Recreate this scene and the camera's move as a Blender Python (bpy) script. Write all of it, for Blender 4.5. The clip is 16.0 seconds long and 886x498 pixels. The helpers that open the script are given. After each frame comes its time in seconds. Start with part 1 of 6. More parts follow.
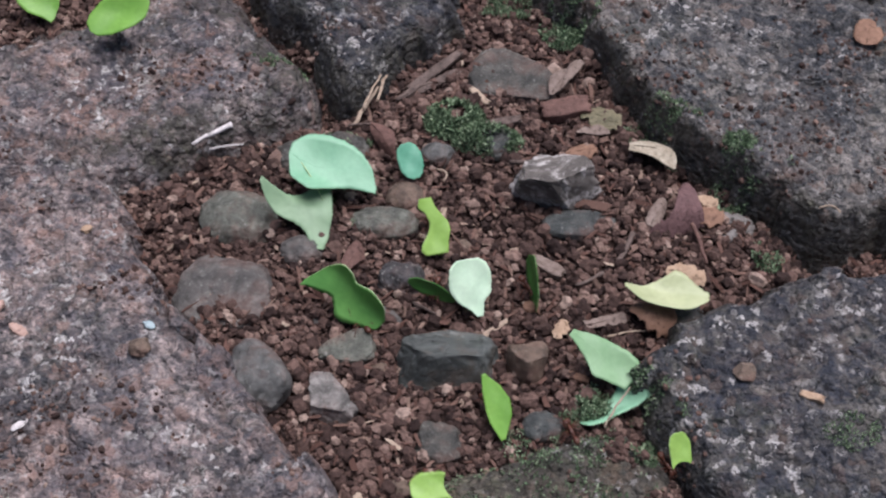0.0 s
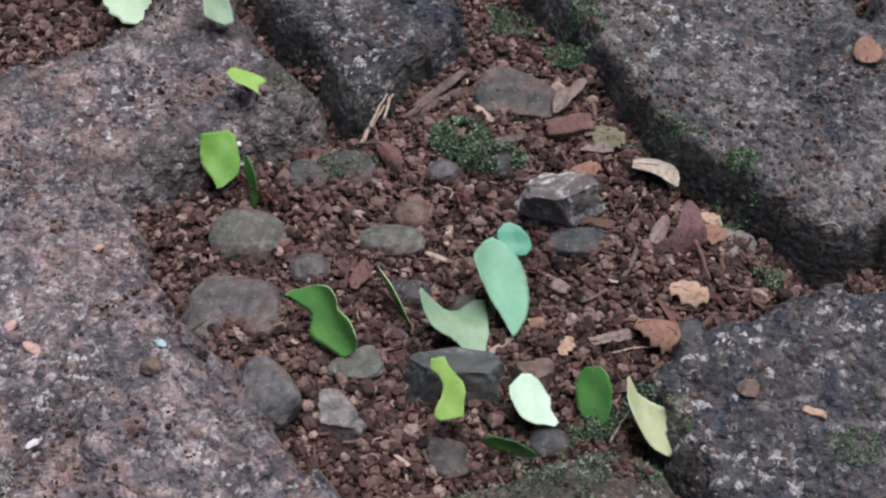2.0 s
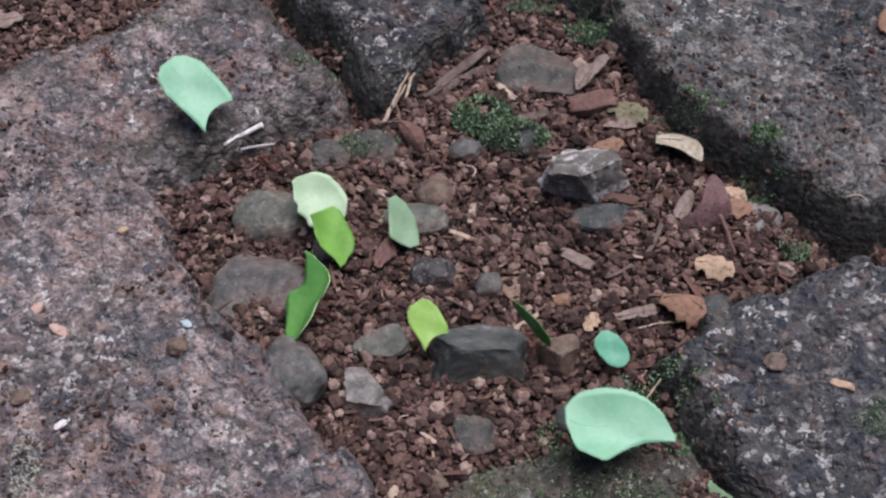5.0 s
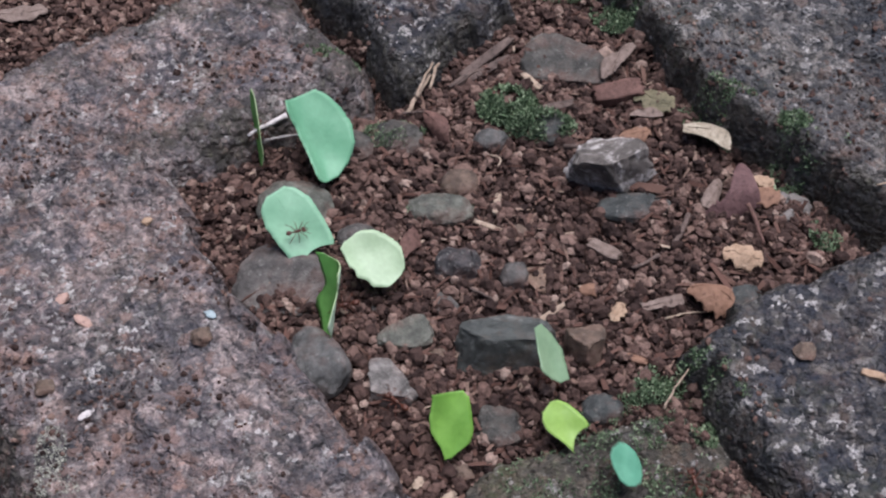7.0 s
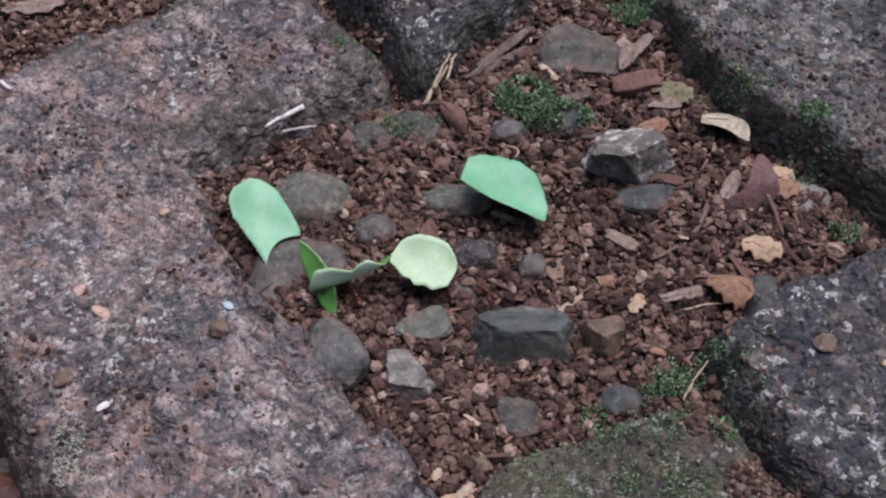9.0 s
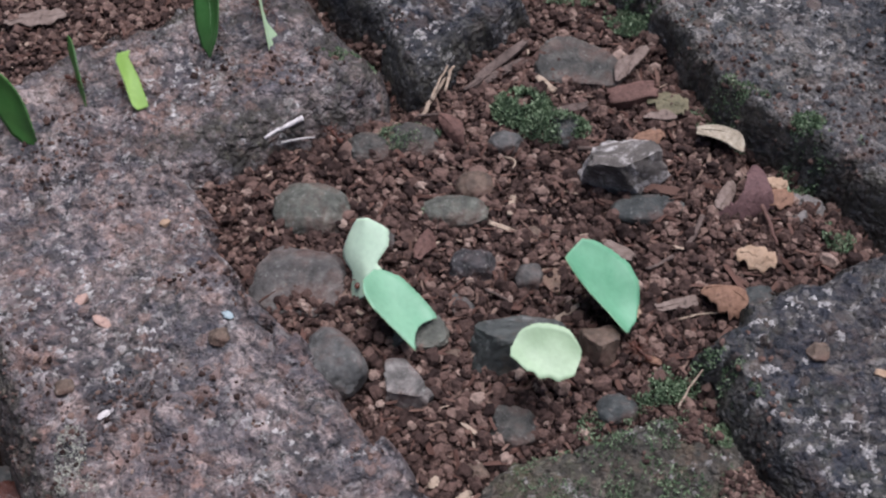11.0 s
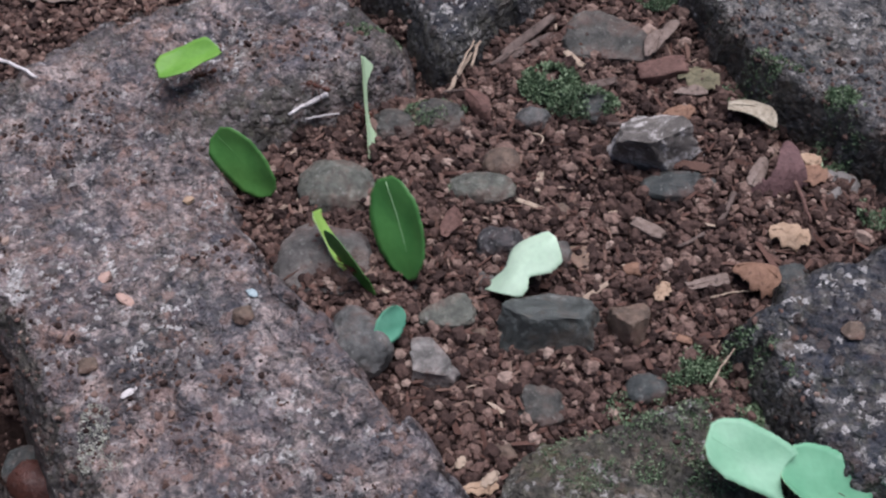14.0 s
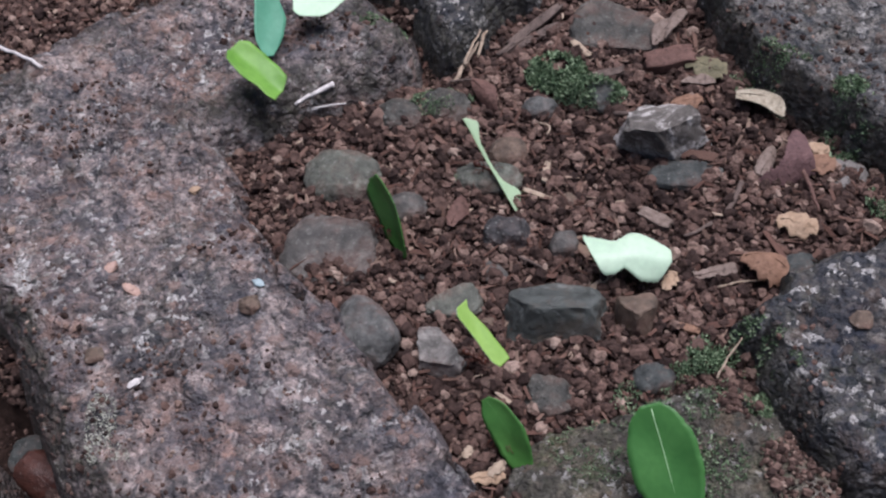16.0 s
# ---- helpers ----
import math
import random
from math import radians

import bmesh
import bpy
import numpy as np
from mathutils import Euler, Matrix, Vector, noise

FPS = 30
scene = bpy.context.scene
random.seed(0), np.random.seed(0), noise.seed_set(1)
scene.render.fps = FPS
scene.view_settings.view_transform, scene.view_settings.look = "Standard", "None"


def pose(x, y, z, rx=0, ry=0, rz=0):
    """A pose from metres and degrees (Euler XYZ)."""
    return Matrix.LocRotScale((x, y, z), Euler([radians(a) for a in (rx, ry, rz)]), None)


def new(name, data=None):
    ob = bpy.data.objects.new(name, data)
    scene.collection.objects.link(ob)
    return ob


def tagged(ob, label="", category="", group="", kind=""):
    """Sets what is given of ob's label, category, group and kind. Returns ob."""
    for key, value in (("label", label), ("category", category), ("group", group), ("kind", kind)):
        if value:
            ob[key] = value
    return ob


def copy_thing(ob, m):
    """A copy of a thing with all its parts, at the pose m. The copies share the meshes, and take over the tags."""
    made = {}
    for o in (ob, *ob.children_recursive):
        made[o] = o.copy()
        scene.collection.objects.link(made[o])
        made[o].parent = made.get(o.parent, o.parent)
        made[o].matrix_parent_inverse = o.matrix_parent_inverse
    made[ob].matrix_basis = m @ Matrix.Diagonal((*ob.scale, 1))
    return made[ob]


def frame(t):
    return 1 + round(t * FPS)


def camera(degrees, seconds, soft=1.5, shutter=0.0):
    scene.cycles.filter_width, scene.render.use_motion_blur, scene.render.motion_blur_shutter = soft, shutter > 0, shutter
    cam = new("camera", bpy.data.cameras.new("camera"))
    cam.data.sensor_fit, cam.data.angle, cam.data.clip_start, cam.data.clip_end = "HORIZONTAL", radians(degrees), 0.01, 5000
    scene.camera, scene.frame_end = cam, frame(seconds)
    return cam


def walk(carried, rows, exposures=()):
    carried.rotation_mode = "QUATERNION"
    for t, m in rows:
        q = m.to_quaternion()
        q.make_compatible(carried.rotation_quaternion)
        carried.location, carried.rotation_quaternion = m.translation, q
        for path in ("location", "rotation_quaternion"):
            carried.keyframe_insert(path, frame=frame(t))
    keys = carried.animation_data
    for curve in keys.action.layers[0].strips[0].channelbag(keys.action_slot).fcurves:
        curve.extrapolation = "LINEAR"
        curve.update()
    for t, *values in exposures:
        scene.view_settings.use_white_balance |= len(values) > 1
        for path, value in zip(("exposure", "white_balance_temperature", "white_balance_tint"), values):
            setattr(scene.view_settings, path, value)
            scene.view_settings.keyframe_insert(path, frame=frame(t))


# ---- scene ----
cam = camera(38.0, 16.0, soft=2.25, shutter=0.5)
PATH = [
    (0.0, 0.00000, -0.20476, 0.28183, 36.000, -0.000, 0.000),
    (0.5, -0.00069, -0.20443, 0.28385, 35.807, 0.222, -0.123),
    (1.0, -0.00170, -0.20602, 0.28490, 36.056, 0.127, 0.003),
    (1.5, -0.00200, -0.20488, 0.28629, 36.029, 0.074, -0.109),
    (2.0, -0.00189, -0.20471, 0.28779, 36.203, 0.089, -0.157),
    (2.5, -0.00113, -0.20562, 0.28711, 36.490, 0.281, -0.348),
    (3.0, -0.00181, -0.20582, 0.28698, 36.212, 0.845, -0.362),
    (3.5, -0.00271, -0.20758, 0.28628, 36.174, 1.057, 0.027),
    (4.0, -0.00230, -0.20636, 0.28707, 35.933, 1.039, -0.072),
    (6.5, -0.00176, -0.20726, 0.28274, 35.602, 2.351, 0.077),
    (7.0, -0.00132, -0.20691, 0.28243, 35.610, 2.478, 0.430),
    (7.5, -0.00105, -0.20561, 0.28273, 35.533, 2.283, 0.106),
    (8.0, -0.00169, -0.20626, 0.28123, 35.585, 2.382, 0.307),
    (8.5, -0.00218, -0.20698, 0.28098, 35.512, 2.570, 0.163),
    (9.0, -0.00331, -0.20734, 0.28110, 35.430, 2.854, 0.706),
    (11.5, -0.00165, -0.20910, 0.28444, 35.844, 2.964, 0.753),
    (12.0, -0.00142, -0.20829, 0.28046, 35.594, 3.350, 1.142),
    (12.5, -0.00185, -0.20736, 0.28047, 35.356, 3.530, 1.370),
    (13.0, -0.00211, -0.20774, 0.28101, 35.279, 3.512, 1.219),
    (13.5, -0.00246, -0.20907, 0.28027, 35.228, 3.565, 1.176),
    (14.0, -0.00300, -0.20733, 0.27921, 35.096, 3.805, 1.350),
    (14.5, -0.00360, -0.20650, 0.27698, 35.033, 3.943, 1.526),
    (15.0, -0.00377, -0.20592, 0.27645, 34.878, 3.837, 1.353),
    (15.5, -0.00341, -0.20679, 0.27774, 34.757, 3.866, 1.398),
    (16.0, -0.00301, -0.20776, 0.27792, 34.830, 4.085, 1.484),
]
walk(cam, [(t, pose(x, y, z, rx, ry, rz)) for t, x, y, z, rx, ry, rz in PATH],
     exposures=[(0, 1.71, 5950, 18), (8.0, 1.675, 5900, 18), (12.0, 1.605, 5880, 18), (16.0, 1.60, 5850, 18)])

# ---- sky and sun: soft shade under a bright overcast sky ----
SUN_HEIGHT, SUN_TURN = 73.0, 46.0
world = bpy.data.worlds.new("sky")
scene.world = world
world.use_nodes = True
wn = world.node_tree.nodes
sky = wn.new("ShaderNodeTexSky")
sky.sky_type, sky.sun_disc = "NISHITA", False
sky.sun_elevation, sky.sun_rotation = radians(SUN_HEIGHT), radians(SUN_TURN)
sky.air_density, sky.dust_density, sky.ozone_density = 1.0, 4.0, 1.0
wn["Background"].inputs["Strength"].default_value = 0.019
world.node_tree.links.new(sky.outputs[0], wn["Background"].inputs["Color"])
sun = new("sun", bpy.data.lights.new("sun", "SUN"))
sun.data.energy, sun.data.angle, sun.data.color = 1.60, radians(50), (1.0, 0.95, 0.90)
sun.rotation_euler = (radians(90 - SUN_HEIGHT), 0, radians(180 - SUN_TURN))

# ---- materials ----


class Nodes:
    """A node material under construction; texture coordinates are the object's own, in metres."""

    def __init__(self, name):
        self.mat = bpy.data.materials.new(name)
        self.mat.use_nodes = True
        self.tree = self.mat.node_tree
        self.bsdf = self.tree.nodes["Principled BSDF"]
        self.co = self.tree.nodes.new("ShaderNodeTexCoord").outputs["Object"]

    def link(self, a, b):
        self.tree.links.new(a, b)

    def noise(self, scale, detail=4.0, rough=0.6, warp=0.0):
        n = self.tree.nodes.new("ShaderNodeTexNoise")
        n.inputs["Scale"].default_value, n.inputs["Detail"].default_value = scale, detail
        n.inputs["Roughness"].default_value, n.inputs["Distortion"].default_value = rough, warp
        self.link(self.co, n.inputs["Vector"])
        return n.outputs["Fac"]

    def cells(self, scale, feature="F1", out="Distance"):
        n = self.tree.nodes.new("ShaderNodeTexVoronoi")
        n.feature = feature
        n.inputs["Scale"].default_value = scale
        self.link(self.co, n.inputs["Vector"])
        return n.outputs[out]

    def grains(self, scale, warp):
        """Ragged crystal grains: three random numbers for each, and the distance from its middle."""
        shift = self.tree.nodes.new("ShaderNodeTexNoise")
        shift.inputs["Scale"].default_value, shift.inputs["Detail"].default_value = 1.4 * scale, 4.0
        self.link(self.co, shift.inputs["Vector"])
        moved = self.tree.nodes.new("ShaderNodeVectorMath")
        moved.operation, moved.inputs[1].default_value = "MULTIPLY_ADD", (warp, warp, warp)
        self.link(shift.outputs["Color"], moved.inputs[0])
        self.link(self.co, moved.inputs[2])
        n = self.tree.nodes.new("ShaderNodeTexVoronoi")
        n.inputs["Scale"].default_value = scale
        self.link(moved.outputs[0], n.inputs["Vector"])
        split = self.tree.nodes.new("ShaderNodeSeparateColor")
        self.link(n.outputs["Color"], split.inputs[0])
        return split.outputs, n.outputs["Distance"]

    def ramp(self, fac, *stops):
        n = self.tree.nodes.new("ShaderNodeValToRGB")
        while len(n.color_ramp.elements) < len(stops):
            n.color_ramp.elements.new(0.5)
        for e, (p, c) in zip(n.color_ramp.elements, stops):
            e.position, e.color = p, (*c, 1) if isinstance(c, tuple) else (c, c, c, 1)
        self.link(fac, n.inputs["Fac"])
        return n.outputs["Color"]

    def mix(self, fac, a, b, blend="MIX"):
        n = self.tree.nodes.new("ShaderNodeMix")
        n.data_type, n.blend_type = "RGBA", blend
        for key, value in ((0, fac), (6, a), (7, b)):
            s = n.inputs[key]
            if hasattr(value, "is_linked"):
                self.link(value, s)
            elif isinstance(value, tuple):
                s.default_value = (*value, 1)
            else:
                s.default_value = value
        return n.outputs[2]

    def math(self, op, a, b=0.0):
        n = self.tree.nodes.new("ShaderNodeMath")
        n.operation = op
        for s, value in zip(n.inputs, (a, b)):
            if hasattr(value, "is_linked"):
                self.link(value, s)
            else:
                s.default_value = value
        return n.outputs[0]

    def island(self):
        return self.tree.nodes.new("ShaderNodeNewGeometry").outputs["Random Per Island"]

    def chance(self):
        return self.tree.nodes.new("ShaderNodeObjectInfo").outputs["Random"]

    def bump(self, height, depth, strength=1.0):
        n = self.tree.nodes.new("ShaderNodeBump")
        n.inputs["Distance"].default_value, n.inputs["Strength"].default_value = depth, strength
        self.link(height, n.inputs["Height"])
        self.link(n.outputs[0], self.bsdf.inputs["Normal"])

    def done(self, colour, rough=0.8, spec=0.3):
        if isinstance(colour, tuple):
            self.bsdf.inputs["Base Color"].default_value = (*colour, 1)
        else:
            self.link(colour, self.bsdf.inputs["Base Color"])
        if hasattr(rough, "is_linked"):
            self.link(rough, self.bsdf.inputs["Roughness"])
        else:
            self.bsdf.inputs["Roughness"].default_value = rough
        self.bsdf.inputs["Specular IOR Level"].default_value = spec
        return self.mat


def stone_material(name, dark, mid, light, warm, flecks=0.5, rusty=0.5, green=0.0, blue=0.0):
    """Weathered granite: slate-blue and tan flows, crystal grains, rust, pale flecks in clusters, dark pits, moss with
    painted shade.
    """
    n = Nodes(name)
    flow = n.noise(150, 6, 0.66, 1.3)
    speck = n.noise(430, 5, 0.66, 0.6)
    broad = n.noise(26, 4, 0.6, 0.6)
    mottle = n.math("ADD", n.math("MULTIPLY", flow, 0.48), n.math("ADD", n.math("MULTIPLY", speck, 0.22), n.math("MULTIPLY", broad, 0.30)))
    base = n.ramp(mottle, (0.415, dark), (0.465, tuple(0.6 * d + 0.4 * m for d, m in zip(dark, mid))), (0.505, mid), (0.560, light), (0.63, tuple(1.2 * c for c in light)))
    rust = n.math("MULTIPLY", n.ramp(n.noise(34, 6, 0.7, 0.6), (0.60 - 0.22 * rusty, 0.0), (0.74 - 0.22 * rusty, 1.0)), n.ramp(n.noise(260, 5, 0.7, 0.8), (0.42, 0.05), (0.60, 0.85)))
    base = n.mix(rust, base, warm)
    slate = n.math("MULTIPLY", n.ramp(n.noise(52, 5, 0.65, 0.8), (0.50, 0.0), (0.62, 0.9)), n.ramp(speck, (0.40, 0.9), (0.62, 0.25)))
    base = n.mix(slate, base, tuple(1.5 * c for c in dark))
    cool = n.math("MULTIPLY", n.ramp(n.noise(38, 6, 0.68, 1.6), (0.49, 0.0), (0.57, blue)), n.ramp(n.noise(300, 4, 0.7, 0.5), (0.36, 1.0), (0.64, 0.45)))
    base = n.mix(cool, base, tuple(0.35 * d + 0.45 * m * k for d, m, k in zip(dark, mid, (0.95, 1.06, 1.26))))
    grain, near = n.grains(330, 0.0042)
    tiny, spot = n.grains(760, 0.0018)
    base = n.mix(1.0, base, n.ramp(grain[0], (0.0, 0.74), (0.5, 0.98), (1.0, 1.25)), "MULTIPLY")
    base = n.mix(1.0, base, n.ramp(tiny[1], (0.0, 0.84), (1.0, 1.16)), "MULTIPLY")
    base = n.mix(n.ramp(grain[1], (0.88, 0.0), (0.93, 0.45)), base, warm)
    patch = n.ramp(n.noise(42, 4, 0.65, 0.3), (0.44, 0.0), (0.62, 1.0))
    chips = n.ramp(n.noise(520, 3, 0.6), (0.46, 0.0), (0.55, 1.0))
    white = n.math("MULTIPLY", n.math("MULTIPLY", n.ramp(grain[2], (0.93 - 0.07 * flecks, 0.0), (0.95 - 0.07 * flecks, 1.0)), chips), n.ramp(patch, (0.0, 0.22), (1.0, 1.0)))
    white = n.math("MAXIMUM", white, n.math("MULTIPLY", n.ramp(tiny[0], (0.972 - 0.045 * flecks, 0.0), (0.985 - 0.045 * flecks, 0.8)), n.ramp(patch, (0.0, 0.12), (0.9, 1.0))))
    crust = n.math("MULTIPLY", n.ramp(n.noise(64, 5, 0.7, 0.5), (0.615, 0.0), (0.67, 1.0)), n.ramp(n.noise(380, 5, 0.75, 0.5), (0.46, 0.0), (0.54, 0.9)))
    white = n.math("MAXIMUM", white, n.math("MULTIPLY", crust, 0.35 + 0.5 * flecks))
    base = n.mix(white, base, n.ramp(tiny[2], (0.1, (0.30, 0.285, 0.265)), (0.95, (0.66, 0.64, 0.62))))
    base = n.mix(n.ramp(n.noise(300, 4, 0.65, 0.9), (0.59, 0.0), (0.67, 0.85)), base, tuple(0.42 * c for c in dark))
    if green:
        damp = n.math("MULTIPLY", n.ramp(n.noise(48, 5, 0.7, 0.5), (0.50, 0.0), (0.64, green)), n.ramp(n.noise(360, 4, 0.7), (0.40, 0.1), (0.6, 1.0)))
        base = n.mix(damp, base, (0.085, 0.098, 0.042))
    # the moss attribute holds real moss and the side faces' shade, painted as colour
    mossy = n.tree.nodes.new("ShaderNodeAttribute")
    mossy.attribute_name = "moss"
    cover = n.math("MULTIPLY", n.ramp(mossy.outputs["Fac"], (0.25, 0.0), (0.6, 1.0)), n.ramp(n.noise(210, 5, 0.75), (0.40, 0.15), (0.56, 0.92)))
    base = n.mix(cover, base, n.ramp(n.noise(380, 4, 0.7), (0.3, (0.026, 0.024, 0.020)), (0.55, (0.062, 0.057, 0.045)), (0.75, (0.120, 0.124, 0.078))))
    h = n.math("ADD", n.noise(170, 6, 0.66), n.math("MULTIPLY", n.noise(520, 4, 0.6), 0.3))
    h = n.math("SUBTRACT", n.math("ADD", h, n.math("MULTIPLY", grain[0], 0.25)), n.math("ADD", n.math("MULTIPLY", near, 0.55), n.math("MULTIPLY", spot, 0.2)))
    n.bump(h, 0.0040, 1.0)
    return n.done(base, n.ramp(n.noise(260, 4, 0.6), (0.35, 0.40), (0.62, 0.82)), 0.42)


STONE = stone_material("weathered_granite", (0.038, 0.039, 0.046), (0.178, 0.153, 0.149), (0.380, 0.314, 0.292), (0.275, 0.173, 0.139), 1.35, 0.66, 0.18, 0.7)
STONE_BLUE = stone_material("blue_grey_granite", (0.019, 0.023, 0.034), (0.051, 0.052, 0.058), (0.128, 0.118, 0.109), (0.110, 0.074, 0.058), 1.1, 0.3, 0.3, 0.45)
STONE_PALE = stone_material("pale_granite", (0.024, 0.028, 0.034), (0.096, 0.093, 0.090), (0.215, 0.198, 0.180), (0.165, 0.108, 0.082), 1.2, 0.45, 0.2, 0.55)
STONE_MOSSY = stone_material("mossy_granite", (0.040, 0.041, 0.036), (0.102, 0.093, 0.076), (0.205, 0.182, 0.145), (0.150, 0.098, 0.068), 0.6, 0.55, 0.95)


def soil_material():
    n = Nodes("red_soil")
    c = n.ramp(n.noise(320, 5, 0.7), (0.3, (0.016, 0.010, 0.008)), (0.55, (0.042, 0.025, 0.020)), (0.75, (0.080, 0.050, 0.040)))
    n.bump(n.noise(420, 5, 0.7), 0.002)
    return n.done(c, 0.92, 0.2)


def crumb_material(name, single=False):
    n = Nodes(name)
    c = n.ramp(n.chance() if single else n.island(), (0.0, (0.024, 0.014, 0.012)), (0.40, (0.064, 0.039, 0.032)), (0.80, (0.134, 0.084, 0.068)), (0.96, (0.205, 0.140, 0.113)), (1.0, (0.32, 0.24, 0.195)))
    c = n.mix(1.0, c, n.ramp(n.noise(2.5 if single else 700, 4, 0.7), (0.3, 0.6), (0.7, 1.35)), "MULTIPLY")
    n.bump(n.noise(3.0 if single else 900, 4, 0.7), 0.0006)
    return n.done(c, 0.9, 0.25)


def flake_material(single=False):
    n = Nodes("bark_splinter" if single else "bark_flakes")
    c = n.ramp(n.chance() if single else n.island(), (0.0, (0.060, 0.030, 0.022)), (0.4, (0.105, 0.056, 0.043)), (0.75, (0.135, 0.082, 0.063)), (0.94, (0.185, 0.127, 0.098)), (1.0, (0.34, 0.265, 0.20)))
    c = n.mix(1.0, c, n.ramp(n.noise(900, 3, 0.7), (0.3, 0.6), (0.7, 1.3)), "MULTIPLY")
    return n.done(c, 0.85, 0.25)


FLAKE, SPLINTER = flake_material(), flake_material(True)
SOIL, CRUMB, CLOD = soil_material(), crumb_material("soil_crumb"), crumb_material("soil_clod", True)


def pebble_material(name, a, b, speck=0.0):
    n = Nodes(name)
    c = n.ramp(n.noise(130, 6, 0.65, 0.5), (0.32, a), (0.68, b))
    c = n.mix(n.math("MULTIPLY", n.ramp(n.noise(900, 2), (0.62, 0.0), (0.7, 1.0)), 0.3 + speck), c, (0.38, 0.38, 0.35))
    c = n.mix(n.ramp(n.noise(95, 5, 0.7), (0.45, 0.0), (0.64, 0.8)), c, (0.095, 0.052, 0.040))
    c = n.mix(1.0, c, n.ramp(n.noise(330, 5, 0.7), (0.3, 0.55), (0.7, 1.35)), "MULTIPLY")
    c = n.mix(1.0, c, n.ramp(n.noise(70, 4, 0.6), (0.35, 0.55), (0.65, 1.1)), "MULTIPLY")
    n.bump(n.noise(420, 6, 0.7), 0.0012)
    return n.done(c, n.ramp(n.noise(200), (0.3, 0.42), (0.7, 0.75)), 0.45)


def veined_material():
    """Grey-brown rock with ragged white veins and a dark weathered skin."""
    n = Nodes("white_veined_rock")
    c = n.ramp(n.noise(140, 6, 0.68, 0.8), (0.34, (0.068, 0.061, 0.055)), (0.56, (0.145, 0.130, 0.116)), (0.72, (0.20, 0.18, 0.16)))
    veins = n.math("MULTIPLY", n.ramp(n.noise(95, 5, 0.68, 1.2), (0.47, 0.0), (0.56, 1.0)), n.ramp(n.noise(420, 5, 0.75, 0.8), (0.40, 0.1), (0.54, 0.95)))
    c = n.mix(veins, c, n.ramp(n.noise(700, 3, 0.6), (0.3, (0.36, 0.34, 0.32)), (0.7, (0.66, 0.63, 0.60))))
    n.bump(n.noise(380, 6, 0.7), 0.0016)
    return n.done(c, 0.72, 0.35)


def slate_material():
    """Dark blue-green slate with pale scratches and a dusting of soil."""
    n = Nodes("streaked_slate")
    c = n.ramp(n.noise(120, 6, 0.66, 0.6), (0.32, (0.030, 0.034, 0.031)), (0.55, (0.074, 0.083, 0.076)), (0.72, (0.14, 0.152, 0.144)))
    c = n.mix(n.math("MULTIPLY", n.ramp(n.noise(190, 5, 0.7, 1.4), (0.55, 0.0), (0.66, 0.7)), n.ramp(n.noise(700, 3), (0.4, 0.2), (0.6, 1.0))), c, (0.31, 0.33, 0.32))
    c = n.mix(n.ramp(n.noise(80, 5, 0.7), (0.49, 0.0), (0.64, 0.75)), c, (0.092, 0.071, 0.052))
    n.bump(n.noise(420, 6, 0.7), 0.0010)
    return n.done(c, n.ramp(n.noise(180), (0.3, 0.32), (0.7, 0.6)), 0.5)


PEBBLE = {
    "green": pebble_material("green_grey_pebble", (0.10, 0.105, 0.085), (0.21, 0.22, 0.18), 0.3),
    "grey": pebble_material("grey_pebble", (0.085, 0.080, 0.074), (0.19, 0.178, 0.162), 0.15),
    "dark": pebble_material("dark_slate_pebble", (0.036, 0.044, 0.043), (0.115, 0.128, 0.120), 0.3),
    "mud": pebble_material("muddy_grey_pebble", (0.048, 0.048, 0.042), (0.135, 0.130, 0.112), 0.2),
    "brown": pebble_material("brown_pebble", (0.14, 0.095, 0.068), (0.26, 0.19, 0.14)),
    "tan": pebble_material("tan_chip", (0.24, 0.155, 0.105), (0.36, 0.25, 0.18)),
    "pale": pebble_material("pale_rock", (0.095, 0.090, 0.080), (0.44, 0.41, 0.38), 0.5),
    "slick": pebble_material("smooth_grey_pebble", (0.070, 0.073, 0.070), (0.225, 0.225, 0.212), 0.1),
    "slate": slate_material(),
    "veined": veined_material(),
    "black": pebble_material("blackish_rock", (0.030, 0.029, 0.032), (0.12, 0.115, 0.115), 0.6),
}


def litter_material(name, a, b, rough=0.75):
    n = Nodes(name)
    c = n.ramp(n.noise(230, 6, 0.7, 0.8), (0.3, a), (0.7, b))
    c = n.mix(n.ramp(n.noise(700, 3), (0.58, 0.0), (0.7, 0.7)), c, tuple(0.4 * v for v in a))
    n.bump(n.noise(800, 4, 0.6, 1.0), 0.0005)
    return n.done(c, rough, 0.35)


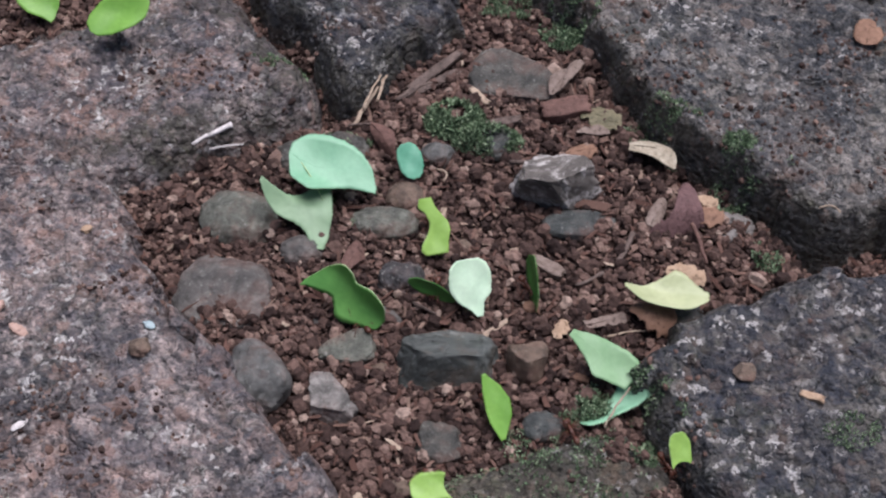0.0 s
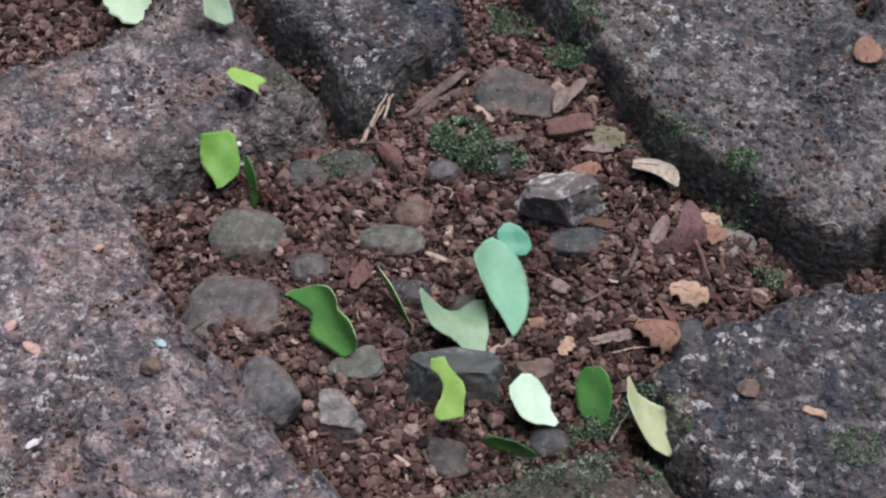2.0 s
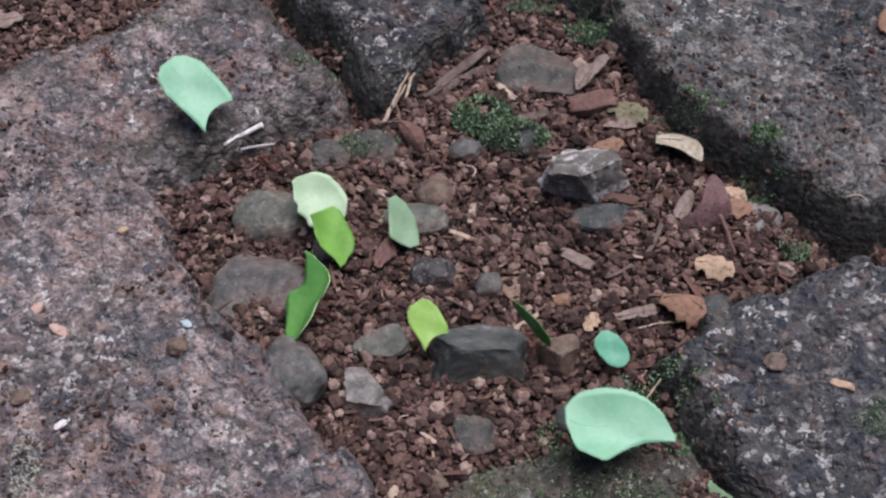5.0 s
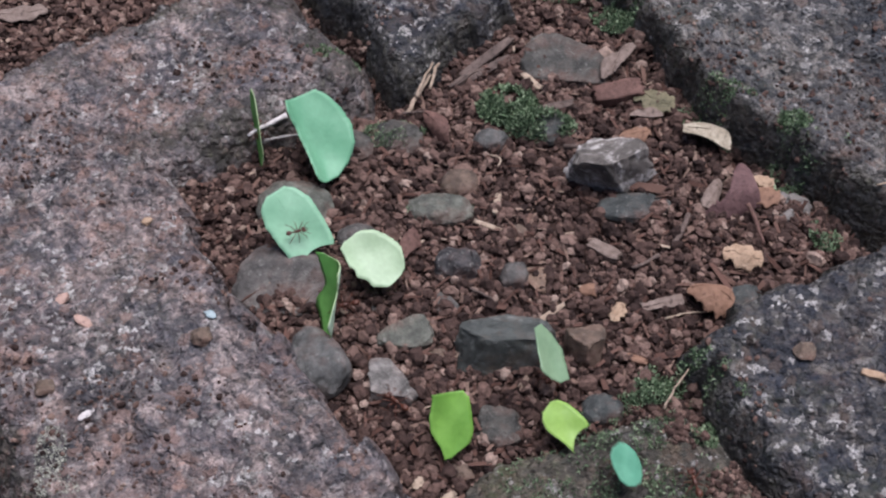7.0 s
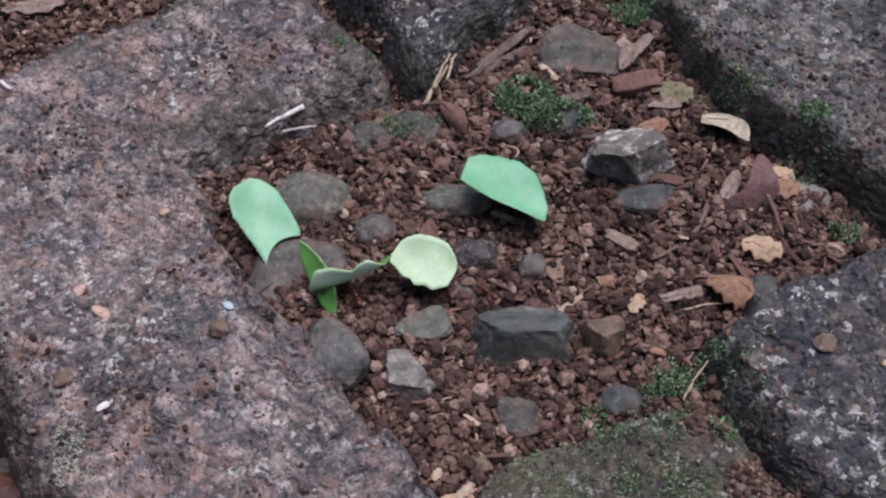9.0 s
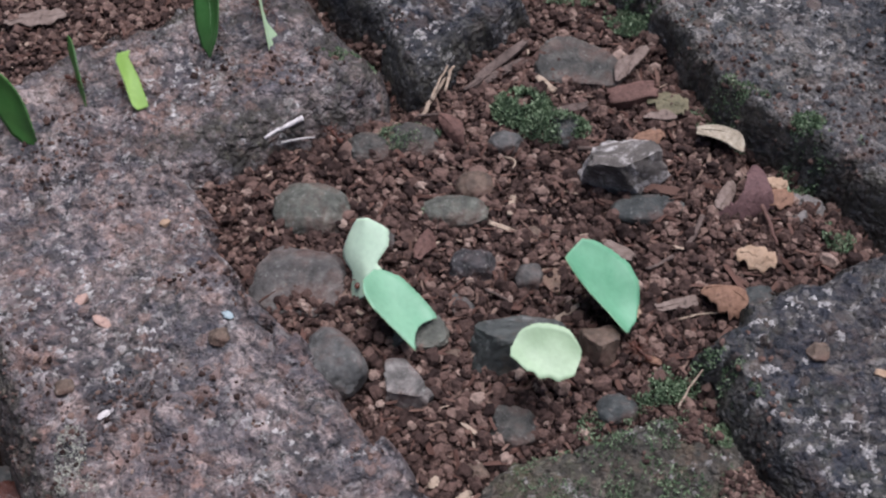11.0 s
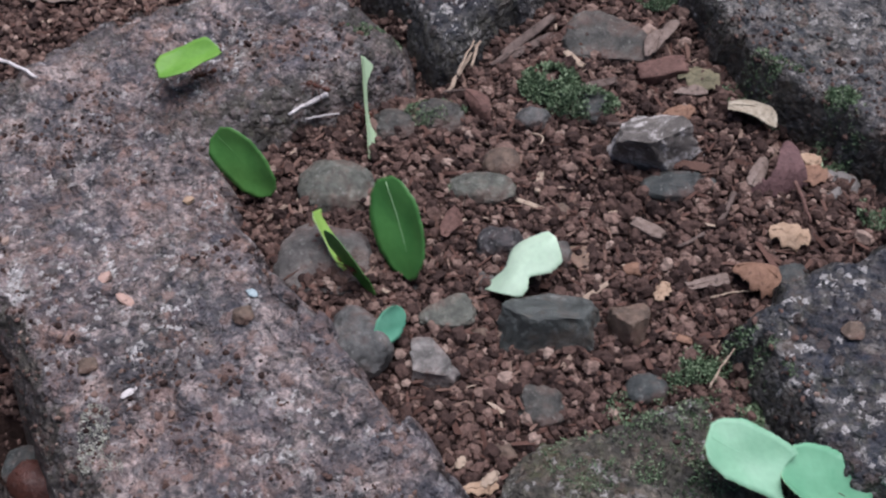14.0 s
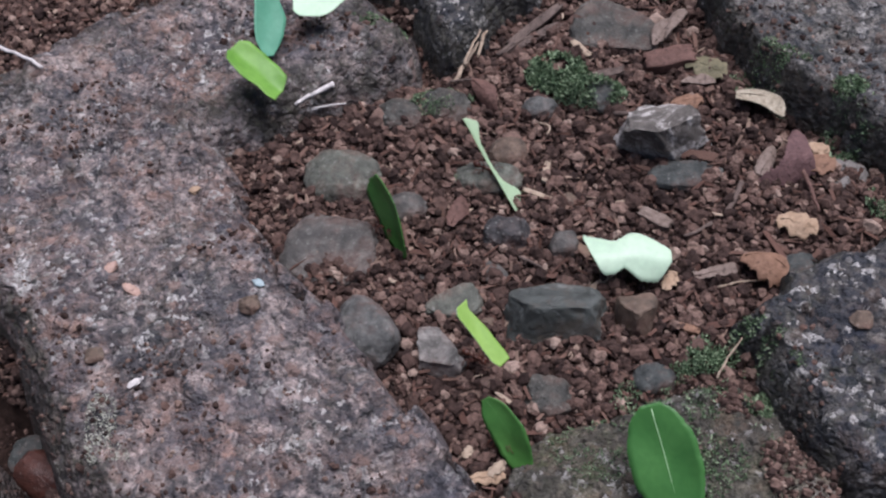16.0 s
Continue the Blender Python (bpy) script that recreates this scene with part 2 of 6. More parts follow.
LITTER = {
    "cream": litter_material("cream_dead_leaf", (0.20, 0.165, 0.115), (0.47, 0.42, 0.33)),
    "red": litter_material("red_brown_bark", (0.070, 0.035, 0.028), (0.165, 0.092, 0.074)),
    "grey": litter_material("grey_brown_leaf", (0.12, 0.085, 0.068), (0.25, 0.195, 0.165)),
    "olive": litter_material("olive_dead_leaf", (0.085, 0.080, 0.045), (0.21, 0.185, 0.115)),
    "wood": litter_material("weathered_wood", (0.052, 0.036, 0.030), (0.160, 0.118, 0.100)),
    "straw": litter_material("dry_straw", (0.23, 0.17, 0.12), (0.46, 0.37, 0.28)),
    "orange": litter_material("orange_dead_leaf", (0.15, 0.080, 0.050), (0.28, 0.165, 0.11)),
    "purple": litter_material("purple_brown_leaf", (0.085, 0.045, 0.045), (0.165, 0.094, 0.090)),
    "gloss": litter_material("glossy_brown_leaf", (0.030, 0.012, 0.009), (0.090, 0.036, 0.026), 0.28),
    "white": litter_material("bleached_fibre", (0.40, 0.37, 0.36), (0.68, 0.65, 0.63)),
    "tan": litter_material("tan_dead_leaf", (0.26, 0.17, 0.105), (0.45, 0.33, 0.23)),
    "slate": litter_material("slate_flake", (0.12, 0.110, 0.102), (0.22, 0.205, 0.190)),
    "ice": litter_material("bluish_lichen", (0.22, 0.29, 0.31), (0.46, 0.55, 0.57)),
    "pink": litter_material("pinkish_flake", (0.30, 0.19, 0.15), (0.52, 0.37, 0.31)),
}


def leaf_material(name, a, b, shine=0.45):
    n = Nodes(name)
    c = n.ramp(n.noise(90, 4, 0.6), (0.3, a), (0.7, b))
    c = n.mix(1.0, c, n.ramp(n.noise(650, 3, 0.6), (0.3, 0.95), (0.7, 1.05)), "MULTIPLY")
    n.bump(n.cells(420, "DISTANCE_TO_EDGE"), 0.00015, 0.5)
    n.done(c, shine, 0.4)
    thin = n.tree.nodes.new("ShaderNodeBsdfTranslucent")
    n.link(n.mix(1.0, c, (1.0, 1.12, 0.60), "MULTIPLY"), thin.inputs["Color"])
    both = n.tree.nodes.new("ShaderNodeMixShader")
    both.inputs["Fac"].default_value = 0.22
    n.link(n.bsdf.outputs[0], both.inputs[1])
    n.link(thin.outputs[0], both.inputs[2])
    n.link(both.outputs[0], n.tree.nodes["Material Output"].inputs["Surface"])
    return n.mat


LEAF = {
    "mint": leaf_material("mint_leaf_underside", (0.215, 0.455, 0.285), (0.275, 0.520, 0.340)),
    "greymint": leaf_material("grey_green_leaf", (0.19, 0.31, 0.18), (0.27, 0.40, 0.24)),
    "pale": leaf_material("pale_leaf_underside", (0.36, 0.50, 0.31), (0.44, 0.58, 0.385)),
    "white": leaf_material("whitish_leaf_underside", (0.50, 0.68, 0.50), (0.60, 0.76, 0.58)),
    "teal": leaf_material("teal_leaf", (0.10, 0.33, 0.21), (0.16, 0.42, 0.28)),
    "lime": leaf_material("lime_leaf", (0.23, 0.41, 0.075), (0.32, 0.51, 0.12)),
    "limed": leaf_material("fresh_green_leaf", (0.13, 0.31, 0.045), (0.21, 0.42, 0.075)),
    "green": leaf_material("green_leaf", (0.085, 0.25, 0.055), (0.14, 0.34, 0.08)),
    "dark": leaf_material("dark_green_leaf", (0.050, 0.165, 0.034), (0.090, 0.24, 0.054), 0.4),
    "darkrib": leaf_material("deep_green_leaf", (0.044, 0.155, 0.036), (0.075, 0.22, 0.055), 0.4),
    "olive": leaf_material("olive_leaf", (0.38, 0.43, 0.23), (0.52, 0.56, 0.34)),
    "sage": leaf_material("sage_leaf", (0.21, 0.38, 0.19), (0.29, 0.46, 0.26)),
    "jade": leaf_material("jade_leaf_underside", (0.135, 0.375, 0.215), (0.20, 0.455, 0.28)),
    "cut": leaf_material("pale_cut_edge", (0.40, 0.55, 0.28), (0.52, 0.66, 0.38)),
    "rib": leaf_material("pale_midrib", (0.30, 0.50, 0.25), (0.40, 0.60, 0.34)),
}


def ant_material():
    n = Nodes("red_brown_chitin")
    c = n.ramp(n.noise(900, 3), (0.3, (0.040, 0.013, 0.008)), (0.7, (0.105, 0.036, 0.020)))
    return n.done(c, 0.42, 0.4)


def moss_material():
    n = Nodes("moss")
    c = n.ramp(n.island(), (0.0, (0.034, 0.056, 0.030)), (0.6, (0.140, 0.212, 0.116)), (1.0, (0.31, 0.39, 0.25)))
    return n.done(c, 0.8, 0.2)


def lichen_material():
    n = Nodes("pale_lichen")
    return n.done(n.ramp(n.island(), (0.0, (0.26, 0.27, 0.22)), (0.6, (0.44, 0.45, 0.38)), (1.0, (0.62, 0.62, 0.55))), 0.85, 0.2)


ANT, MOSS, LICHEN = ant_material(), moss_material(), lichen_material()

# ---- the lie of the ground ----
# each stone: the outline of its foot, its height, and the breadth of its worn shoulder on the near and far side
STONES = [
    ([(-0.0100, -0.1012), (-0.0169, -0.0881), (-0.0228, -0.0792), (-0.0286, -0.0718), (-0.0348, -0.0641), (-0.0435, -0.0540), (-0.0510, -0.0451), (-0.0582, -0.0335), (-0.0673, -0.0242), (-0.0763, -0.0083), (-0.0869, 0.0077), (-0.0914, 0.0187), (-0.0770, 0.0234), (-0.0618, 0.0304), (-0.0478, 0.0374), (-0.0365, 0.0445), (-0.0353, 0.0516), (-0.0406, 0.0653), (-0.0481, 0.0748), (-0.0574, 0.0833), (-0.0648, 0.0971), (-0.0699, 0.1128), (-0.0832, 0.1168), (-0.0929, 0.1075), (-0.1006, 0.0920), (-0.1139, 0.0820), (-0.1267, 0.0760), (-0.1361, 0.0712), (-0.1590, 0.0485), (-0.1761, 0.0402), (-0.1963, 0.0258), (-0.1929, -0.0027), (-0.1650, -0.0205), (-0.1475, -0.0330), (-0.1376, -0.0480), (-0.1298, -0.0600), (-0.1222, -0.0735), (-0.1134, -0.0838), (-0.1030, -0.0960), (-0.0695, -0.1064)],
     0.013, 0.0045, 0.013),
    ([(-0.0598, 0.0971), (-0.0493, 0.0796), (-0.0396, 0.0688), (-0.0338, 0.0561), (-0.0300, 0.0467), (-0.0198, 0.0516), (-0.0117, 0.0630), (-0.0007, 0.0736), (0.0077, 0.0815), (0.0029, 0.0996), (0.0011, 0.1292), (-0.0352, 0.1494), (-0.0657, 0.1264)],
     0.014, 0.007, 0.007),
    ([(0.0220, 0.1128), (0.0370, 0.0875), (0.0488, 0.0639), (0.0587, 0.0428), (0.0733, 0.0271), (0.0887, 0.0126), (0.1019, 0.0021), (0.1106, 0.0013), (0.1243, 0.0050), (0.1585, 0.0118), (0.1916, 0.0724), (0.1916, 0.1377), (0.1602, 0.1494), (0.1268, 0.0852), (0.1330, 0.1155), (0.1005, 0.1615), (0.0415, 0.1524)],
     0.0135, 0.0048, 0.0052),
    ([(0.0970, -0.0103), (0.0850, -0.0150), (0.0713, -0.0222), (0.0573, -0.0292), (0.0497, -0.0385), (0.0458, -0.0405), (0.0500, -0.0525), (0.0578, -0.0677), (0.0664, -0.0841), (0.1147, -0.0938), (0.1453, -0.0509), (0.1509, -0.0034), (0.1205, -0.0071), (0.1081, -0.0098)],
     0.0118, 0.0070, 0.008),
    ([(-0.0184, -0.0886), (-0.0113, -0.0797), (0.0013, -0.0696), (0.0134, -0.0642), (0.0243, -0.0589), (0.0349, -0.0520), (0.0458, -0.0543), (0.0534, -0.0644), (0.0598, -0.0763), (0.0656, -0.0890), (0.0706, -0.1047), (0.0256, -0.1109), (-0.0206, -0.1059)],
     0.0060, 0.010, 0.010),
    # added stone left of the view, put there to shade the deep gap
    ([(-0.2003, -0.0277), (-0.1676, -0.0429), (-0.1563, -0.0599), (-0.1494, -0.0752), (-0.1445, -0.0991), (-0.1819, -0.1070)],
     0.012, 0.006, 0.006),
]


# joints between stones where the soil lies deep: from, to, depth, breadth
GAPS = [
    ((-0.0672, 0.1128), (-0.0354, 0.0483), 0.007, 0.005),
    ((0.0465, -0.0496), (0.0690, -0.0907), 0.007, 0.005),
    ((-0.1700, -0.0300), (-0.1420, -0.0640), 0.034, 0.013),
    ((-0.1420, -0.0640), (-0.1240, -0.0930), 0.026, 0.012),
    ((0.1016, -0.0017), (0.1319, 0.0040), 0.008, 0.006),
    ((0.0157, 0.1128), (0.0309, 0.0870), 0.004, 0.007),
    ((0.0700, 0.0267), (0.1020, 0.0006), 0.006, 0.006),
    ((0.0467, 0.0630), (0.0700, 0.0267), 0.004, 0.005),
]


# cracks across the stones: from, to, depth, breadth
CRACKS = [
    ((0.1000, 0.0526), (0.1172, 0.0508), 0.0040, 0.0011),
    ((-0.0905, 0.0075), (-0.0840, 0.0020), 0.0028, 0.0010),
    ((-0.1010, 0.0140), (-0.0905, 0.0075), 0.0022, 0.0009),
    ((-0.0790, 0.0600), (-0.0660, 0.0668), 0.0022, 0.0010),
    ((0.0985, 0.0300), (0.1090, 0.0262), 0.0020, 0.0009),
]


def lattice(ix, iy, seed):
    h = (ix * 374761393 + iy * 668265263 + seed * 974711) & 0x7FFFFFFF
    h = ((h ^ (h >> 13)) * 1274126177) & 0x7FFFFFFF
    return ((h ^ (h >> 16)) & 0xFFFF) / 65535.0


def value_noise(x, y, size, seed):
    u, v = x / size, y / size
    i, j = np.floor(u).astype(np.int64), np.floor(v).astype(np.int64)
    a, b = u - i, v - j
    a, b = a * a * (3 - 2 * a), b * b * (3 - 2 * b)
    low = lattice(i, j, seed) * (1 - a) + lattice(i + 1, j, seed) * a
    high = lattice(i, j + 1, seed) * (1 - a) + lattice(i + 1, j + 1, seed) * a
    return low * (1 - b) + high * b


def fractal(x, y, size, octaves, seed):
    """Smooth noise from 0 to 1 whose largest forms are of that size."""
    out, weight = 0.0, 0.0
    for k in range(octaves):
        out = out + value_noise(x, y, size / 2**k, seed + 17 * k) * 0.5**k
        weight += 0.5**k
    return out / weight


def inside(poly, x, y):
    """Distance to a polygon's edge: positive inside."""
    best, odd = np.full(x.shape, 1e9), np.zeros(x.shape, bool)
    for (ax, ay), (bx, by) in zip(poly, poly[1:] + poly[:1]):
        ex, ey = bx - ax, by - ay
        k = np.clip(((x - ax) * ex + (y - ay) * ey) / (ex * ex + ey * ey), 0, 1)
        best = np.minimum(best, np.hypot(x - ax - k * ex, y - ay - k * ey))
        if ay != by:
            odd ^= ((ay > y) != (by > y)) & (x < ax + (y - ay) * ex / ey)
    return np.where(odd, best, -best)


def facets(x, y, size, seed):
    """Broken faces: cells of that size, each with a height and a tilt of its own, from about -0.5 to 0.5."""
    u, v = x / size, y / size
    i, j = np.floor(u).astype(np.int64), np.floor(v).astype(np.int64)
    best, out = np.full(np.shape(x), 9.0), np.zeros(np.shape(x))
    for di in (-1, 0, 1):
        for dj in (-1, 0, 1):
            a, b = i + di, j + dj
            du, dv = u - a - lattice(a, b, seed), v - b - lattice(a, b, seed + 1)
            far = du * du + dv * dv
            level = 0.7 * (lattice(a, b, seed + 2) - 0.5) + 0.5 * du * (lattice(a, b, seed + 3) - 0.5) + 0.5 * dv * (lattice(a, b, seed + 4) - 0.5)
            near = far < best
            out, best = np.where(near, level, out), np.where(near, far, best)
    return out


def stone_height(n, x, y):
    poly, high, near, far = STONES[n]
    worn = near + (far - near) * np.clip((y - 0.008) / 0.02, 0, 1)
    if n == 0:
        worn = worn + 0.006 * np.clip((-0.09 - x) / 0.02, 0, 1) * np.clip(-y / 0.02, 0, 1)
    d = inside(poly, x, y) + 0.0035 * (fractal(x, y, 0.014, 3, 31 + n) - 0.5)
    side = np.clip(1.25 - d / (1.6 * worn), 0, 1)
    wx, wy = x + 0.0030 * (fractal(x, y, 0.008, 2, 201 + n) - 0.5), y + 0.0030 * (fractal(x, y, 0.008, 2, 203 + n) - 0.5)
    lumps = facets(wx, wy, 0.0115, 71 + n)
    d = d + side * (0.0045 * lumps + 0.0050 * facets(wx, wy, 0.021, 79 + n))
    k = np.clip(d / worn, 0, 1)
    z = high * (1 - (1 - k) ** 2.2) + np.minimum(d, 0) * 5.0
    rough = np.clip(d / 0.004, 0, 1)
    z = z + rough * (0.0050 * (fractal(x, y, 0.045, 2, 41 + n) - 0.5) + 0.0022 * (fractal(x, y, 0.011, 2, 51 + n) - 0.5) + 0.0016 * (fractal(x, y, 0.0045, 3, 61 + n) - 0.5))
    z = z + rough * (0.0022 * lumps + 0.0022 * facets(wx, wy, 0.0052, 81 + n) + 0.0010 * facets(wx, wy, 0.0024, 87 + n))
    for (ax, ay), (bx, by), deep, wide in CRACKS:
        ex, ey = bx - ax, by - ay
        along = np.clip(((wx - ax) * ex + (wy - ay) * ey) / (ex * ex + ey * ey), 0, 1)
        z = z - deep * np.exp(-(((wx - ax - along * ex) ** 2 + (wy - ay - along * ey) ** 2) / wide**2)) * np.sin(math.pi * np.clip(along, 0.08, 0.92))
    return z - 0.002, d


def moss_and_shade(n, x, y, d):
    """Dark moss, algae and painted shade: along stones' feet, all over the low one."""
    foot, amount = ((0.019, 0.6), (0.007, 0.6), (0.0060, 0.62), (0.0045, 0.55), (0.05, 0.5), (0.006, 0.5))[n]
    if n == 0:
        amount = amount * np.clip((y - 0.015) / 0.012, 0, 1)
        rim = (x < -0.092) & (y < 0.0)
        foot, amount = np.where(rim, 0.0085, foot), np.where(rim, 1.3, amount)
    return amount * np.clip(1.5 - d / foot, 0, 1) * (0.35 + 1.1 * fractal(x, y, 0.012, 3, 91 + n))


def stones_height(x, y):
    out = np.full(np.shape(x), -0.02)
    for n in range(len(STONES)):
        z, d = stone_height(n, x, y)
        out = np.maximum(out, np.where(d > -0.004, z, -0.02))
    return out


def soil_height(x, y):
    near = np.clip(1.2 - np.hypot(x, y) / 0.3, 0, 1)
    z = 0.0045 * (fractal(x, y, 0.03, 3, 3) - 0.5) - 0.0012
    for (ax, ay), (bx, by), deep, wide in GAPS:
        ex, ey = bx - ax, by - ay
        k = np.clip(((x - ax) * ex + (y - ay) * ey) / (ex * ex + ey * ey), 0, 1)
        z = z - deep * np.exp(-(((x - ax - k * ex) ** 2 + (y - ay - k * ey) ** 2) / wide**2))
    return z * near - 0.002 * (1 - near)


def top_height(x, y):
    return np.maximum(soil_height(x, y), stones_height(x, y))


def link_mesh(name, verts, faces, materials, parent=None, smooth=True, slots=None):
    me = bpy.data.meshes.new(name)
    me.from_pydata([tuple(map(float, v)) for v in verts], [], [tuple(int(i) for i in f) for f in faces])
    for m in materials:
        me.materials.append(m)
    if slots is not None:
        me.polygons.foreach_set("material_index", np.asarray(slots, np.int32))
    me.polygons.foreach_set("use_smooth", np.full(len(me.polygons), smooth))
    me.update()
    ob = new(name, me)
    if parent:
        ob.parent = parent
    return ob


def grid_faces(keep):
    """Quads of a grid whose four corners are kept, and the new number of each corner."""
    number = np.cumsum(keep.ravel()).reshape(keep.shape) - 1
    all4 = keep[:-1, :-1] & keep[1:, :-1] & keep[1:, 1:] & keep[:-1, 1:]
    i, j = np.nonzero(all4)
    return np.stack([number[i, j], number[i + 1, j], number[i + 1, j + 1], number[i, j + 1]], 1)


def build_ground():
    fine = np.arange(-0.19, 0.1901, 0.0016)
    far = 0.19 * np.geomspace(1.02, 80, 26)
    xs = np.concatenate([-far[::-1], fine, far])
    ys = np.concatenate([-far[::-1], fine, far]) + 0.01
    x, y = np.meshgrid(xs, ys, indexing="ij")
    z = soil_height(x, y)
    verts = np.stack([x, y, z], -1).reshape(-1, 3)
    ob = link_mesh("ground", verts, grid_faces(np.ones_like(x, bool)), [SOIL])
    tagged(ob, "red-brown crumbly soil between the paving stones", "soil", kind="structure")


def build_pavement():
    base = tagged(new("pavement"), "old granite paving stones with one stone missing", "pavement", kind="structure")
    looks = (STONE, STONE_BLUE, STONE_PALE, STONE_BLUE, STONE_MOSSY, STONE)
    for n, look_of in enumerate(looks):
        poly = np.array(STONES[n][0])
        (x0, y0), (x1, y1) = poly.min(0) - 0.006, poly.max(0) + 0.006
        x, y = np.meshgrid(np.arange(x0, x1, 0.0006), np.arange(y0, y1, 0.0006), indexing="ij")
        z, d = stone_height(n, x, y)
        keep = d > -0.012
        verts = np.stack([x, y, z], -1)[keep]
        ob = link_mesh("paving_stone", verts, grid_faces(keep), [look_of], base)
        # moss on the stone, together with shade painted on its sides
        dark_cover = ob.data.attributes.new("moss", "FLOAT", "POINT")
        dark_cover.data.foreach_set("value", moss_and_shade(n, x, y, d)[keep].astype(np.float32))


build_ground()
build_pavement()

# ---- loose soil ----


def ball(level):
    bm = bmesh.new()
    bmesh.ops.create_icosphere(bm, subdivisions=level, radius=1.0)
    v = np.array([q.co[:] for q in bm.verts])
    f = np.array([[q.index for q in p.verts] for p in bm.faces])
    bm.free()
    return v, f


def turns(rng, n):
    """n random turns, as matrices."""
    q = rng.normal(size=(n, 4))
    w, x, y, z = (q / np.linalg.norm(q, axis=1, keepdims=True)).T
    return np.stack([1 - 2 * (y * y + z * z), 2 * (x * y - z * w), 2 * (x * z + y * w),
                     2 * (x * y + z * w), 1 - 2 * (x * x + z * z), 2 * (y * z - x * w),
                     2 * (x * z - y * w), 2 * (y * z + x * w), 1 - 2 * (x * x + y * y)], 1).reshape(-1, 3, 3)


def crumbs(name, label, places, sizes, material, level, seed, rough=0.28, sink=0.2):
    rng = np.random.default_rng(seed)
    v, f = ball(level)
    n = len(places)
    lumps = v[None] * (1 + rough * rng.normal(size=(n, len(v), 1)).clip(-1.6, 1.6))
    lumps *= rng.uniform(0.65, 1.25, (n, 1, 3))
    lumps = np.einsum("nij,nvj->nvi", turns(rng, n), lumps) * (sizes[:, None, None] / 2)
    lift = places.copy()
    lift[:, 2] += sizes * (0.5 - sink)
    verts = (lumps + lift[:, None]).reshape(-1, 3)
    faces = (f[None] + len(v) * np.arange(n)[:, None, None]).reshape(-1, 3)
    ob = link_mesh(name, verts, faces, [material], smooth=False)
    return tagged(ob, label, "soil", kind="stuff")


def on_soil(rng, n, x0, x1, y0, y1):
    x, y = rng.uniform(x0, x1, n), rng.uniform(y0, y1, n)
    z, s = soil_height(x, y), stones_height(x, y)
    ok = s < z + 0.0005
    return np.stack([x, y, z], 1)[ok]


def flakes(p, rng):
    """Thin splinters of bark and dry leaf strewn over the soil."""
    n = len(p)
    box = np.array([(x, y, z) for x in (-1, 1) for y in (-1, 1) for z in (-1, 1)], float)
    quads = np.array([(0, 1, 3, 2), (4, 6, 7, 5), (0, 4, 5, 1), (2, 3, 7, 6), (0, 2, 6, 4), (1, 5, 7, 3)])
    size = np.stack([rng.lognormal(math.log(0.0034), 0.45, n), rng.uniform(0.0005, 0.0013, n), rng.uniform(0.00012, 0.00035, n)], 1) / 2
    a, b, c = rng.uniform(0, 6.283, n), rng.normal(0, 0.3, n), rng.normal(0, 0.5, n)
    v = box[None] * size[:, None] * rng.uniform(0.3, 1.2, (n, 8, 3))
    v = np.stack([v[..., 0], v[..., 1] * np.cos(c)[:, None] - v[..., 2] * np.sin(c)[:, None], v[..., 1] * np.sin(c)[:, None] + v[..., 2] * np.cos(c)[:, None]], -1)
    v = np.stack([v[..., 0] * np.cos(b)[:, None] - v[..., 2] * np.sin(b)[:, None], v[..., 1], v[..., 0] * np.sin(b)[:, None] + v[..., 2] * np.cos(b)[:, None]], -1)
    v = np.stack([v[..., 0] * np.cos(a)[:, None] - v[..., 1] * np.sin(a)[:, None], v[..., 0] * np.sin(a)[:, None] + v[..., 1] * np.cos(a)[:, None], v[..., 2]], -1)
    p = p + np.stack([0 * a, 0 * a, rng.uniform(0.0012, 0.0028, n)], 1)
    ob = link_mesh("bark_flakes", (v + p[:, None]).reshape(-1, 3), (quads[None] + 8 * np.arange(n)[:, None, None]).reshape(-1, 4), [FLAKE], smooth=False)
    tagged(ob, "fine splinters of bark and dry leaf strewn over soil", "litter", kind="stuff")


